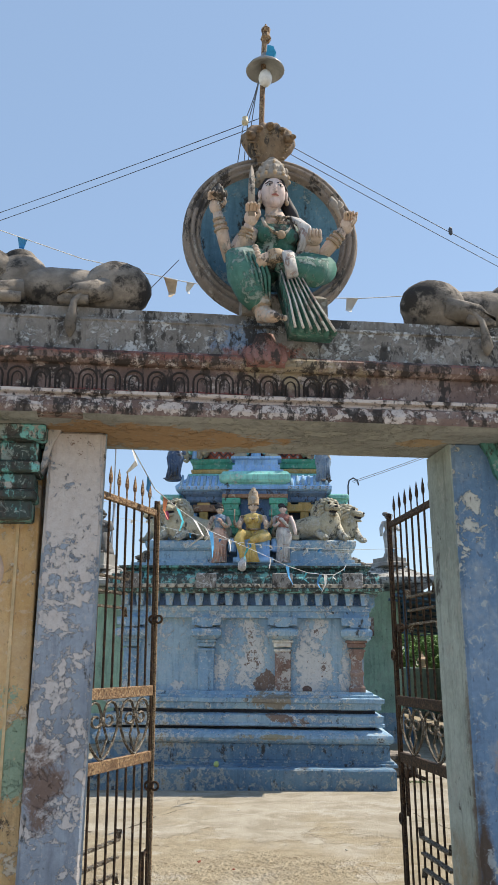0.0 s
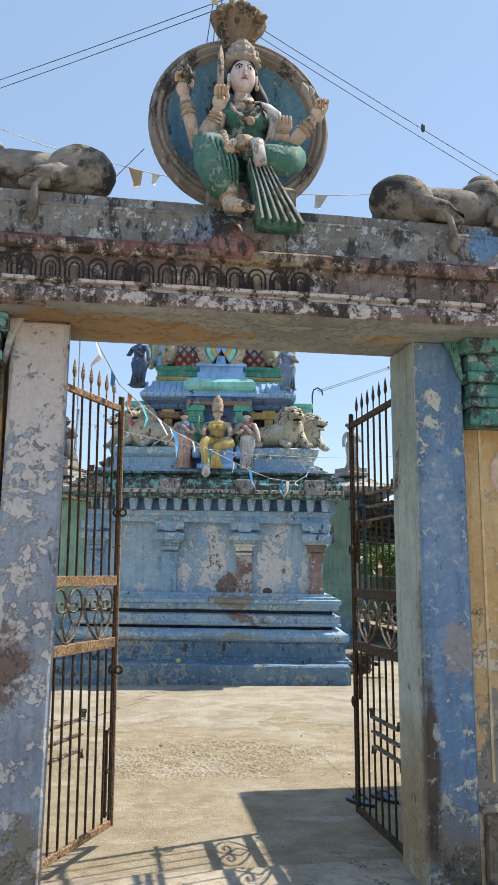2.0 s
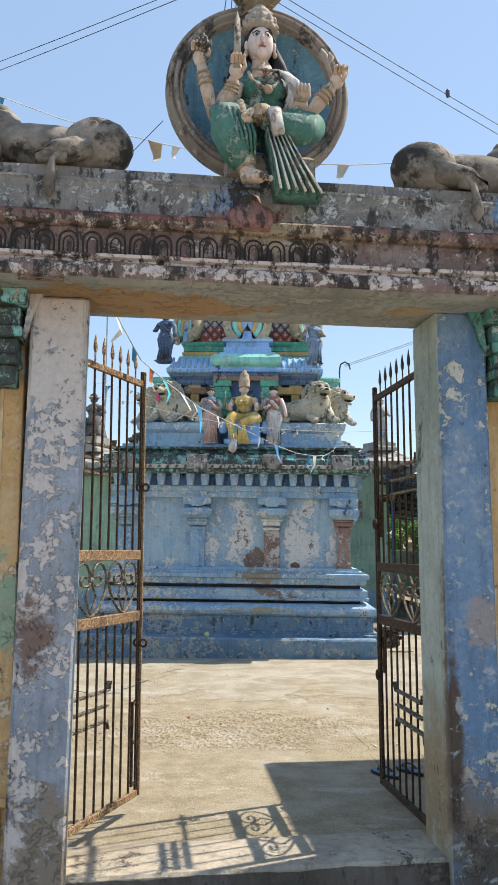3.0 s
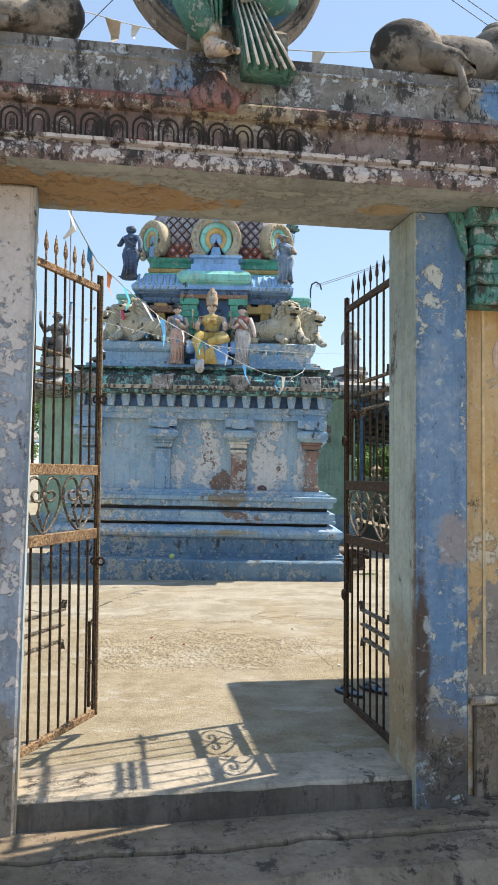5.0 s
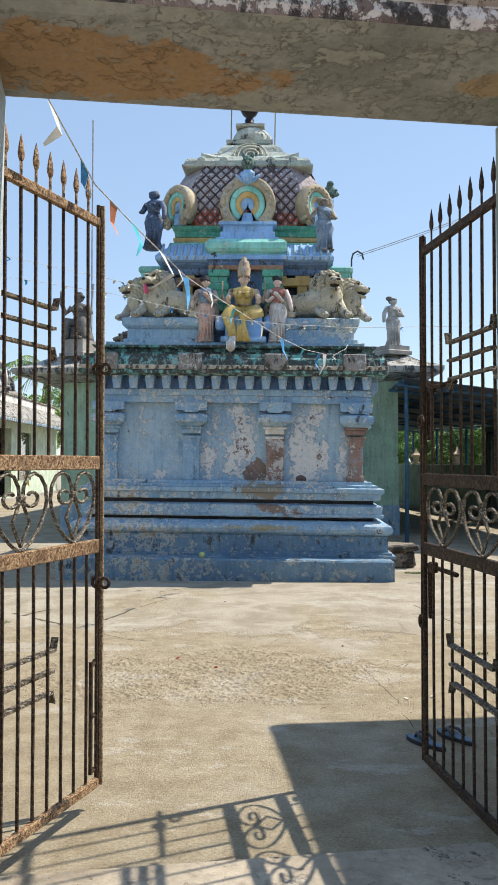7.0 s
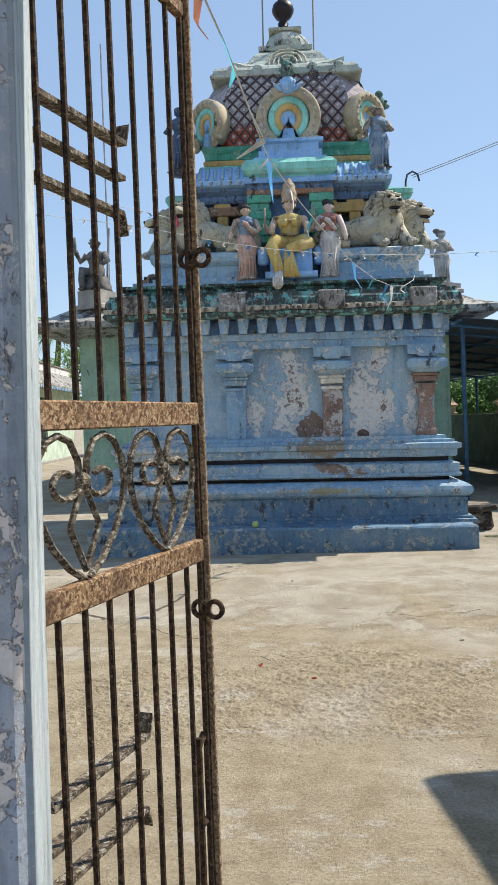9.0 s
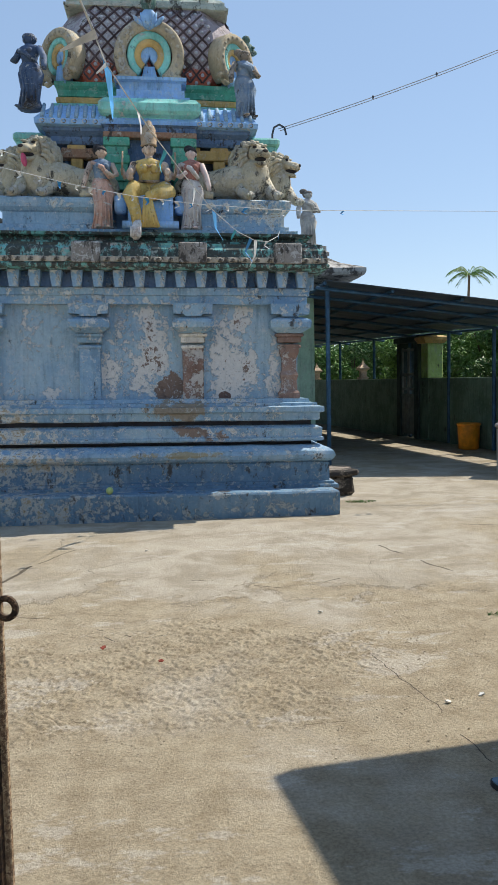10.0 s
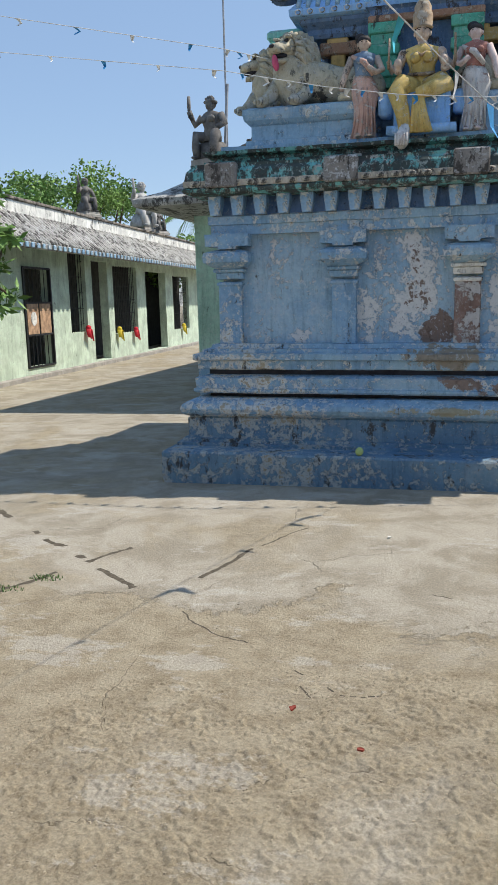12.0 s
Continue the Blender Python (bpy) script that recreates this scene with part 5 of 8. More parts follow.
    bm = BM()
    lathe(bm, [(0.186, 0.40), (0.205, 0.41), (0.205, 0.44), (0.186, 0.45)], seg=20)
    part("rim", bm, M_ORANGE, bin_, smooth=True)
    # rough stone block beside the plinth
    bm = BM()
    box(bm, 2.76, 3.13, 11.75, 12.2, 0, 0.20, 0.03)
    bmesh.ops.subdivide_edges(bm, edges=bm.edges, cuts=3, use_grid_fill=True)
    for v in bm.verts:
        v.co += 0.025 * noise.noise_vector(v.co * 6)
    st = thing("stone_block", bm, M_BULL, "rough broken masonry block beside the plinth", "stone")
    bm = BM()
    box(bm, 2.74, 3.16, 11.72, 12.22, 0.20, 0.27, 0.02)
    bmesh.ops.subdivide_edges(bm, edges=bm.edges, cuts=4, use_grid_fill=True)
    for v in bm.verts:
        v.co += 0.03 * noise.noise_vector(v.co * 7)
    part("capping", bm, M_BULL, st)


right_side()


def closing_walls():
    """Plain walls that close the court where the walk never looks, and the porch slab whose shadow falls across the entrance."""
    bm = BM()
    box(bm, -7.2, -7.0, 2.6, 10.2, -0.1, 2.4, 0.01)
    thing("wall_left", bm, M_GREENWALL, "pale green compound wall", "wall", kind="structure")
    roof = holder("porch_roof", "plain cement porch slab beside the gateway", "roof", pose(1.457 + 0.665 * 2.6, 5.828 + 0.335 * 2.6, 2.6, 0, 0, 8.5), kind="structure")
    bm = BM()
    box(bm, 0, 3.6, -2.3, 0, -0.12, 0, 0.01)
    part("slab", bm, M_CEMENT, roof)
    for x in (1.3, 3.4):
        bm = BM()
        box(bm, x - 0.1, x + 0.1, -0.4, -0.2, -2.7, -0.12, 0.01)
        part("post", bm, M_CEMENT, roof)


closing_walls()


# ---- statues ----
M_SKIN = painted("faded_flesh_paint", (0.53, 0.40, 0.31), peel=(0.62, 0.56, 0.50), amount=0.58, bare_amount=0.85, grime=0.42, size=9)
M_PALE = painted("pale_face_paint", (0.62, 0.49, 0.45), peel=(0.60, 0.53, 0.49), amount=0.66, bare_amount=0.9, grime=0.32, size=9)
M_CLOTHG = painted("worn_green_cloth_paint", (0.04, 0.15, 0.115), peel=(0.30, 0.38, 0.34), amount=0.575, bare_amount=0.86, grime=0.44, size=9)
M_HAIR = plain("black_hair_paint", (0.035, 0.032, 0.035), 0.7)
M_GOLD = painted("dull_gold_paint", (0.38, 0.27, 0.17), peel=(0.5, 0.44, 0.36), amount=0.54, bare_amount=0.85, grime=0.45, size=10)
M_STONEG = painted("grey_brown_plaster", (0.26, 0.22, 0.18), peel=(0.42, 0.38, 0.33), amount=0.58, bare_amount=0.8, grime=0.5, size=8)
M_DISC = painted("dull_blue_disc_paint", (0.105, 0.24, 0.32), peel=(0.30, 0.39, 0.41), amount=0.60, bare_amount=0.8, grime=0.46, size=5)
M_LION = painted("cream_lion_paint", (0.44, 0.395, 0.285), peel=(0.52, 0.50, 0.44), amount=0.53, bare_amount=0.85, grime=0.46, size=7)
M_YCLOTH = painted("yellow_cloth_paint", (0.55, 0.39, 0.12), peel=(0.6, 0.54, 0.42), amount=0.56, bare_amount=0.88, grime=0.36, size=9)
M_PINK = painted("pink_sari_paint", (0.58, 0.36, 0.28), peel=(0.64, 0.58, 0.53), amount=0.56, bare_amount=0.88, grime=0.36, size=9)
M_WCLOTH = painted("white_cloth_paint", (0.58, 0.55, 0.52), peel=(0.44, 0.32, 0.28), amount=0.58, bare_amount=0.88, grime=0.36, size=9)
M_BLUEFIG = painted("blue_grey_figure_paint", (0.16, 0.24, 0.34), peel=(0.42, 0.44, 0.46), amount=0.58, bare_amount=0.85, grime=0.46, size=8)


M_REDB = painted("faded_red_blouse_paint", (0.36, 0.16, 0.13), peel=(0.52, 0.46, 0.42), amount=0.55, bare_amount=0.85, grime=0.4, size=9)
M_BLUEDK = painted("dark_blue_figure_paint", (0.05, 0.09, 0.17), peel=(0.3, 0.33, 0.36), amount=0.58, bare_amount=0.85, grime=0.5, size=8)


def head(bm, c, r, skin, hair, crown=None, crown_h=0.0, turn=0.0):
    """A plain head with hair, and a crown where it wears one."""
    x, y, z = c
    ell(bm, c, (r * 0.80, r * 0.9, r * 1.08), (0, 0, 0), skin, 12, 9)
    ell(bm, (x, y - r * 0.86, z - r * 0.1), (r * 0.14, r * 0.18, r * 0.26), (0, 0, 0), skin, 7, 5)
    ell(bm, (x, y + r * 0.42, z + r * 0.20), (r * 1.0, r * 0.80, r * 0.98), (0, 0, 0), hair, 12, 8)
    ell(bm, (x, y + r * 0.08, z + r * 0.52), (r * 0.92, r * 0.94, r * 0.68), (0, 0, 0), hair, 12, 8)
    for s in (-1, 1):
        ell(bm, (x + s * r * 0.84, y, z - r * 0.1), (r * 0.14, r * 0.2, r * 0.3), (0, 0, 0), skin, 6, 5)
        ell(bm, (x + s * r * 0.32, y - r * 0.80, z + r * 0.14), (r * 0.13, r * 0.07, r * 0.05), (0, 0, 0), hair, 6, 4)
        tube(bm, [(x + s * r * 0.14, y - r * 0.86, z + r * 0.30), (x + s * r * 0.34, y - r * 0.82, z + r * 0.36), (x + s * r * 0.54, y - r * 0.68, z + r * 0.30)], r * 0.035, 5, hair)
    ell(bm, (x, y - r * 0.80, z - r * 0.48), (r * 0.2, r * 0.08, r * 0.07), (0, 0, 0), skin, 7, 5)
    tube(bm, [(x, y, z - r * 0.6), (x, y + 0.1 * r, z - r * 1.7)], [r * 0.5, r * 0.56], 9, skin)
    if crown is not None:
        lathe(bm, [(r * 0.95, 0), (r * 1.14, r * 0.14), (r * 1.02, r * 0.3), (r * 1.1, crown_h * 0.34), (r * 1.06, crown_h * 0.46), (r * 0.9, crown_h * 0.5), (r * 0.94, crown_h * 0.66), (r * 0.7, crown_h * 0.80), (r * 0.42, crown_h * 0.86), (r * 0.40, crown_h * 0.95), (r * 0.15, crown_h)], (x, y, z + r * 0.35), 14, crown)


def gate_figure():
    """Seated four-armed figure before a round disc, a hood of snakes behind its crown."""
    bm = BM()
    u, v = 0.722, -0.47
    # disc with ringed rim, hood
    dm = pose(0.735, -0.34, 3.315, 90, 0, 0)
    b2 = BM()
    lathe(b2, [(0.001, 0.0), (0.328, 0.0), (0.334, 0.03), (0.344, 0.042), (0.352, 0.024), (0.358, 0.046), (0.372, 0.05), (0.379, 0.026), (0.386, 0.044), (0.400, 0.034), (0.41, 0.01), (0.41, -0.03), (0.395, -0.06), (0.001, -0.06)], seg=64)
    for f in b2.faces:
        c = f.calc_center_median()
        f.material_index = 1 if math.hypot(c.x, c.y) > 0.330 else 0
    bmesh.ops.transform(b2, matrix=dm, verts=b2.verts)
    rim = painted("brown_rim_plaster", (0.225, 0.18, 0.145), peel=(0.43, 0.38, 0.33), amount=0.59, bare_amount=0.85, grime=0.5, size=10, soot_size=8)
    disc = thing("halo_disc", b2, [M_DISC, rim], "round blue halo disc with a ringed brown rim", "disc", m=GATE, smooth=True)
    b3 = BM()
    loops = []
    for z, w, d, lobe in ((3.58, 0.05, 0.03, 0), (3.63, 0.055, 0.04, 0.02), (3.69, 0.085, 0.055, 0.05), (3.74, 0.12, 0.07, 0.09), (3.785, 0.137, 0.075, 0.12), (3.82, 0.132, 0.07, 0.14), (3.845, 0.10, 0.05, 0.16), (3.855, 0.05, 0.03, 0.1)):
        loops.append([(u + w * math.cos(a) * (1 + lobe * 0.5 * math.cos(10 * a)), -0.37 + d * math.sin(a) * (1 + lobe * 1.6 * math.cos(10 * a)), z - 0.25 * max(0, abs(w * math.cos(a)) - 0.05) * (z - 3.58) / 0.28) for a in [2 * math.pi * i / 40 for i in range(40)]])
    rings(b3, loops)
    for i in range(5):
        k = i - 2
        x, zt = u + k * 0.05, 3.84 - 0.022 * abs(k) - (0.012 if abs(k) == 2 else 0)
        ell(b3, (x, -0.425, zt - 0.022), (0.027, 0.034, 0.024), (28, k * 12, 0), 0, 10, 7)
        ell(b3, (x + k * 0.006, -0.452, zt - 0.028), (0.019, 0.026, 0.011), (14, 0, k * 6), 0, 9, 5)
        for q in range(5):
            ell(b3, (u + k * (0.046 - 0.007 * q), -0.432 + 0.008 * q, zt - 0.058 - 0.032 * q), (0.019 - 0.002 * q, 0.009, 0.006), (0, 0, 0), 0, 8, 4)
    for q in b3.verts:
        q.co = (u + (q.co.x - u) * 0.92, q.co.y, q.co.z + 0.03)
    part("snake_hood", b3, painted("brown_hood_paint", (0.22, 0.15, 0.095), peel=(0.38, 0.29, 0.18), amount=0.59, bare_amount=0.85, grime=0.5, size=10, soot_size=8), disc, "brown five-headed snake hood", True)
    G, S, P, H, O, W, ST, LIP = range(8)
    mats = [M_CLOTHG, M_SKIN, M_PALE, M_HAIR, M_GOLD, M_WCLOTH, M_STONEG, plain("faded_lip_paint", (0.36, 0.14, 0.12), 0.7)]
    # torso and shoulders
    tu = u + 0.012
    rings(bm, [[(tu + rx * math.cos(2 * math.pi * i / 20), v + ry * math.sin(2 * math.pi * i / 20), z) for i in range(20)] for rx, ry, z in
               ((0.115, 0.085, 3.02), (0.095, 0.075, 3.09), (0.088, 0.075, 3.14), (0.097, 0.092, 3.19), (0.105, 0.10, 3.225), (0.108, 0.085, 3.265), (0.10, 0.065, 3.295), (0.062, 0.05, 3.325), (0.038, 0.04, 3.345))], True, G)
    for s in (-1, 1):
        ell(bm, (tu + s * 0.043, v - 0.062, 3.215), (0.05, 0.042, 0.045), (0, 0, 0), G, 12, 8)
    # bare skin above the blouse
    rings(bm, [[(tu + rx * math.cos(2 * math.pi * i / 16), v - 0.008 + ry * math.sin(2 * math.pi * i / 16), z) for i in range(16)] for rx, ry, z in ((0.088, 0.078, 3.268), (0.078, 0.066, 3.297), (0.05, 0.048, 3.33), (0.036, 0.038, 3.36))], True, S)
    hx, hy, hz, r = u, v - 0.025, 3.448, 0.070
    ell(bm, (hx, hy, hz), (r * 0.80, r * 0.88, r * 1.12), (0, 0, 0), P, 16, 12)
    ell(bm, (hx, hy - r * 0.34, hz - r * 0.74), (r * 0.40, r * 0.40, r * 0.40), (0, 0, 0), P, 12, 8)
    ell(bm, (hx, hy - r * 0.86, hz - r * 0.12), (r * 0.11, r * 0.17, r * 0.30), (0, 0, 0), P, 8, 6)
    ell(bm, (hx, hy - r * 0.83, hz - r * 0.27), (r * 0.19, r * 0.14, r * 0.10), (0, 0, 0), P, 8, 5)
    for s in (-1, 1):
        ell(bm, (hx + s * r * 0.34, hy - r * 0.755, hz + r * 0.16), (r * 0.19, r * 0.09, r * 0.085), (0, 0, s * 18), W, 8, 5)
        ell(bm, (hx + s * r * 0.34, hy - r * 0.815, hz + r * 0.16), (r * 0.075, r * 0.05, r * 0.08), (0, 0, 0), H, 7, 5)
        tube(bm, [(hx + s * r * 0.14, hy - r * 0.83, hz + r * 0.33), (hx + s * r * 0.35, hy - r * 0.80, hz + r * 0.42), (hx + s * r * 0.60, hy - r * 0.62, hz + r * 0.33)], r * 0.035, 5, H)
        tube(bm, [(hx + s * r * 0.16, hy - r * 0.82, hz + r * 0.23), (hx + s * r * 0.35, hy - r * 0.82, hz + r * 0.26), (hx + s * r * 0.55, hy - r * 0.66, hz + r * 0.18)], r * 0.022, 5, H)
        ell(bm, (hx + s * r * 0.86, hy + r * 0.05, hz - r * 0.08), (r * 0.13, r * 0.2, r * 0.34), (0, 0, 0), P, 8, 6)
        ell(bm, (hx + s * r * 0.88, hy - r * 0.05, hz - r * 0.62), (r * 0.15, r * 0.15, r * 0.2), (0, 0, 0), O, 8, 6)
        # hair parted over the brow, and loose on the shoulders
        tube(bm, [(hx, hy - r * 0.52, hz + r * 0.98), (hx + s * r * 0.46, hy - r * 0.40, hz + r * 0.84), (hx + s * r * 0.84, hy + r * 0.05, hz + r * 0.35), (hx + s * r * 0.98, hy + r * 0.45, hz - r * 0.5)], [r * 0.09, r * 0.11, r * 0.13, r * 0.2], 8, H)
        tube(bm, [(hx + s * 0.06, v + 0.02, hz), (hx + s * 0.088, v + 0.015, 3.375), (hx + s * 0.112, v + 0.005, 3.325), (hx + s * 0.135, v, 3.30)], [0.028, 0.034, 0.022, 0.008], 8, H)
    tube(bm, [(hx - r * 0.22, hy - r * 0.74, hz - r * 0.52), (hx, hy - r * 0.84, hz - r * 0.50), (hx + r * 0.22, hy - r * 0.74, hz - r * 0.52)], [r * 0.04, r * 0.09, r * 0.04], 6, LIP)
    ell(bm, (hx, hy + r * 0.52, hz + r * 0.1), (r * 0.98, r * 0.78, r * 1.0), (0, 0, 0), H, 14, 9)
    tube(bm, [(hx, v - 0.01, hz - r * 0.7), (hx + 0.006, v - 0.005, 3.33)], [r * 0.48, r * 0.58], 10, S)
    # crown: beaded band, swelling tiers, knob
    lathe(bm, [(0.068, 0.0), (0.078, 0.010), (0.078, 0.026), (0.068, 0.034), (0.070, 0.05), (0.066, 0.066), (0.052, 0.074), (0.056, 0.088), (0.046, 0.104), (0.030, 0.110), (0.030, 0.124), (0.018, 0.136), (0.004, 0.142)], (hx, hy + 0.02, hz + 0.058), 18, ST)
    for i in range(12):
        a = 2 * math.pi * i / 12
        ell(bm, (hx + 0.077 * math.cos(a), hy + 0.02 + 0.077 * math.sin(a), hz + 0.078), (0.010, 0.010, 0.011), (0, 0, 0), O, 6, 4)
        ell(bm, (hx + 0.066 * math.cos(a), hy + 0.02 + 0.066 * math.sin(a), hz + 0.112), (0.012, 0.010, 0.018), (0, 0, 0), ST, 6, 4)
        if i % 2:
            ell(bm, (hx + 0.05 * math.cos(a), hy + 0.02 + 0.05 * math.sin(a), hz + 0.147), (0.010, 0.009, 0.012), (0, 0, 0), O, 6, 4)
    # necklaces, shawl, belt
    for rr, z, dz, rad in ((0.052, 3.325, 0.04, 0.006), (0.066, 3.31, 0.105, 0.008)):
        tube(bm, [(tu + rr * math.cos(a), v - 0.045 - 0.062 * abs(math.sin(a)) ** 0.8, z + dz * math.sin(a)) for a in [math.pi + math.pi * i / 14 for i in range(15)]], rad, 6, O)
    ell(bm, (tu + 0.005, v - 0.116, 3.195), (0.02, 0.009, 0.022), (0, 0, 0), O, 10, 6)
    ell(bm, (tu, v - 0.10, 3.285), (0.018, 0.008, 0.014), (0, 0, 0), O, 8, 5)
    for k in range(4):
        f = k * 0.012
        tube(bm, [(tu + 0.06 + f, v - 0.055, 3.315 - f * 0.2), (tu + 0.095 + f, v - 0.085, 3.27 - f * 0.4), (tu + 0.108 + f * 1.2, v - 0.08, 3.20), (tu + 0.085 + f * 1.5, v - 0.075, 3.13)], [0.012, 0.014, 0.014, 0.010], 7, W)
    tube(bm, [(tu - 0.10, v - 0.05, 3.10), (tu - 0.03, v - 0.10, 3.095), (tu + 0.04, v - 0.11, 3.105), (tu + 0.11, v - 0.05, 3.10)], [0.018, 0.024, 0.022, 0.016], 8, W)
    # four arms with bangles
    arms = (((-0.10, 0.0, 3.27), (-0.205, -0.02, 3.13), (-0.255, -0.06, 3.315), 0.034), ((-0.10, -0.04, 3.24), (-0.158, -0.08, 3.11), (-0.125, -0.13, 3.225), 0.033),
            ((0.12, 0.0, 3.27), (0.195, -0.03, 3.125), (0.30, -0.08, 3.255), 0.036), ((0.13, -0.02, 3.25), (0.155, -0.06, 3.13), (0.165, -0.10, 3.175), 0.040))
    for n_arm, (a, e, hnd, r) in enumerate(arms):
        A, E, Hn = [Vector((u, v, 0)) + Vector(q) for q in (a, e, hnd)]
        tube(bm, [A, A.lerp(E, 0.5), E, E.lerp(Hn, 0.5), Hn], [r * 1.1, r, r * 0.98, r * 0.85, r * 0.62], 10, S)
        d = (Hn - E).normalized()
        if n_arm == 3:
            ell(bm, Hn + Vector((-0.005, -0.02, 0.012)), (0.038, 0.036, 0.036), (0, 0, 0), S, 12, 8)
            for k in range(4):
                ell(bm, Hn + Vector((-0.03 + 0.015 * k, -0.052, 0.018)), (0.009, 0.012, 0.022), (0, 0, 0), S, 7, 5)
            continue
        for k in range(3):
            c = E.lerp(Hn, 0.60 + 0.12 * k)
            tube(bm, [c - d * 0.005, c + d * 0.005], r * (1.0 - 0.07 * k), 10, O)
        ell(bm, Hn + d * 0.028, (0.030, 0.022, 0.038), (0, 0, 0), S, 10, 7)
        for k in range(4):
            b = Hn + d * 0.05 + Vector((-0.024 + 0.015 * k, -0.012, 0.004 * (1.5 - abs(k - 1.5))))
            tube(bm, [b, b + Vector((0.001 * (k - 1.5), -0.014, 0.026)), b + Vector((0, -0.032, 0.020))], [0.0085, 0.008, 0.006], 6, S)
        b = Hn + d * 0.02
        tube(bm, [b + Vector((0.022, -0.01, 0)), b + Vector((0.036, -0.025, 0.018)), b + Vector((0.030, -0.035, 0.034))], [0.010, 0.009, 0.007], 6, S)
    # short sword, bud and stalk in the raised palms
    slab_outline(bm, [(u - 0.132, 3.25), (u - 0.104, 3.25), (u - 0.102, 3.40), (u - 0.105, 3.46), (u - 0.115, 3.502), (u - 0.126, 3.46), (u - 0.130, 3.40)], v - 0.162, v - 0.148, ST)
    lathe(bm, [(0.008, 0), (0.030, 0.02), (0.034, 0.035), (0.018, 0.06), (0.006, 0.085), (0.001, 0.09)], (u - 0.25, v - 0.08, 3.36), 10, ST)
    for k in range(5):
        a = 2 * math.pi * k / 5
        ell(bm, (u - 0.25 + 0.028 * math.cos(a), v - 0.08 + 0.028 * math.sin(a), 3.395), (0.010, 0.010, 0.024), (0, 0, 0), ST, 6, 5)
    tube(bm, [(u + 0.30, v - 0.08, 3.28), (u + 0.275, v - 0.08, 3.36), (u + 0.262, v - 0.08, 3.385), (u + 0.255, v - 0.08, 3.42)], [0.009, 0.012, 0.022, 0.005], 8, ST)
    tube(bm, [(u + 0.275, v - 0.08, 3.35), (u + 0.295, v - 0.08, 3.385), (u + 0.285, v - 0.08, 3.405)], [0.008, 0.016, 0.005], 7, ST)
    # legs: one folded across, one hanging down
    tube(bm, [(u - 0.03, v - 0.02, 3.06), (u - 0.12, v - 0.09, 3.075), (u - 0.172, v - 0.125, 3.06), (u - 0.155, v - 0.13, 2.99), (u - 0.115, v - 0.115, 2.91), (u - 0.085, v - 0.105, 2.865)], [0.075, 0.07, 0.058, 0.068, 0.062, 0.045], 14, G)
    for k in range(5):
        f = k / 4
        tube(bm, [(u - 0.16 + 0.09 * f, v - 0.186 + 0.02 * f, 3.07 - 0.02 * f), (u - 0.125 + 0.08 * f, v - 0.19 + 0.03 * f, 2.97), (u - 0.09 + 0.05 * f, v - 0.155 + 0.03 * f, 2.875)], [0.006, 0.008, 0.006], 6, G)
    tube(bm, [(u - 0.078, v - 0.105, 2.885), (u - 0.066, v - 0.11, 2.845)], [0.047, 0.044], 12, O)
    tube(bm, [(u - 0.072, v - 0.105, 2.86), (u - 0.058, v - 0.115, 2.80)], [0.036, 0.038], 10, S)
    ell(bm, (u - 0.042, v - 0.15, 2.795), (0.038, 0.066, 0.028), (20, 0, 24), S, 12, 7)
    for k in range(5):
        ell(bm, (u - 0.045 + 0.015 * k, v - 0.208 + 0.006 * k, 2.775), (0.010, 0.016, 0.012), (0, 0, 0), S, 7, 5)
    tube(bm, [(u + 0.05, v - 0.02, 3.04), (u + 0.14, v - 0.08, 3.06), (u + 0.20, v - 0.10, 3.045), (u + 0.15, v - 0.145, 3.01), (u + 0.06, v - 0.155, 3.015), (u - 0.01, v - 0.155, 3.04)], [0.075, 0.075, 0.064, 0.066, 0.055, 0.036], 14, G)
    ell(bm, (u - 0.062, v - 0.165, 3.045), (0.058, 0.03, 0.028), (0, -30, 0), S, 12, 7)
    for k in range(5):
        ell(bm, (u - 0.105 + 0.004 * k, v - 0.175 - 0.004 * k, 3.098 - 0.016 * k), (0.014, 0.012, 0.0085), (0, 0, 0), S, 6, 5)
    tube(bm, [(u - 0.02, v - 0.17, 3.075), (u - 0.018, v - 0.175, 3.02)], [0.04, 0.04], 10, O)
    # pleats falling from the lap, open like a fan at their foot
    n = 40
    fan = []
    for z, ua, ub, dep, wave in ((3.00, 0.0, 0.08, -0.165, 0.004), (2.94, 0.012, 0.105, -0.17, 0.008), (2.86, 0.03, 0.15, -0.17, 0.013), (2.78, 0.045, 0.20, -0.165, 0.018), (2.735, 0.05, 0.235, -0.16, 0.020)):
        front = [(u + ua + (ub - ua) * i / n, v + dep - wave * math.cos(2 * math.pi * 5 * i / n), z - 0.05 * (3.0 - z) * i / n) for i in range(n + 1)]
        back = [(u + ua + (ub - ua) * (1 - i / 4), v - 0.04, z) for i in range(5)]
        fan.append(front + back)
    rings(bm, fan, True, G)
    for k in range(6):
        f = (k + 0.5) / 5.5 - 0.05
        tube(bm, [(u + 0.08 * f, v - 0.176, 2.995), (u + 0.03 + 0.12 * f, v - 0.186, 2.86), (u + 0.05 + 0.185 * f, v - 0.182, 2.738 - 0.012 * f)], [0.003, 0.004, 0.006], 6, W)
    slab_outline(bm, [(u + 0.0, 3.055), (u + 0.05, 3.055), (u + 0.068, 2.955), (u + 0.022, 2.94)], v - 0.225, v - 0.20, W)
    thing("goddess_statue", bm, mats, "painted seated statue in worn green cloth, on the gate parapet", "statue", m=GATE, smooth=True)
    # red lotus foot rest against the parapet, seat block
    bm = BM()
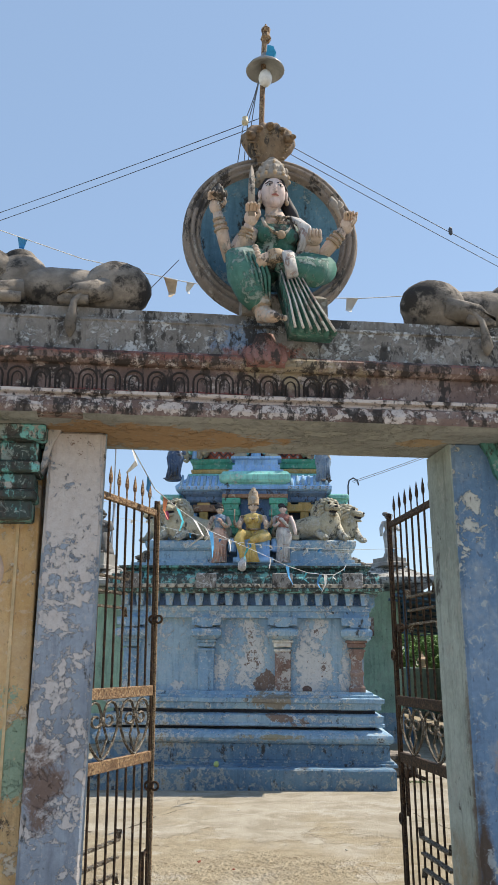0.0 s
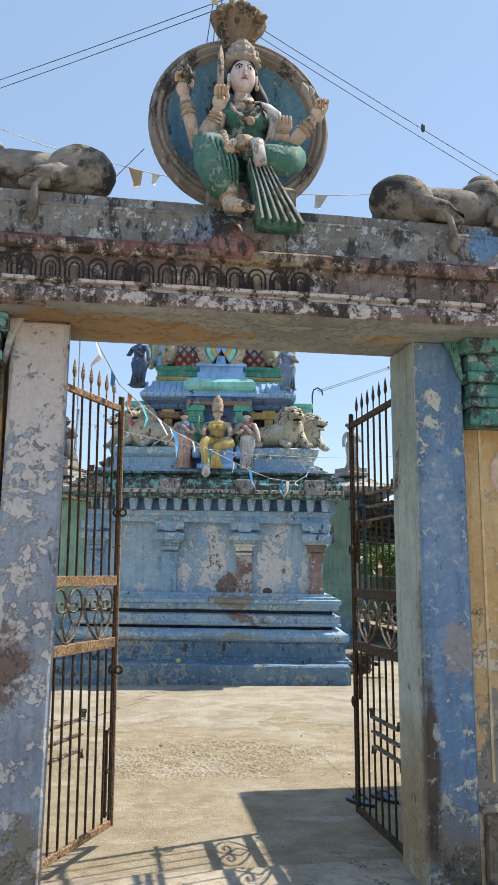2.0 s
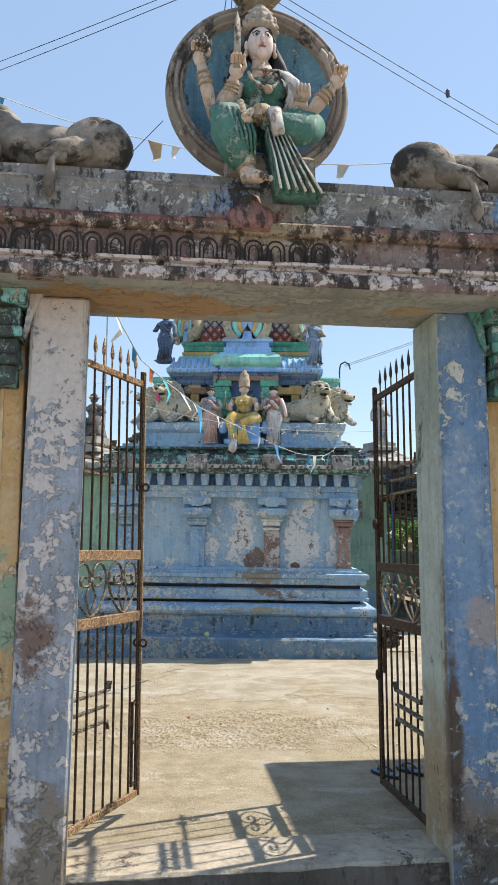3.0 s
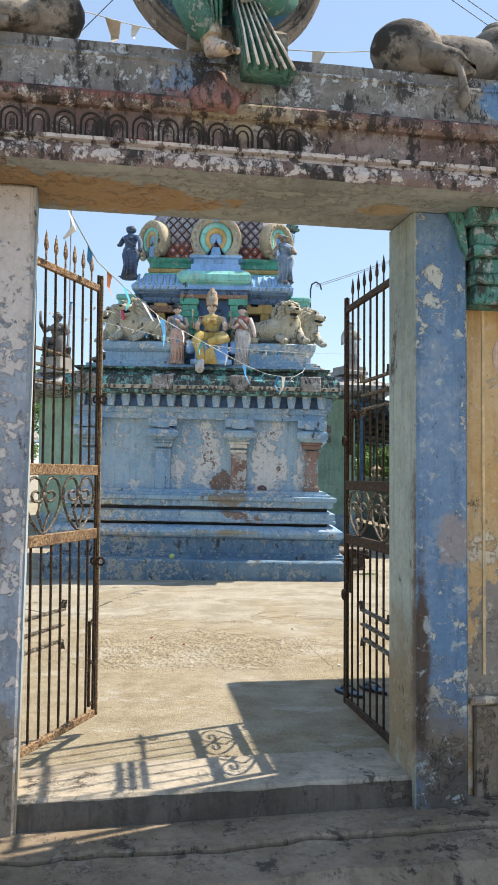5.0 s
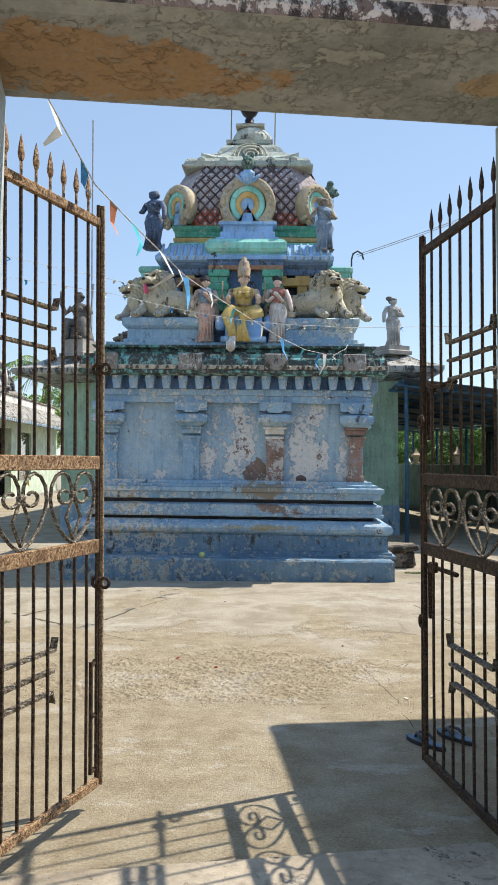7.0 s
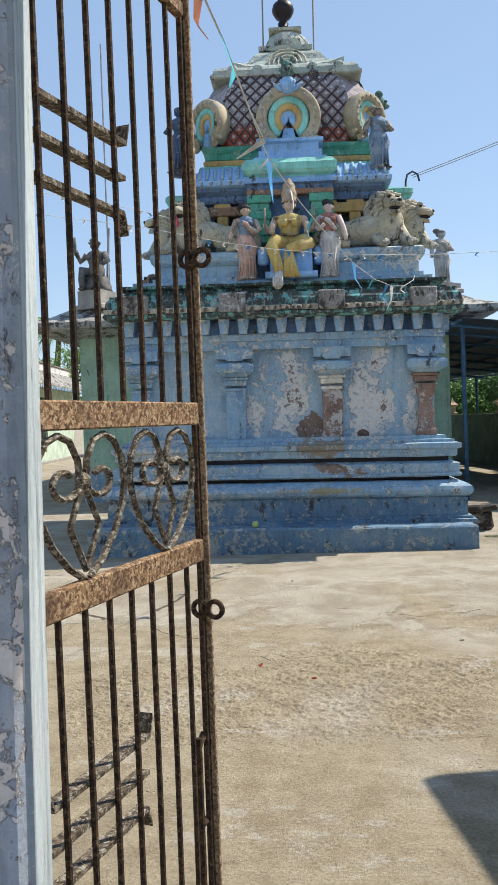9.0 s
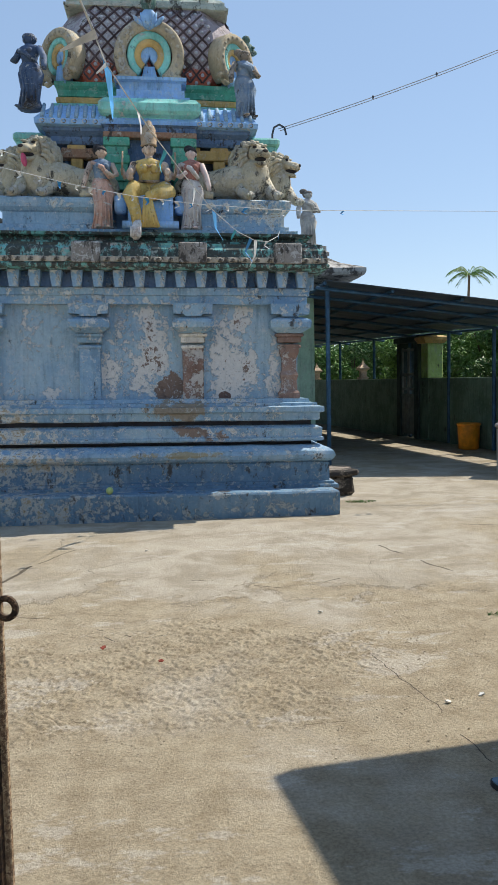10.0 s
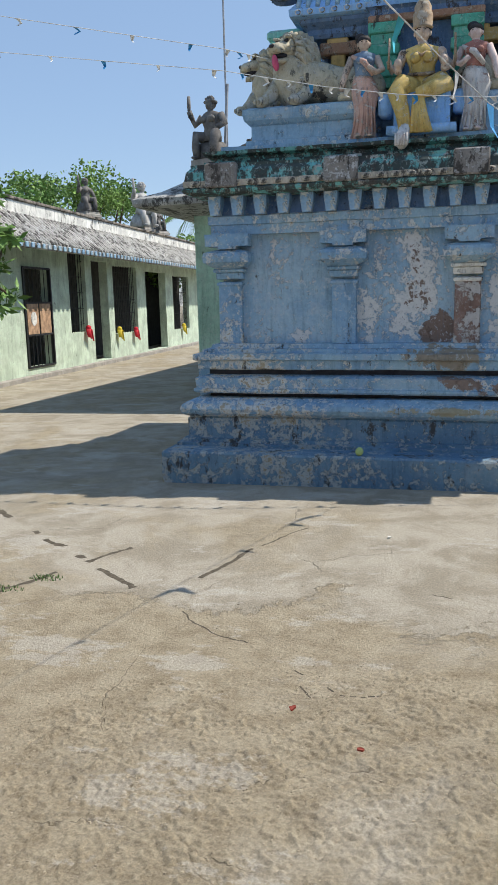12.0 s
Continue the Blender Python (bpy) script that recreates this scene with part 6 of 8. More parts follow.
    lathe(bm, [(0.085, 0), (0.088, 0.03), (0.075, 0.07), (0.05, 0.12), (0.04, 0.15), (0.001, 0.155)], (u - 0.045, -0.50, 2.61), 18, 0, 1.0, 0.75)
    for k in range(7):
        a = math.pi * (1.0 + k / 6)
        ell(bm, (u - 0.045 + 0.072 * math.cos(a), -0.50 + 0.055 * math.sin(a), 2.66), (0.03, 0.014, 0.05), (-18, 0, 0), 0, 8, 6)
    thing("lotus_footrest", bm, painted("faded_red_paint", (0.24, 0.105, 0.085), peel=(0.36, 0.30, 0.27), amount=0.58, bare_amount=0.82, grime=0.52, size=10, soot_size=9), "faded red lotus footrest on the cornice", "footrest", m=GATE, smooth=True)
    bm = BM()
    stack(bm, u - 0.14, u + 0.24, -0.47, -0.36, [(0.0, 2.872), (0.0, 2.96), (-0.02, 2.98)])
    thing("plaster_block", bm, M_STONEG, "grey plaster block on the parapet", "block", m=GATE)


gate_figure()


def bull(s, u0, label):
    """A lying bull on the parapet, its rump at u0, facing outwards (s = -1 or 1)."""
    bm = BM()
    z0, v = 2.874, -0.30
    X = lambda d: u0 + s * d
    ell(bm, (X(0.33), v, z0 + 0.115), (0.33, 0.14, 0.115), (0, s * -3, 0), 0, 18, 11)
    ell(bm, (X(0.135), v - 0.05, z0 + 0.125), (0.16, 0.125, 0.13), (0, s * 12, 0), 0, 16, 10)
    ell(bm, (X(0.55), v, z0 + 0.15), (0.13, 0.115, 0.15), (0, 0, 0), 0, 14, 9)
    ell(bm, (X(0.56), v, z0 + 0.27), (0.075, 0.06, 0.055), (0, 0, 0), 0, 12, 8)
    tube(bm, [(X(0.60), v, z0 + 0.17), (X(0.70), v, z0 + 0.25), (X(0.76), v - 0.02, z0 + 0.27)], [0.10, 0.085, 0.07], 12)
    ell(bm, (X(0.80), v - 0.03, z0 + 0.25), (0.10, 0.06, 0.065), (0, s * 25, 0), 0, 12, 8)
    for t in (-1, 1):
        tube(bm, [(X(0.74), v - 0.02 + t * 0.045, z0 + 0.31), (X(0.73), v - 0.02 + t * 0.075, z0 + 0.37), (X(0.75), v - 0.02 + t * 0.07, z0 + 0.42)], [0.018, 0.014, 0.005], 7)
        ell(bm, (X(0.72), v - 0.02 + t * 0.09, z0 + 0.27), (0.03, 0.045, 0.018), (0, 0, 0), 0, 8, 5)
    # folded legs and tail over the edge
    tube(bm, [(X(0.16), v - 0.13, z0 + 0.09), (X(0.30), v - 0.165, z0 + 0.05), (X(0.36), v - 0.16, z0 + 0.03), (X(0.24), v - 0.175, z0 + 0.022)], [0.055, 0.045, 0.032, 0.022], 9)
    tube(bm, [(X(0.52), v - 0.12, z0 + 0.08), (X(0.66), v - 0.15, z0 + 0.05), (X(0.60), v - 0.17, z0 + 0.022), (X(0.52), v - 0.17, z0 + 0.02)], [0.045, 0.038, 0.026, 0.022], 9)
    tube(bm, [(X(0.10), v - 0.15, z0 + 0.12), (X(0.26), v - 0.185, z0 + 0.06), (X(0.30), v - 0.20, z0 + 0.0), (X(0.305), v - 0.205, z0 - 0.06), (X(0.31), v - 0.205, z0 - 0.12), (X(0.308), v - 0.205, z0 - 0.16)], [0.012, 0.012, 0.014, 0.02, 0.028, 0.006], 8)
    for vtx in bm.verts:
        vtx.co += 0.006 * noise.noise_vector(vtx.co * 14)
    thing("bull_statue", bm, M_BULL, label, "statue", group="bulls on the gate", m=GATE, smooth=True)


bull(-1, 0.17, "blackened cement bull lying on the gate parapet")
bull(1, 1.36, "blackened cement bull lying on the gate parapet")


def standing(name, c, h, cloth, skin, label, lean=0.0, arm=1, turn=0.0, hair=M_HAIR, crown=0.0, wide=1.12, blouse=None):
    """A plain standing figure of the height h, its feet at c."""
    bm = BM()
    k = h
    rings(bm, [[((rx * k) * math.cos(2 * math.pi * i / 14) + dx * k, ry * k * math.sin(2 * math.pi * i / 14), z * k) for i in range(14)] for rx, ry, z, dx in
               ((0.105, 0.085, 0.0, 0), (0.115, 0.09, 0.02, 0), (0.085, 0.075, 0.12, 0), (0.095, 0.08, 0.28, 0.01), (0.12, 0.09, 0.42, 0.015), (0.10, 0.08, 0.52, 0.0), (0.075, 0.06, 0.57, -0.005))], True, 0)
    for j in range(6):
        a = math.pi * (1.15 + 0.7 * j / 5)
        tube(bm, [(0.10 * k * math.cos(a), 0.085 * k * math.sin(a), 0.45 * k), (0.085 * k * math.cos(a) + 0.01, 0.078 * k * math.sin(a), 0.25 * k), (0.11 * k * math.cos(a), 0.095 * k * math.sin(a), 0.01 * k)], 0.011 * k, 5, 0)
    for sx in (-1, 1):
        ell(bm, (sx * 0.05 * k, -0.10 * k, 0.015 * k), (0.028 * k, 0.05 * k, 0.016 * k), (0, 0, 0), 1, 8, 5)
    rings(bm, [[(rx * k * math.cos(2 * math.pi * i / 14), ry * k * math.sin(2 * math.pi * i / 14), z * k) for i in range(14)] for rx, ry, z in
               ((0.08, 0.065, 0.55), (0.07, 0.055, 0.60), (0.085, 0.07, 0.67), (0.105, 0.07, 0.73), (0.10, 0.06, 0.765), (0.04, 0.04, 0.79))], True, 4)
    for sx in (-1, 1):
        ell(bm, (sx * 0.04 * k, -0.06 * k, 0.70 * k), (0.036 * k, 0.03 * k, 0.034 * k), (0, 0, 0), 4, 8, 6)
    head(bm, (0, -0.01 * k, 0.86 * k), 0.062 * k, 1, 2, 3 if crown else None, crown * k)
    ell(bm, (-0.03 * k, 0.05 * k, 0.93 * k), (0.05 * k, 0.05 * k, 0.045 * k), (0, 0, 0), 2, 9, 6)
    for sx in (-1, 1):
        if sx == arm:
            pts = [(sx * 0.10, 0, 0.745), (sx * 0.15, -0.02, 0.62), (sx * 0.10, -0.10, 0.58), (sx * 0.03, -0.12, 0.63)]
        else:
            pts = [(sx * 0.10, 0, 0.745), (sx * 0.15, 0.0, 0.62), (sx * 0.18, -0.04, 0.50), (sx * 0.19, -0.05, 0.44)]
        tube(bm, [tuple(k * q for q in p) for p in pts], [0.034 * k, 0.03 * k, 0.026 * k, 0.02 * k], 8, 1)
    tube(bm, [(-0.10 * k, -0.02 * k, 0.75 * k), (0.0, -0.085 * k, 0.68 * k), (0.08 * k, -0.05 * k, 0.57 * k)], [0.02 * k, 0.028 * k, 0.02 * k], 7, 0)
    return thing(name, bm, [cloth, skin, hair, M_GOLD, blouse or cloth], label, "statue", m=TILT @ pose(*c, 0, lean, turn) @ Matrix.Diagonal((wide, wide, 1, 1)), smooth=True)


standing("attendant_statue", (0.585, 11.28, 2.665), 0.82, M_PINK, M_SKIN, "painted attendant statue in a pink and white sari", arm=1, turn=8, blouse=M_BLUEFIG)
standing("attendant_statue", (1.425, 11.28, 2.665), 0.83, M_WCLOTH, M_PALE, "painted attendant statue in a white sari", arm=-1, turn=-8, blouse=M_REDB)


def seated_goddess():
    """Seated figure with a tall crown and a yellow lower cloth, one foot hanging."""
    bm = BM()
    Y, S, H, O, B, W = range(6)
    x, y, z = 1.03, 11.30, 2.66
    stack(bm, x - 0.20, x + 0.22, y - 0.14, y + 0.2, [(0.05, z), (0.05, z + 0.06), (0.0, z + 0.07), (0.0, z + 0.30), (-0.03, z + 0.32)], B)
    box(bm, x - 0.33, x - 0.22, y - 0.05, y + 0.1, z + 0.16, z + 0.33, 0.02, B)
    box(bm, x + 0.24, x + 0.35, y - 0.05, y + 0.1, z + 0.16, z + 0.33, 0.02, B)
    rings(bm, [[(x + rx * math.cos(2 * math.pi * i / 16), y + ry * math.sin(2 * math.pi * i / 16), z + zz) for i in range(16)] for rx, ry, zz in
               ((0.13, 0.10, 0.30), (0.12, 0.09, 0.37), (0.09, 0.07, 0.44), (0.10, 0.075, 0.52), (0.14, 0.085, 0.60), (0.13, 0.07, 0.645), (0.05, 0.05, 0.67))], True, Y)
    for s in (-1, 1):
        ell(bm, (x + s * 0.05, y - 0.075, z + 0.565), (0.045, 0.036, 0.042), (0, 0, 0), Y, 9, 7)
        ell(bm, (x + s * 0.14, y, z + 0.61), (0.045, 0.045, 0.04), (0, 0, 0), S, 9, 6)
    head(bm, (x, y - 0.015, z + 0.755), 0.07, S, H, O, 0.24)
    tube(bm, [(x - 0.06, y - 0.05, z + 0.62), (x, y - 0.10, z + 0.575), (x + 0.06, y - 0.05, z + 0.62)], 0.012, 6, O)
    tube(bm, [(x - 0.10, y - 0.06, z + 0.45), (x, y - 0.095, z + 0.44), (x + 0.10, y - 0.06, z + 0.45)], 0.014, 6, O)
    for s in (-1, 1):
        tube(bm, [(x + s * 0.14, y, z + 0.61), (x + s * 0.19, y - 0.02, z + 0.50), (x + s * 0.17, y - 0.13, z + 0.46), (x + s * 0.17, y - 0.16, z + 0.49)], [0.04, 0.035, 0.028, 0.022], 8, S)
        ell(bm, (x + s * 0.17, y - 0.17, z + 0.51), (0.03, 0.022, 0.038), (0, 0, 0), S, 8, 6)
        tube(bm, [(x + s * 0.13, y + 0.02, z + 0.60), (x + s * 0.235, y - 0.01, z + 0.50), (x + s * 0.25, y - 0.06, z + 0.56)], [0.032, 0.028, 0.02], 8, S)
        tube(bm, [(x + s * 0.25, y - 0.07, z + 0.50), (x + s * 0.245, y - 0.07, z + 0.72)], [0.010, 0.008], 6, O)
    tube(bm, [(x - 0.05, y - 0.02, z + 0.34), (x - 0.15, y - 0.12, z + 0.36), (x - 0.18, y - 0.16, z + 0.31), (x - 0.13, y - 0.18, z + 0.15), (x - 0.11, y - 0.19, z + 0.03)], [0.09, 0.085, 0.07, 0.055, 0.05], 12, Y)
    tube(bm, [(x + 0.05, y - 0.02, z + 0.34), (x + 0.17, y - 0.11, z + 0.37), (x + 0.20, y - 0.13, z + 0.35), (x + 0.08, y - 0.18, z + 0.31), (x - 0.03, y - 0.19, z + 0.28)], [0.09, 0.08, 0.065, 0.055, 0.04], 12, Y)
    for k in range(6):
        f = k / 5
        tube(bm, [(x - 0.04 + 0.05 * f, y - 0.19, z + 0.28), (x - 0.05 + 0.09 * f, y - 0.195, z + 0.14), (x - 0.06 + 0.14 * f, y - 0.20, z + 0.0)], [0.014, 0.017, 0.02], 6, Y)
    tube(bm, [(x - 0.11, y - 0.20, z + 0.05), (x - 0.125, y - 0.24, z - 0.06)], [0.04, 0.05], 9, W)
    ell(bm, (x - 0.125, y - 0.27, z - 0.055), (0.055, 0.07, 0.075), (0, 0, 0), W, 10, 7)
    for k in range(5):
        tube(bm, [(x - 0.165 + 0.02 * k, y - 0.325, z - 0.02), (x - 0.165 + 0.02 * k, y - 0.335, z - 0.11)], 0.011, 6, W)
    thing("seated_statue", bm, [M_YCLOTH, M_SKIN, M_HAIR, M_GOLD, M_SKYBLUE, M_WCLOTH], "painted seated statue in yellow cloth with a tall crown", "statue", m=TILT, smooth=True)


seated_goddess()


def lion(c, gaze, label, mat=M_LION, k=1.0, tongue=False, body=1, face=0):
    """A crouching lion: chest and maned head at c, the head turned by gaze, its body stretching to one side (body = -1 or 1)."""
    bm = BM()
    s = body
    tube(bm, [(s * -0.02, 0.04, 0.20), (s * 0.14, 0.05, 0.185), (s * 0.32, 0.06, 0.155), (s * 0.48, 0.06, 0.14), (s * 0.60, 0.05, 0.12), (s * 0.66, 0.05, 0.10)], [0.15, 0.145, 0.12, 0.125, 0.105, 0.04], 14, 0)
    ell(bm, (s * 0.53, -0.03, 0.11), (0.13, 0.09, 0.115), (0, s * 20, 0), 0, 12, 8)
    ell(bm, (0.0, 0.0, 0.20), (0.145, 0.13, 0.20), (0, s * -10, 0), 0, 14, 9)
    for t in (-1, 1):
        tube(bm, [(t * 0.10, 0.0, 0.18), (t * 0.125 - s * 0.02, -0.08, 0.08), (t * 0.12 - s * 0.06, -0.14, 0.035), (t * 0.12 - s * 0.08, -0.20, 0.025)], [0.058, 0.048, 0.038, 0.036], 9, 0)
        for q in range(3):
            ell(bm, (t * 0.12 - s * 0.08 - 0.024 + 0.024 * q, -0.225, 0.02), (0.013, 0.022, 0.018), (0, 0, 0), 0, 6, 5)
    tube(bm, [(s * 0.52, -0.09, 0.09), (s * 0.42, -0.13, 0.035), (s * 0.34, -0.14, 0.028)], [0.055, 0.04, 0.03], 8, 0)
    tube(bm, [(s * 0.64, 0.05, 0.08), (s * 0.70, -0.02, 0.03), (s * 0.60, -0.15, 0.02)], [0.022, 0.018, 0.02], 7, 0)
    first = len(bm.verts)
    # skull, long muzzle, open jaw
    ell(bm, (0, -0.03, 0.40), (0.082, 0.10, 0.085), (0, 0, 0), 0, 12, 9)
    rings(bm, [[(w * math.cos(q), y, z + h * math.sin(q)) for q in [2 * math.pi * i / 10 for i in range(10)]] for y, z, w, h in ((-0.06, 0.40, 0.075, 0.06), (-0.13, 0.385, 0.062, 0.045), (-0.19, 0.375, 0.052, 0.036), (-0.215, 0.37, 0.036, 0.024))], True, 0)
    rings(bm, [[(w * math.cos(q), y, z + h * math.sin(q)) for q in [2 * math.pi * i / 10 for i in range(10)]] for y, z, w, h in ((-0.05, 0.325, 0.06, 0.03), (-0.12, 0.305, 0.05, 0.024), (-0.175, 0.292, 0.036, 0.016))], True, 0)
    ell(bm, (0, -0.12, 0.338), (0.045, 0.07, 0.02), (8, 0, 0), 1, 8, 5)
    ell(bm, (0, -0.215, 0.385), (0.026, 0.014, 0.014), (0, 0, 0), 1, 8, 5)
    for t in (-1, 1):
        ell(bm, (t * 0.044, -0.108, 0.436), (0.018, 0.013, 0.012), (0, 0, t * 15), 1, 8, 5)
        ell(bm, (t * 0.046, -0.10, 0.456), (0.034, 0.03, 0.014), (0, t * -16, 0), 0, 8, 5)
        ell(bm, (t * 0.085, 0.0, 0.475), (0.026, 0.02, 0.034), (0, t * 20, 0), 0, 8, 6)
        ell(bm, (t * 0.04, -0.17, 0.365), (0.03, 0.035, 0.026), (0, 0, 0), 0, 8, 6)
    if tongue:
        ell(bm, (0.0, -0.175, 0.285), (0.026, 0.022, 0.055), (18, 0, 0), 2, 8, 6)
    # mane: three rows of wavy locks swept back and down
    rng = random.Random(7)
    for row, (r0, y0, n, drop) in enumerate(((0.088, -0.06, 18, 0.10), (0.108, -0.01, 18, 0.16), (0.118, 0.05, 16, 0.22))):
        for i in range(n):
            a = 2 * math.pi * (i + 0.5 * (row % 2)) / n
            cx, cz = math.cos(a), math.sin(a)
            L = drop * rng.uniform(0.8, 1.15) * (1.0 if cz < 0.3 else 0.7)
            p0 = Vector((r0 * cx, y0, 0.385 + r0 * 1.05 * cz))
            p1 = p0 + Vector((0.035 * cx, 0.03, 0.03 * cz - 0.15 * L))
            p2 = p1 + Vector((0.012 * cx + rng.uniform(-0.012, 0.012), 0.035, -0.42 * L))
            p3 = p2 + Vector((rng.uniform(-0.012, 0.012), 0.012, -0.45 * L))
            tube(bm, [p0, p1, p2, p3], [0.018, 0.024, 0.018, 0.005], 6, 0)
    bm.verts.ensure_lookup_table()
    bmesh.ops.rotate(bm, verts=bm.verts[first:], cent=(0, 0.02, 0.3), matrix=Matrix.Rotation(radians(gaze), 3, 'Z'))
    for vtx in bm.verts:
        vtx.co = vtx.co * k
    thing("lion_statue", bm, [mat, M_HAIR, M_TONGUE], label, "statue", group="lions on the shrine", m=TILT @ pose(*c, 0, 0, face), smooth=True)


M_TONGUE = plain("pink_tongue_paint", (0.6, 0.1, 0.2), 0.6)
lion((-0.02, 11.47, 2.97), -28, "cream painted lion statue with a pink tongue, crouching on a pedestal", k=1.16, tongue=True, body=1)
lion((-0.27, 11.70, 2.97), -72, "cream painted lion statue with its head turned aside, on a pedestal", k=1.08, body=1)
lion((2.03, 11.47, 2.97), 22, "cream painted lion statue crouching on a pedestal", k=1.16, body=-1)
lion((2.29, 11.70, 2.97), 66, "cream painted lion statue with its head turned aside, on a pedestal", k=1.08, body=-1)
lion((-0.62, 12.6, 2.62), 0, "blackened small lion statue on the roof", M_BULL, 0.75, body=-1, face=-80)
lion((2.52, 13.4, 2.62), 0, "blackened small lion statue on the roof", M_BULL, 0.75, face=80)
standing("corner_statue", (-0.10, 11.62, 3.855), 0.76, M_BLUEDK, M_BLUEDK, "blue-grey weathered statue at the tower corner", hair=M_BLUEDK, turn=-30, arm=-1, wide=1.45)
standing("corner_statue", (1.97, 11.62, 3.82), 0.70, M_BLUEFIG, M_STONEG, "blue-grey weathered statue at the tower corner", hair=M_STONEG, turn=30, wide=1.45)


def roof_figure(c, h, label, mat, turn, base=0.0):
    """A broad seated guardian of the height h, one arm raised with a club, the other on its knee."""
    bm = BM()
    stack(bm, -0.20, 0.20, -0.12, 0.16, [(0.03, 0.0), (0.02, 0.10), (-0.02, 0.24), (-0.05, 0.27)])
    for t in (-1, 1):
        tube(bm, [(t * 0.07, 0.02, 0.32), (t * 0.19, -0.13, 0.36), (t * 0.17, -0.17, 0.20), (t * 0.15, -0.17, 0.03)], [0.105, 0.085, 0.065, 0.055], 10)
        ell(bm, (t * 0.16, -0.21, 0.03), (0.045, 0.085, 0.03), (0, 0, 0), 0, 9, 6)
    rings(bm, [[(rx * math.cos(q), 0.03 + ry * math.sin(q), z) for q in [2 * math.pi * i / 16 for i in range(16)]] for rx, ry, z in
               ((0.16, 0.13, 0.28), (0.145, 0.12, 0.38), (0.125, 0.10, 0.48), (0.16, 0.125, 0.58), (0.185, 0.11, 0.65), (0.14, 0.085, 0.70), (0.06, 0.06, 0.73))])
    for t in (-1, 1):
        ell(bm, (t * 0.07, -0.075, 0.60), (0.075, 0.045, 0.055), (0, 0, 0), 0, 9, 6)
    head(bm, (0.0, 0.0, 0.82), 0.085, 0, 0)
    rng = random.Random(2)
    for i in range(34):
        q, e = rng.uniform(0, 2 * math.pi), rng.uniform(0.05, 1.3)
        if math.sin(q) < -0.55 and e < 0.6:
            continue
        ell(bm, (0.088 * math.cos(q) * math.cos(e), 0.02 + 0.088 * math.sin(q) * math.cos(e), 0.835 + 0.10 * math.sin(e)), (0.028, 0.028, 0.026), (0, 0, 0), 0, 6, 4)
    tube(bm, [(-0.18, 0.03, 0.66), (-0.30, 0.0, 0.56), (-0.33, -0.07, 0.70), (-0.34, -0.09, 0.76)], [0.062, 0.052, 0.045, 0.04], 9)
    tube(bm, [(-0.335, -0.10, 0.66), (-0.35, -0.08, 0.84), (-0.355, -0.07, 0.98)], [0.018, 0.032, 0.026], 8)
    tube(bm, [(0.18, 0.03, 0.66), (0.27, 0.0, 0.52), (0.20, -0.12, 0.44)], [0.062, 0.052, 0.042], 9)
    for v in bm.verts:
        v.co = Vector(v.co) * h + 0.006 * noise.noise_vector(v.co * 16)
    thing("roof_statue", bm, mat, label, "statue", m=pose(*c, 0, 0, turn), smooth=True)
    if base:
        bm = BM()
        stack(bm, -0.22, 0.22, -0.2, 0.25, [(0.03, 0), (0.03, 0.06), (0, 0.08), (0, base)])
        thing("pedestal", bm, M_CEMENT, "small cement pedestal standing on the roof", "pedestal", m=pose(c[0], c[1], c[2] - base, 0, 0, turn))


M_FIGDARK = plain("blackened_figure_plaster", (0.16, 0.15, 0.14), 0.9, vary=0.4, scale=6, dark=0.18)
M_FIGPALE = plain("grey_white_figure_plaster", (0.42, 0.41, 0.39), 0.9, vary=0.3, scale=6, dark=0.1)
standing("roof_statue", (3.40, 16.12, 3.33), 0.92, M_FIGPALE, M_FIGPALE, "grey-white standing statue on the hall roof corner", hair=M_FIGDARK, turn=30, wide=1.35)
bm = BM()
stack(bm, -0.22, 0.22, -0.2, 0.25, [(0.03, 0), (0.03, 0.06), (0, 0.08), (0, 0.155)])
thing("pedestal", bm, M_CEMENT, "small cement pedestal standing on the roof", "pedestal", m=pose(3.44, 16.12, 3.15, 0, 0, 30))
roof_figure((-2.12, 16.12, 3.45), 0.92, "blackened seated statue on the hall roof corner", M_FIGDARK, -20, 0.30)
SIDE = pose(-6.62, 12.0, 0, 0, 0, 3.6)
for y, h, mat, b in ((11.2, 0.85, M_FIGDARK, 0.12), (15.5, 1.35, M_FIGPALE, 0.12), (17.0, 0.75, M_FIGDARK, 0.12)):
    p = SIDE @ Vector((-0.15, y, 3.57 + b))
    roof_figure(p, h, "weathered seated statue on the side building parapet", mat, 70, b)


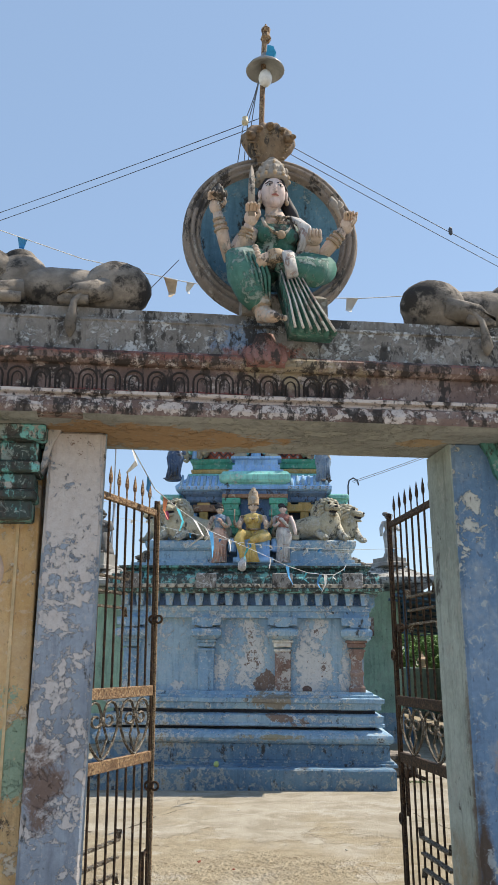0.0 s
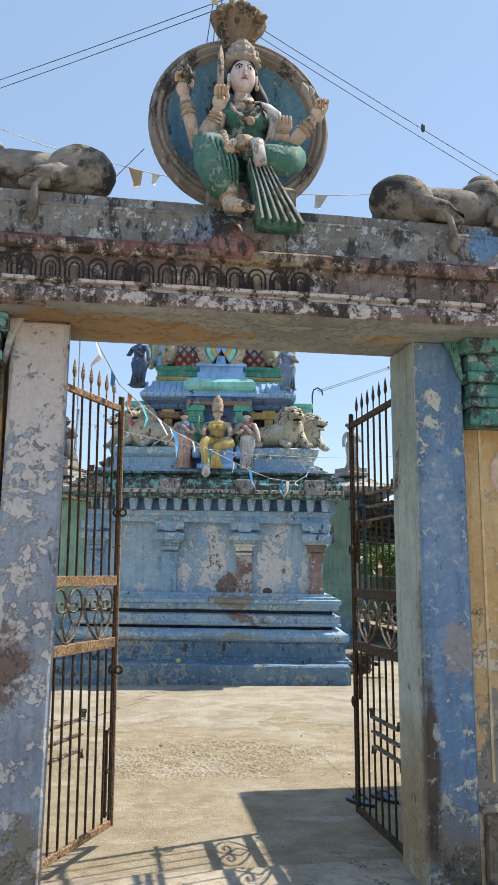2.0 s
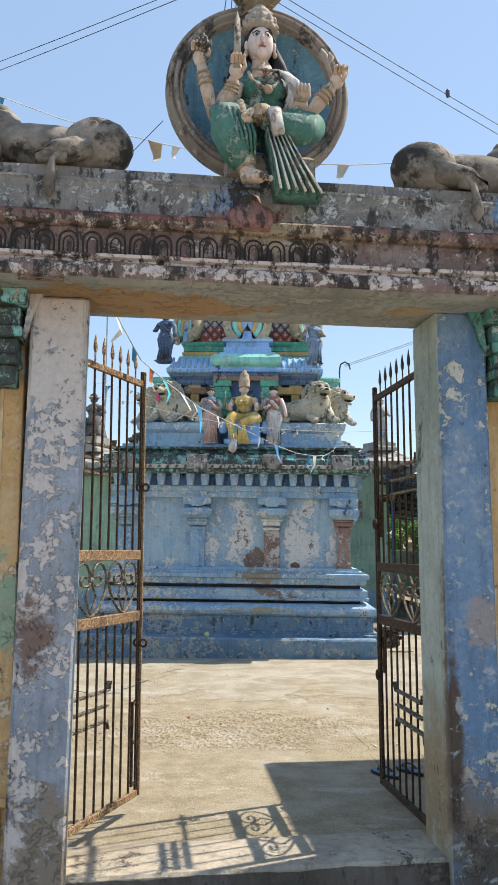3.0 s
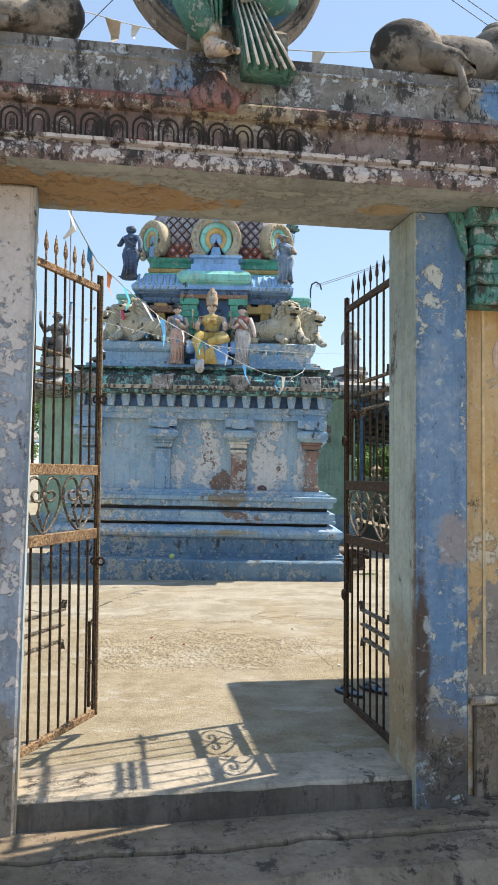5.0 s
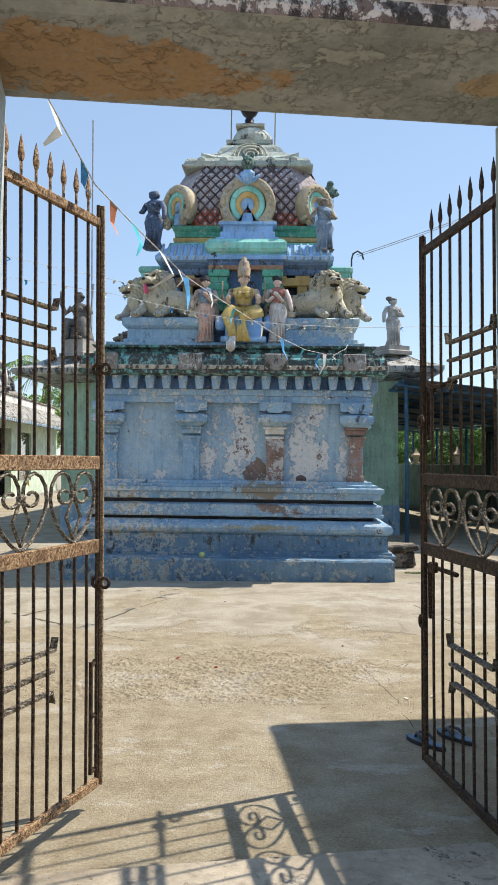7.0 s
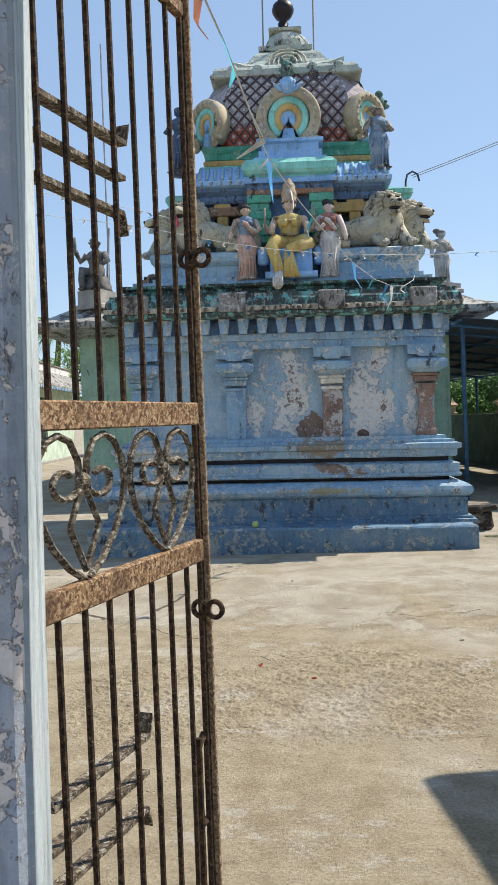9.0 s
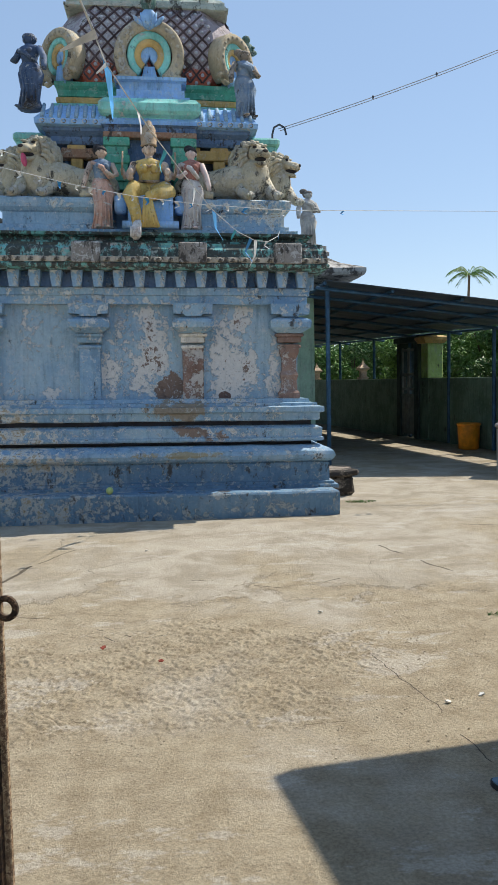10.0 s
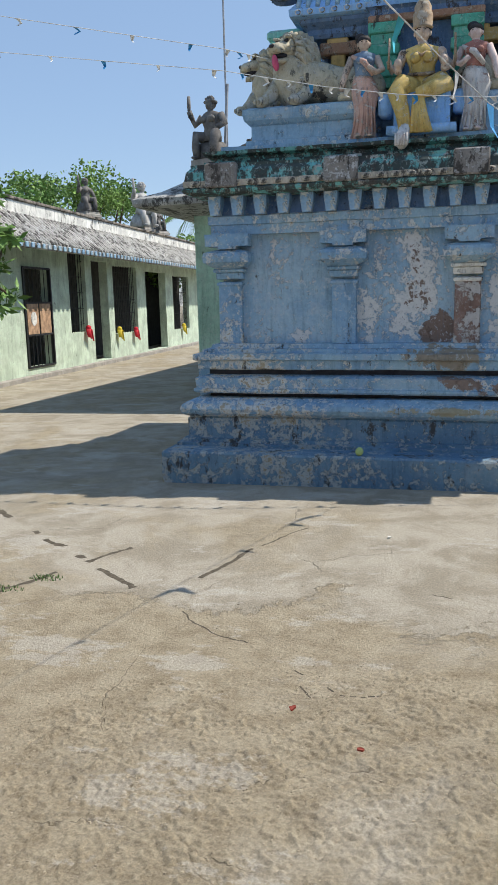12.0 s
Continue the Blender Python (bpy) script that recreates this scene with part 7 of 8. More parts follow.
# ---- lamp pole, wires and bunting ----
def lamp_pole():
    p = holder("lamp_pole", "rusty pole with an enamel lamp shade behind the gate figure", "lamp", pose(1.43, 4.20, 2.87))
    bm = BM()
    tube(bm, [(0, 0, 0), (0.008, 0.03, 0.7), (0.03, 0.07, 1.5), (0.045, 0.09, 1.86)], 0.014, 8)
    part("pole", bm, M_RUST, p)
    for k, (dx, y0) in enumerate(((-0.030, -0.02), (-0.045, 0.0), (-0.02, 0.01))):
        bm = BM()
        tube(bm, [(dx * 3.0, y0, 0.62), (dx * 2.2, y0, 0.95 + 0.02 * k), (dx * 1.6, y0 + 0.04, 1.22), (dx * 0.4, 0.06, 1.40), (0.02, 0.06, 1.55), (0.04, 0.07, 1.66)], 0.0025, 5)
        part("lamp_wire", bm, plain("grey_lamp_wire" + "abc"[k], (0.12, 0.13, 0.15), 0.6), p, "thin loose wire")
    bm = BM()
    lathe(bm, [(0.001, 0), (0.016, 0.004), (0.018, 0.02), (0.010, 0.03), (0.016, 0.04), (0.001, 0.05)], (-0.06, 0.0, 1.20), 10)
    part("insulator", bm, plain("cream_porcelain", (0.62, 0.55, 0.38), 0.3), p, "cream porcelain insulator", True)
    bm = BM()
    slab_outline(bm, [(0.05, 1.64), (0.09, 1.63), (0.105, 1.66), (0.09, 1.70), (0.06, 1.71)], 0.03, 0.05)
    part("cloth_tie", bm, plain("blue_cloth_tie", (0.03, 0.30, 0.50), 0.8), p, "blue cloth tied to the pole")
    bm = BM()
    lathe(bm, [(0.022, 0.10), (0.03, 0.07), (0.05, 0.055), (0.09, 0.02), (0.103, 0.0), (0.099, -0.004), (0.05, 0.03), (0.02, 0.05)], (0.045, 0.06, 1.57), 24)
    part("shade", bm, plain("white_enamel", (0.30, 0.30, 0.29), 0.4), p, "shallow white enamel shade", True)
    bm = BM()
    ell(bm, (0.045, 0.05, 1.515), (0.036, 0.036, 0.05), seg=14, rows=10)
    part("bulb", bm, plain("frosted_glass", (0.75, 0.75, 0.72), 0.3), p, "white bulb", True)
    bm = BM()
    lathe(bm, [(0.02, 0), (0.03, 0.02), (0.02, 0.05), (0.026, 0.08), (0.010, 0.10), (0.004, 0.115)], (0.05, 0.09, 1.78), 10)
    part("finial", bm, M_RUST, p)


lamp_pole()
M_CABLE = plain("grey_cable_sheath", (0.34, 0.35, 0.37), 0.6)
M_WIRE = plain("black_cable", (0.075, 0.082, 0.10), 0.6)


def wire(name, a, b, sag, r, label, n=16):
    a, b = Vector(a), Vector(b)
    bm = BM()
    tube(bm, [a.lerp(b, i / n) + Vector((0, 0, -4 * sag * (i / n) * (1 - i / n))) for i in range(n + 1)], r, 5)
    return thing(name, bm, M_CABLE if r > 0.0045 else M_WIRE, label, "cable")


wire("cable", (1.44, 4.25, 4.14), (-6.0, 9.0, 5.35), 0.12, 0.0022, "black overhead cable tied to the lamp pole")
wire("cable", (1.44, 4.25, 4.10), (-6.0, 9.0, 5.22), 0.12, 0.0022, "black overhead cable tied to the lamp pole")
wire("cable", (1.44, 4.25, 4.08), (6.0, 7.4, 3.40), 0.05, 0.0022, "black overhead cable tied to the lamp pole")
wire("cable", (1.44, 4.25, 4.03), (6.0, 7.4, 3.31), 0.05, 0.0022, "black overhead cable tied to the lamp pole")
for c in ((-0.55, 5.52, 4.31), (2.55, 5.02, 3.865)):
    bm = BM()
    lathe(bm, [(0.006, 0), (0.012, 0.01), (0.012, 0.04), (0.006, 0.05)], c, 8)
    thing("cable_clip", bm, M_WIRE, "small black clip joining two cables", "clip")
# service cable to the tower's bent pipe
bm = BM()
tube(bm, [(2.40, 12.75, 2.55), (2.40, 12.75, 4.02), (2.42, 12.75, 4.10), (2.48, 12.75, 4.135), (2.54, 12.75, 4.10), (2.56, 12.75, 4.02)], 0.012, 7)
thing("bent_pipe", bm, M_WIRE, "thin bent service pipe on the shrine roof", "pipe", m=TILT)
wire("cable", (2.52, 12.75, 4.07), (9.5, 13.1, 7.1), 0.18, 0.005, "thick twisted black service cable to the tower")
wire("cable", (2.54, 12.75, 4.05), (9.5, 13.1, 7.07), 0.18, 0.0046, "thin black service cable to the tower")
for f in (0.16, 0.27, 0.40, 0.52):
    c = Vector((2.52, 12.75, 4.07)).lerp(Vector((9.5, 13.1, 7.1)), f) + Vector((0, 0, -4 * 0.18 * f * (1 - f)))
    bm = BM()
    lathe(bm, [(0.006, -0.02), (0.012, -0.012), (0.012, 0.012), (0.006, 0.02)], c, 7)
    thing("cable_clip", bm, M_WIRE, "small black clip joining two cables", "clip")

FLAG = {k: plain(k + "_flag_plastic", c, 0.5, bump=0.1) for k, c in (("white", (0.72, 0.72, 0.70)), ("blue", (0.05, 0.30, 0.62)), ("teal", (0.05, 0.45, 0.55)), ("orange", (0.62, 0.22, 0.10)), ("beige", (0.5, 0.4, 0.3)))}
M_STRING = plain("white_string", (0.65, 0.65, 0.63), 0.8)


def bunting(pts, flags, label, size=0.12, r=0.0028):
    """A sagging string through pts with torn plastic flags at the given shares of its length."""
    pts = [Vector(p) for p in pts]
    bm = BM()
    tube(bm, pts, r, 5)
    ob = thing("bunting", bm, M_STRING, label, "bunting")
    rng = random.Random(len(flags))
    n = len(pts) - 1
    for f, colour, k in flags:
        i = min(int(f * n), n - 1)
        p = pts[i].lerp(pts[i + 1], f * n - i)
        d = (pts[i + 1] - pts[i]).normalized()
        L = size * k
        w = 0.35 * L
        side = Vector((rng.uniform(-0.3, 0.3), rng.uniform(-0.3, 0.3), 0)) * L
        bm = BM()
        a, b = p - d * w, p + d * w
        tip = p + Vector((0, 0, -L)) + side
        midp = (a + b) / 2 + Vector((0, 0, -0.5 * L)) + Vector((0.04 * rng.uniform(-1, 1), 0.05, 0)) * k
        off = Vector((0.0, 0.004, 0))
        loops = [[a, b, b + off, a + off], [midp - d * w * 0.5, midp + d * w * 0.5, midp + d * w * 0.5 + off, midp - d * w * 0.5 + off], [tip - d * 0.006, tip + d * 0.006, tip + d * 0.006 + off, tip - d * 0.006 + off]]
        rings(bm, loops)
        part("flag", bm, FLAG[colour], ob, colour + " torn plastic flag")
    return ob


bunting([(0.79, 4.24, 2.46), (0.86, 4.75, 2.29), (0.92, 5.2, 2.27), (0.955, 5.7, 2.29), (1.0, 6.3, 2.31), (1.13, 7.1, 2.34), (1.31, 8.0, 2.36), (1.52, 8.9, 2.36), (1.75, 9.7, 2.37), (1.97, 10.4, 2.42)],
        [(0.03, "white", 1), (0.09, "blue", 0.9), (0.16, "orange", 1.0), (0.22, "teal", 1.1), (0.335, "white", 1.5), (0.41, "white", 0.8), (0.445, "blue", 1.6), (0.52, "white", 0.8), (0.60, "teal", 0.9), (0.70, "white", 0.8), (0.78, "blue", 1.6), (0.88, "teal", 1.0), (0.97, "blue", 1.6), (1.0, "white", 1.8)],
        "string of white and blue flags from the gate to the shrine")
bunting([(1.97, 10.4, 2.42), (2.1, 10.55, 2.44), (2.22, 10.8, 2.53), (2.26, 10.97, 2.60)], [(0.3, "white", 0.6), (0.7, "blue", 0.5)], "short string of flags tied to the shrine cornice", 0.1)
bunting([(-5.0, 10.6, 3.72), (-2.4, 10.75, 3.50), (-0.4, 10.85, 3.18), (0.4, 10.8, 2.98), (0.93, 10.75, 2.87), (1.5, 10.75, 2.80), (2.3, 10.9, 2.78), (4.9, 11.5, 2.90), (8.0, 12.0, 3.05)],
        [(0.05 + 0.028 * i, ("white", "white", "blue")[i % 3], 0.6 + 0.25 * (i % 2)) for i in range(27)] + [(0.87, "orange", 0.9), (0.875, "white", 0.9)], "long thin string of small flags across the shrine front", 0.07, 0.003)
bunting([(-5.0, 10.3, 3.95), (-2.4, 10.6, 3.75), (-0.4, 10.9, 3.35), (-0.1, 11.1, 3.3)], [(0.1 + 0.075 * i, ("white", "blue")[i % 2], 0.7) for i in range(11)], "thin string of small flags", 0.07, 0.003)
bunting([(-2.5, 4.2, 4.3), (-0.18, 4.72, 3.86), (0.4, 4.8, 3.66), (0.97, 4.9, 3.55), (1.5, 4.95, 3.46), (2.0, 5.0, 3.46), (2.8, 5.1, 3.53), (4.5, 5.2, 3.75)],
        [(0.12, "teal", 0.8), (0.2, "blue", 0.9), (0.33, "white", 0.7), (0.41, "beige", 1.3), (0.44, "white", 0.7), (0.70, "white", 1.1), (0.78, "beige", 1.1), (0.88, "blue", 0.9)], "string of faded flags behind the gate parapet", 0.09, 0.003)
wire("cable", (0.99, 4.55, 3.5), (0.60, 4.3, 2.9), 0.0, 0.0022, "thin loose wire hanging behind the parapet")


# ---- small things on the floor ----
def slipper(m, label):
    s = holder("slipper", label, "slipper", m, group="slippers by the gate")
    bm = BM()
    o = [(0.042 * (1 + 0.12 * math.sin(a * 1.0)) * math.cos(a) * (1.0 if math.sin(a) > 0 else 0.82), 0.13 * math.sin(a)) for a in [2 * math.pi * i / 24 for i in range(24)]]
    slab_outline(bm, o, 0.0, 0.018, 0, "xy")
    part("sole", bm, plain("dark_rubber", (0.03, 0.03, 0.035), 0.7), s)
    bm = BM()
    slab_outline(bm, [(x * 0.93, y * 0.95) for x, y in o], 0.018, 0.023, 0, "xy")
    part("footbed", bm, plain("blue_grey_foam", (0.12, 0.20, 0.28), 0.7), s)
    bm = BM()
    for t in (-1, 1):
        tube(bm, [(0, 0.075, 0.022), (t * 0.012, 0.05, 0.05), (t * 0.032, 0.01, 0.045), (t * 0.04, -0.03, 0.018)], [0.006, 0.008, 0.009, 0.007], 7)
    part("strap", bm, M_WIRE, s, "black rubber strap", True)


slipper(pose(2.185, 5.60, 0.001, 0, 0, 38) @ Matrix.Scale(0.88, 4), "blue-grey rubber slipper on the shaded floor")
slipper(pose(2.335, 5.68, 0.001, 0, 0, 34) @ Matrix.Scale(0.88, 4), "blue-grey rubber slipper on the shaded floor")


def pebbles():
    """Coarse sand and grit lying on the cement floor."""
    rng = random.Random(11)
    vs, fs = [], []
    for i in range(9000):
        x, y = rng.gauss(1.05, 0.9), rng.gauss(6.75, 0.5)
        if noise.noise((x * 0.9, y * 1.3, 3)) < -0.15 + 0.5 * abs(y - 6.8) - 0.25:
            continue
        r = 0.0015 + 0.0045 * rng.random() ** 3
        a = rng.random() * 6.28
        k = len(vs)
        h = r * rng.uniform(0.4, 0.8)
        for q, z in ((1.0, -0.001), (0.62, h)):
            for j in range(6):
                w = r * q * rng.uniform(0.75, 1.2)
                vs.append((x + w * math.cos(a + j * 1.0472), y + w * math.sin(a + j * 1.0472), z))
        fs += [(k + j, k + (j + 1) % 6, k + 6 + (j + 1) % 6, k + 6 + j) for j in range(6)] + [tuple(k + 6 + j for j in range(6))]
    me = bpy.data.meshes.new("grit")
    me.from_pydata(vs, [], fs)
    me.materials.append(plain("sandy_grit", (0.40, 0.34, 0.25), 0.95, vary=0.3, scale=20))
    tagged(new("grit", me), "coarse sandy grit scattered on the cement floor", "grit", kind="stuff")


pebbles()


def sand_crust():
    """Caked sand and clods over the floor in front of the shrine."""
    nx, ny = 520, 330
    x0, x1, y0, y1 = -0.7, 2.75, 5.75, 7.85
    vs = []
    for j in range(ny):
        for i in range(nx):
            x, y = x0 + (x1 - x0) * i / (nx - 1), y0 + (y1 - y0) * j / (ny - 1)
            cx, cy = (x - 1.05) / 1.45, (y - 6.8) / 0.85
            m = 1 - cx * cx - cy * cy + 0.9 * noise.noise((x * 1.1, y * 1.6, 4))
            n1 = noise.noise((x * 46, y * 50, 0.5))
            n2 = noise.noise((x * 62, y * 70, 2.5))
            n3 = noise.noise((x * 6, y * 9, 6.5))
            h = 0.008 * max(0.0, min(1.0, (n1 + 0.5 * n3 - 0.08) / 0.22)) + 0.0055 * n2 + 0.003
            m = max(-0.4, min(1, m * 1.6))
            vs.append((x, y, -0.006 + (h + 0.004) * max(m, 0) + 0.004 * min(m, 0)))
    fs = [(j * nx + i, j * nx + i + 1, (j + 1) * nx + i + 1, (j + 1) * nx + i) for j in range(ny - 1) for i in range(nx - 1)]
    me = bpy.data.meshes.new("sand")
    me.from_pydata(vs, [], fs)
    me.materials.append(M_GROUND)
    me.polygons.foreach_set("use_smooth", [True] * len(me.polygons))
    tagged(new("sand", me), "caked brown sand lying on the cement floor", "sand", kind="stuff")


sand_crust()


def litter():
    rng = random.Random(3)
    pap, red = plain("paper_scrap", (0.7, 0.68, 0.62), 0.8), plain("dry_red_petal", (0.30, 0.06, 0.04), 0.8)
    for i, (x, y, mat, nm, lab) in enumerate([(2.35, 6.35, pap, "paper_scrap", "small white paper scrap on the floor"), (2.2, 6.3, pap, "paper_scrap", "small white paper scrap on the floor"), (1.95, 7.55, pap, "paper_scrap", "small white paper scrap on the floor"),
                                              (0.85, 7.14, red, "dry_petal", "dry red petal on the floor"), (1.12, 6.92, red, "dry_petal", "dry red petal on the floor"), (1.0, 9.3, pap, "paper_scrap", "small white paper scrap on the floor")]):
        bm = BM()
        r = 0.012
        o = [(r * rng.uniform(0.5, 1.3) * math.cos(a), r * rng.uniform(0.4, 1.2) * math.sin(a)) for a in [6.283 * j / 9 for j in range(9)]]
        slab_outline(bm, o, 0.0, 0.006, 0, "xy")
        for v in bm.verts:
            v.co.z += 0.008 * noise.noise((v.co.x * 40, v.co.y * 40, i))
        thing(nm, bm, mat, lab, "litter", m=pose(x, y, 0.004))


litter()


bm = BM()
ell(bm, (0.65, 10.64, 0.268), (0.032, 0.030, 0.034), (0, 20, 0), 0, 12, 8)
thing("lime", bm, plain("pale_lime_skin", (0.42, 0.55, 0.22), 0.5), "small pale green lime lying on the blue plinth", "fruit", m=TILT, smooth=True)


def floor_crack(pts, width, gaps, seed, label):
    """A wandering crack in the cement, filled with dark soil; gaps is the share of it that has closed up."""
    pts = [Vector((x, y, 0)) for x, y in pts]
    bm, run = BM(), []

    def close():
        if len(run) > 2:
            rings(bm, run, True)
        run.clear()

    for a, b in zip(pts, pts[1:]):
        d = (b - a).normalized()
        side = Vector((-d.y, d.x, 0))
        n = max(3, int((b - a).length / 0.025))
        for i in range(n):
            p = a.lerp(b, i / n)
            p = p + side * (0.035 * noise.noise((p.x * 5, p.y * 5, seed)) + 0.012 * noise.noise((p.x * 22, p.y * 22, seed)))
            if noise.noise((p.x * 4.3, p.y * 4.3, seed + 9)) * 0.5 + 0.5 < gaps:
                close()
                continue
            w = width * (0.55 + 0.9 * abs(noise.noise((p.x * 13, p.y * 13, seed + 3))))
            run.append([p - side * w + Vector((0, 0, 0.0006)), p + Vector((0, 0, 0.0014)), p + side * w + Vector((0, 0, 0.0006))])
    close()
    thing("floor_crack", bm, M_SOIL, label, "crack", group="cracks in the floor")


M_SOIL = plain("dark_soil", (0.10, 0.083, 0.06), 0.95, vary=0.4, scale=30)
for i, (pts, width, gaps) in enumerate((
        (((-1.9, 9.63), (-1.54, 9.33), (-0.72, 8.63), (-0.19, 8.19)), 0.026, 0.45), (((-1.1, 7.55), (-0.86, 8.04), (-0.72, 8.40), (-0.50, 8.90)), 0.020, 0.34),
        (((0.08, 8.42), (0.13, 8.54), (0.24, 8.99)), 0.020, 0.25), (((0.24, 8.99), (0.48, 9.48)), 0.007, 0.5), (((0.15, 7.95), (0.36, 7.75), (0.64, 7.62), (0.92, 7.22)), 0.006, 0.40),
        (((2.70, 9.2), (2.83, 8.76), (2.95, 8.30)), 0.009, 0.38), (((2.05, 7.0), (2.07, 6.84), (2.12, 6.47), (2.15, 6.03), (2.18, 5.80)), 0.0035, 0.40),
        (((0.80, 7.45), (1.0, 7.29), (1.5, 7.42)), 0.006, 0.45), (((3.1, 9.6), (3.7, 9.85), (4.4, 9.7)), 0.008, 0.45), (((1.3, 8.4), (1.8, 8.1), (2.5, 8.35)), 0.006, 0.48))):
    floor_crack(pts, width, gaps, 3.7 * i + 1, "dark soil-filled crack in the cement floor")


# ---- plants ----
M_LEAF = {}
for nm, c in (("leaf_green", (0.13, 0.23, 0.06)), ("leaf_light", (0.19, 0.30, 0.08)), ("leaf_dark", (0.09, 0.17, 0.05))):
    k = Mat(nm, 0.55, 0, 0.3)
    geo = k.t.nodes.new("ShaderNodeNewGeometry")
    k.colour(k.mix(geo.outputs["Random Per Island"], tuple(q * 0.6 for q in c), tuple(q * 1.6 for q in c)))
    M_LEAF[nm] = k.m
M_BARK = plain("grey_brown_bark", (0.14, 0.10, 0.07), 0.95, vary=0.35, scale=8)


def leaves(name, clumps, n, size, mat, seed, long=1.0):
    """Many small folded leaves round the clump centres, as one mesh."""
    rng = random.Random(seed)
    vs, fs = [], []
    for i in range(n):
        c, r = clumps[rng.randrange(len(clumps))]
        d = Vector((rng.gauss(0, 1), rng.gauss(0, 1), rng.gauss(0, 0.8)))
        d = d.normalized() * (rng.random() ** 0.45)
        p = Vector(c) + Vector((d.x * r, d.y * r, d.z * r * 0.75))
        s = size * rng.uniform(0.6, 1.4)
        t = Vector((rng.gauss(0, 1), rng.gauss(0, 1), rng.gauss(-0.2, 0.7))).normalized()
        w = t.cross(Vector((rng.gauss(0, 1), rng.gauss(0, 1), rng.gauss(0, 1)))).normalized()
        k = len(vs)
        up = t.cross(w) * s * 0.12
        vs += [p, p + t * s * long * 0.5 + w * s * 0.28, p + t * s * long, p + t * s * long * 0.5 - w * s * 0.28, p + t * s * long * 0.5 + up]
        fs += [(k, k + 1, k + 4), (k + 1, k + 2, k + 4), (k + 2, k + 3, k + 4), (k + 3, k, k + 4)]
    me = bpy.data.meshes.new(name)
    me.from_pydata([tuple(v) for v in vs], [], fs)
    me.materials.append(mat)
    return me


def tree(x, y, h, r, seed, mat, label, n=5000, leaf=0.16, name="tree", long=1.0):
    rng = random.Random(seed)
    t = holder(name, label, name, pose(x, y, 0))
    bm = BM()
    top = h * 0.55
    tube(bm, [(0, 0, -0.1), (0.05, 0.03, top * 0.5), (0.1 * rng.uniform(-1, 1), 0.1 * rng.uniform(-1, 1), top), (0.1, 0, h * 0.8)], [0.04 * h * 0.5, 0.035 * h * 0.5, 0.025 * h * 0.5, 0.01], 9)
    clumps = []
    for i in range(15):
        a = i * 2.4 + rng.random()
        rr = r * rng.uniform(0.25, 0.95)
        zz = h * rng.uniform(0.42, 0.92)
        e = Vector((rr * math.cos(a), rr * math.sin(a), zz))
        b = Vector((0.03, 0.02, top * rng.uniform(0.55, 1.0)))
        tube(bm, [b, b.lerp(e, 0.5) + Vector((0, 0, 0.1)), e], [0.012 * h, 0.008 * h, 0.003 * h], 6)
        clumps.append((e, r * rng.uniform(0.25, 0.48)))
    part("trunk", bm, M_BARK, t)
    ob = new("crown", leaves("crown", clumps, n, leaf, mat, seed, long))
    ob.parent = t
    tagged(ob, "crown of small green leaves", kind="stuff")
    return t


rows = ((7.9, 13.6, 2.6, 1.1), (8.6, 16.0, 2.9, 1.3), (8.3, 18.3, 2.7, 1.2), (8.2, 20.6, 3.0, 1.4), (7.6, 23.2, 2.7, 1.2), (8.0, 25.8, 3.2, 1.4), (7.0, 28.4, 2.9, 1.3), (6.8, 31.5, 3.2, 1.5), (5.4, 33.4, 3.1, 1.4), (3.6, 34.0, 3.2, 1.5), (10.5, 20.0, 3.4, 1.7), (11.0, 25.0, 3.7, 1.8), (9.8, 30.0, 3.6, 1.8), (11.5, 15.5, 3.2, 1.6))
for i, (x, y, h, r) in enumerate(rows):
    tree(x, y, 0.86 * h, r, 20 + i, (M_LEAF["leaf_green"], M_LEAF["leaf_light"], M_LEAF["leaf_dark"])[i % 3], "bushy green tree behind the compound wall", 9000, 0.115)
for i, (x, y, h, r) in enumerate(((-10.6, 22.0, 4.9, 1.7), (-11.5, 25.5, 5.5, 2.0), (-11.0, 29.0, 5.9, 2.0), (-11.5, 33.0, 5.9, 2.2), (-8.8, 37.5, 5.2, 2.2), (-5.5, 38.5, 4.6, 2.0))):
    tree(x, y, h, r, 60 + i, M_LEAF["leaf_green" if i % 2 else "leaf_light"], "leafy green tree behind the side building", 9500, 0.13)
tree(-5.72, 15.7, 3.45, 0.6, 90, M_LEAF["leaf_green"], "oleander shrub with narrow leaves and a red flower", 650, 0.13, "shrub", 1.6)
bm = BM()
for i in range(6):
    a = i * 1.047
    ell(bm, (-5.55 + 0.035 * math.cos(a), 15.55, 3.42 + 0.035 * math.sin(a)), (0.03, 0.012, 0.03), seg=7, rows=5)
thing("flower", bm, plain("red_petals", (0.65, 0.04, 0.08), 0.6), "red oleander flower on the shrub", "flower", smooth=True)


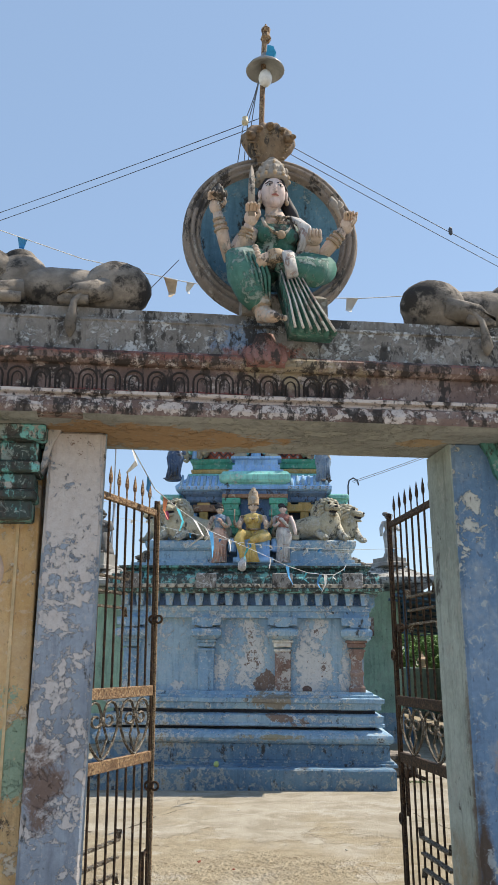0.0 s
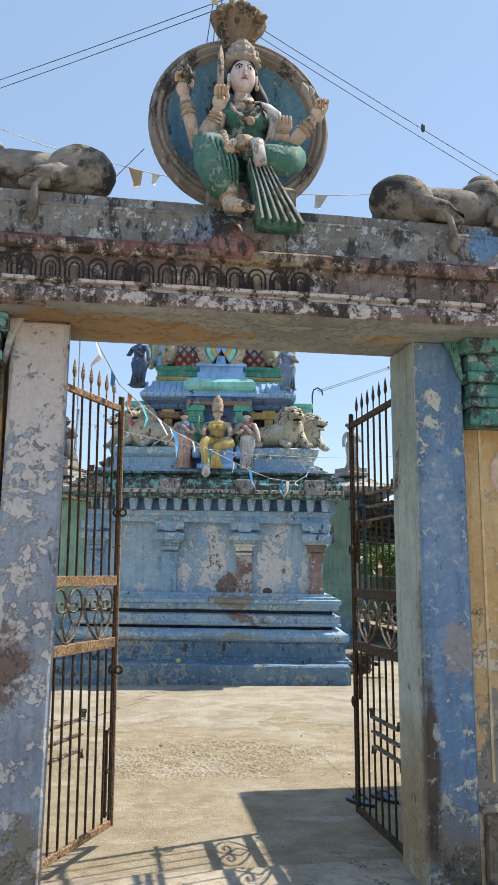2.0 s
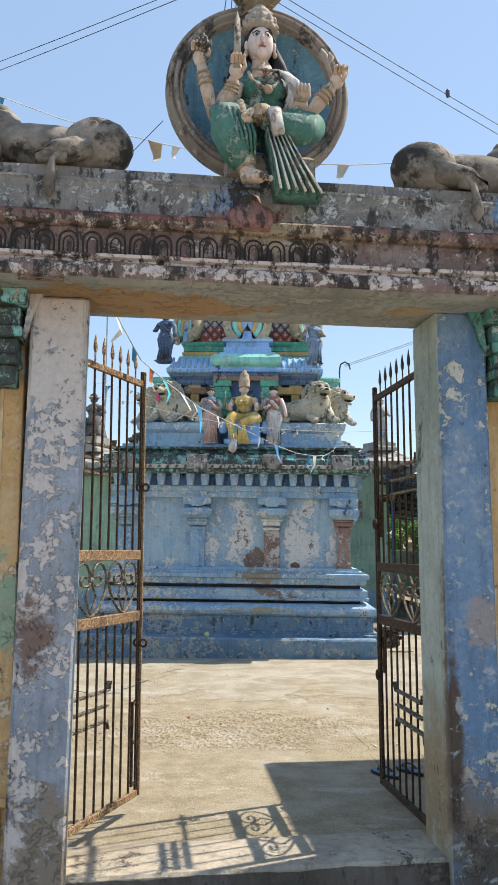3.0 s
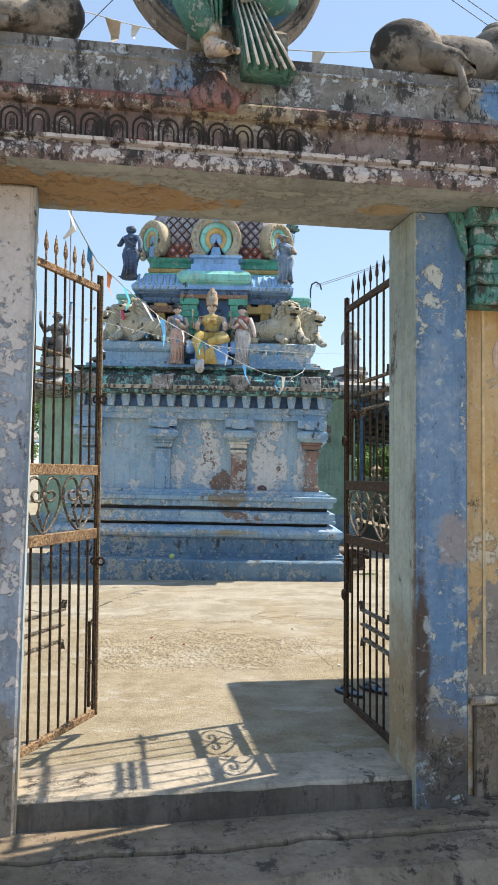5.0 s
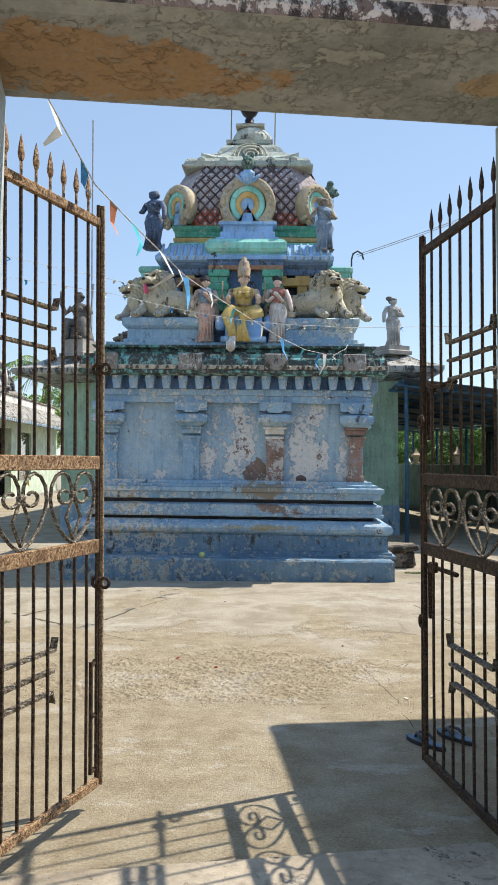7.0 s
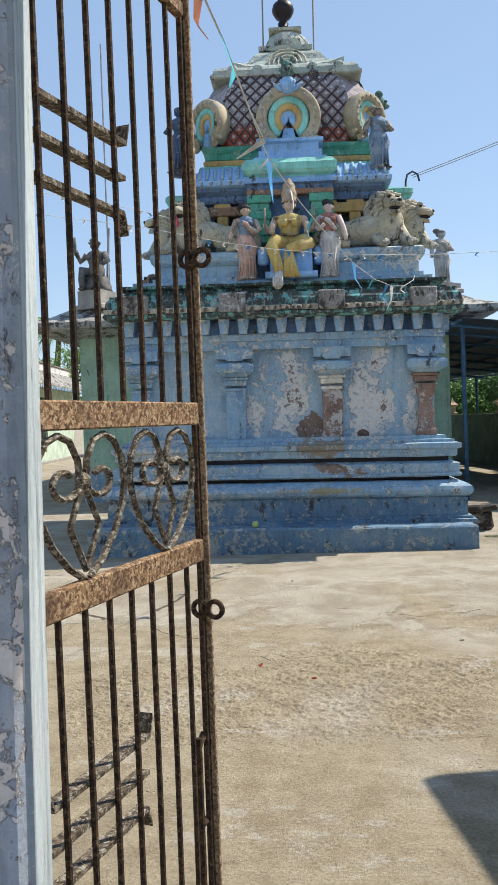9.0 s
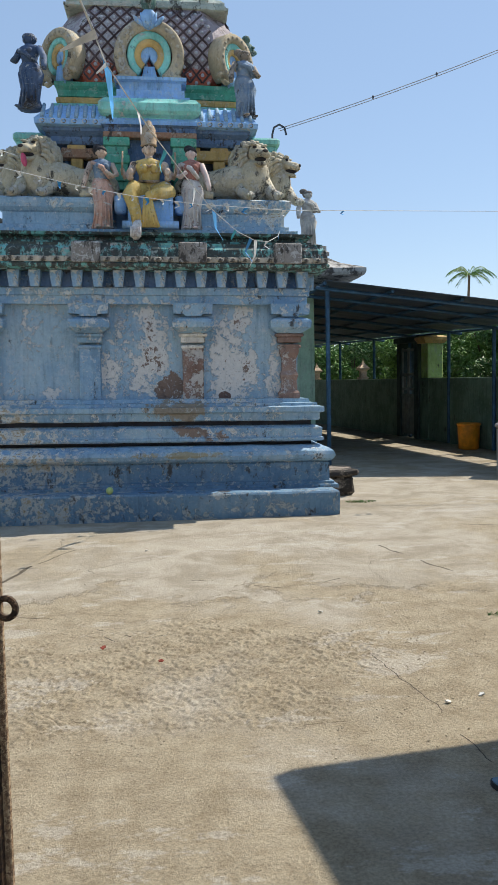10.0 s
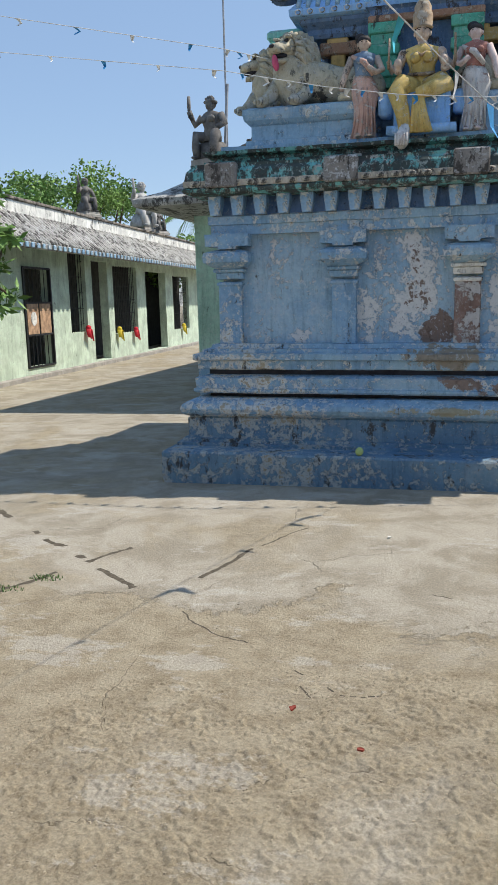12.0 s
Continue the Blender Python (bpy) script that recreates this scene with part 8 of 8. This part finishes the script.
def palm(x, y, h, seed, label):
    rng = random.Random(seed)
    t = holder("palm", label, "palm tree", pose(x, y, 0))
    bm = BM()
    tube(bm, [(0, 0, -0.1), (0.2, 0, h * 0.4), (0.5, 0.1, h * 0.8), (0.6, 0.1, h)], [0.22, 0.17, 0.14, 0.12], 9)
    part("trunk", bm, M_BARK, t)
    for i in range(15):
        a, up = i * 2.399, rng.uniform(0.1, 1.5)
        L = rng.uniform(2.2, 3.1)
        d = Vector((math.cos(a), math.sin(a), 0))
        bm = BM()
        spine = [Vector((0.6, 0.1, h)) + d * (L * f) + Vector((0, 0, L * (up * f - (0.55 + 0.5 * up) * f * f))) for f in [q / 8 for q in range(9)]]
        tube(bm, spine, [0.03 * (1 - q / 9) + 0.006 for q in range(9)], 5)
        for q in range(2, 9):
            for sgn in (-1, 1):
                for z in (0, 0.33, 0.67):
                    b = spine[q - 1].lerp(spine[q], z)
                    w = Vector((-d.y, d.x, 0)) * sgn * 0.26 + d * 0.25 + Vector((0, 0, -0.42))
                    n2 = d * 0.035
                    bm.faces.new([bm.verts.new(v) for v in (b - n2, b + n2, b + w)])
        part("frond", bm, M_LEAF["leaf_green"], t)


palm(33.0, 87.5, 12.0, 4, "coconut palm far beyond the compound wall")
palm(-10.4, 40.0, 5.6, 9, "dark palm standing behind the hall")
palm(41.5, 80.0, 9.5, 5, "coconut palm far beyond the compound wall")


def weeds(c, n, r, seed):
    rng = random.Random(seed)
    vs, fs = [], []
    for i in range(n):
        a, q = rng.random() * 6.28, r * rng.random() ** 0.6
        p = Vector((c[0] + q * math.cos(a), c[1] + 0.5 * q * math.sin(a), 0))
        t = Vector((rng.gauss(0, 0.6), rng.gauss(0, 0.6), 1)).normalized() * rng.uniform(0.008, 0.026)
        w = Vector((rng.gauss(0, 1), rng.gauss(0, 1), 0)).normalized() * 0.004
        k = len(vs)
        vs += [tuple(p - w), tuple(p + w), tuple(p + t)]
        fs.append((k, k + 1, k + 2))
    me = bpy.data.meshes.new("weeds")
    me.from_pydata(vs, [], fs)
    me.materials.append(M_LEAF["leaf_dark"])
    tagged(new("weeds", me), "low green weeds in a floor crack", "weeds", kind="stuff")


for i, (x, y, n, r) in enumerate(((3.08, 11.3, 260, 0.16), (3.24, 8.12, 45, 0.09), (3.23, 7.95, 80, 0.09), (-0.74, 8.27, 110, 0.1), (2.85, 7.36, 50, 0.06), (-0.86, 8.08, 60, 0.1))):
    weeds((x, y), n, r, 40 + i)


def ribbon(y, z, colour, label):
    p = SIDE @ Vector((0.05, y, z))
    bm = BM()
    for k in range(3):
        tube(bm, [(0, 0, 0), (0.05, 0.06 * (k - 1), -0.05), (0.08, 0.12 * (k - 1), -0.22 - 0.05 * k)], [0.06, 0.07, 0.03], 7, 0, 0.35)
    ell(bm, (0.02, 0, 0), (0.07, 0.07, 0.06), seg=8, rows=6)
    thing("cloth_bundle", bm, colour, label, "cloth", m=pose(*p), smooth=True)


M_REDC, M_YELC = plain("red_cloth", (0.62, 0.03, 0.05), 0.8), plain("yellow_cloth", (0.65, 0.5, 0.05), 0.8)
for y, z, c, l in ((10.3, 0.95, M_REDC, "red cloth bundle hanging at a window"), (12.4, 0.85, M_YELC, "yellow cloth bundle hanging at a window"), (13.7, 0.8, M_REDC, "red cloth bundle hanging at a window"), (18.6, 0.75, M_YELC, "yellow cloth bundle hanging at a window")):
    ribbon(y, z, c, l)


# thin pole on the hall roof
bm = BM()
tube(bm, [(-1.93, 16.3, 3.2), (-1.93, 16.3, 5.0), (-1.92, 16.3, 7.5)], 0.014, 7)
tube(bm, [(-1.99, 16.28, 3.2), (-1.90, 16.28, 4.5)], 0.022, 6)
thing("roof_pole", bm, M_CABLE, "thin grey pole standing on the hall roof", "pole")
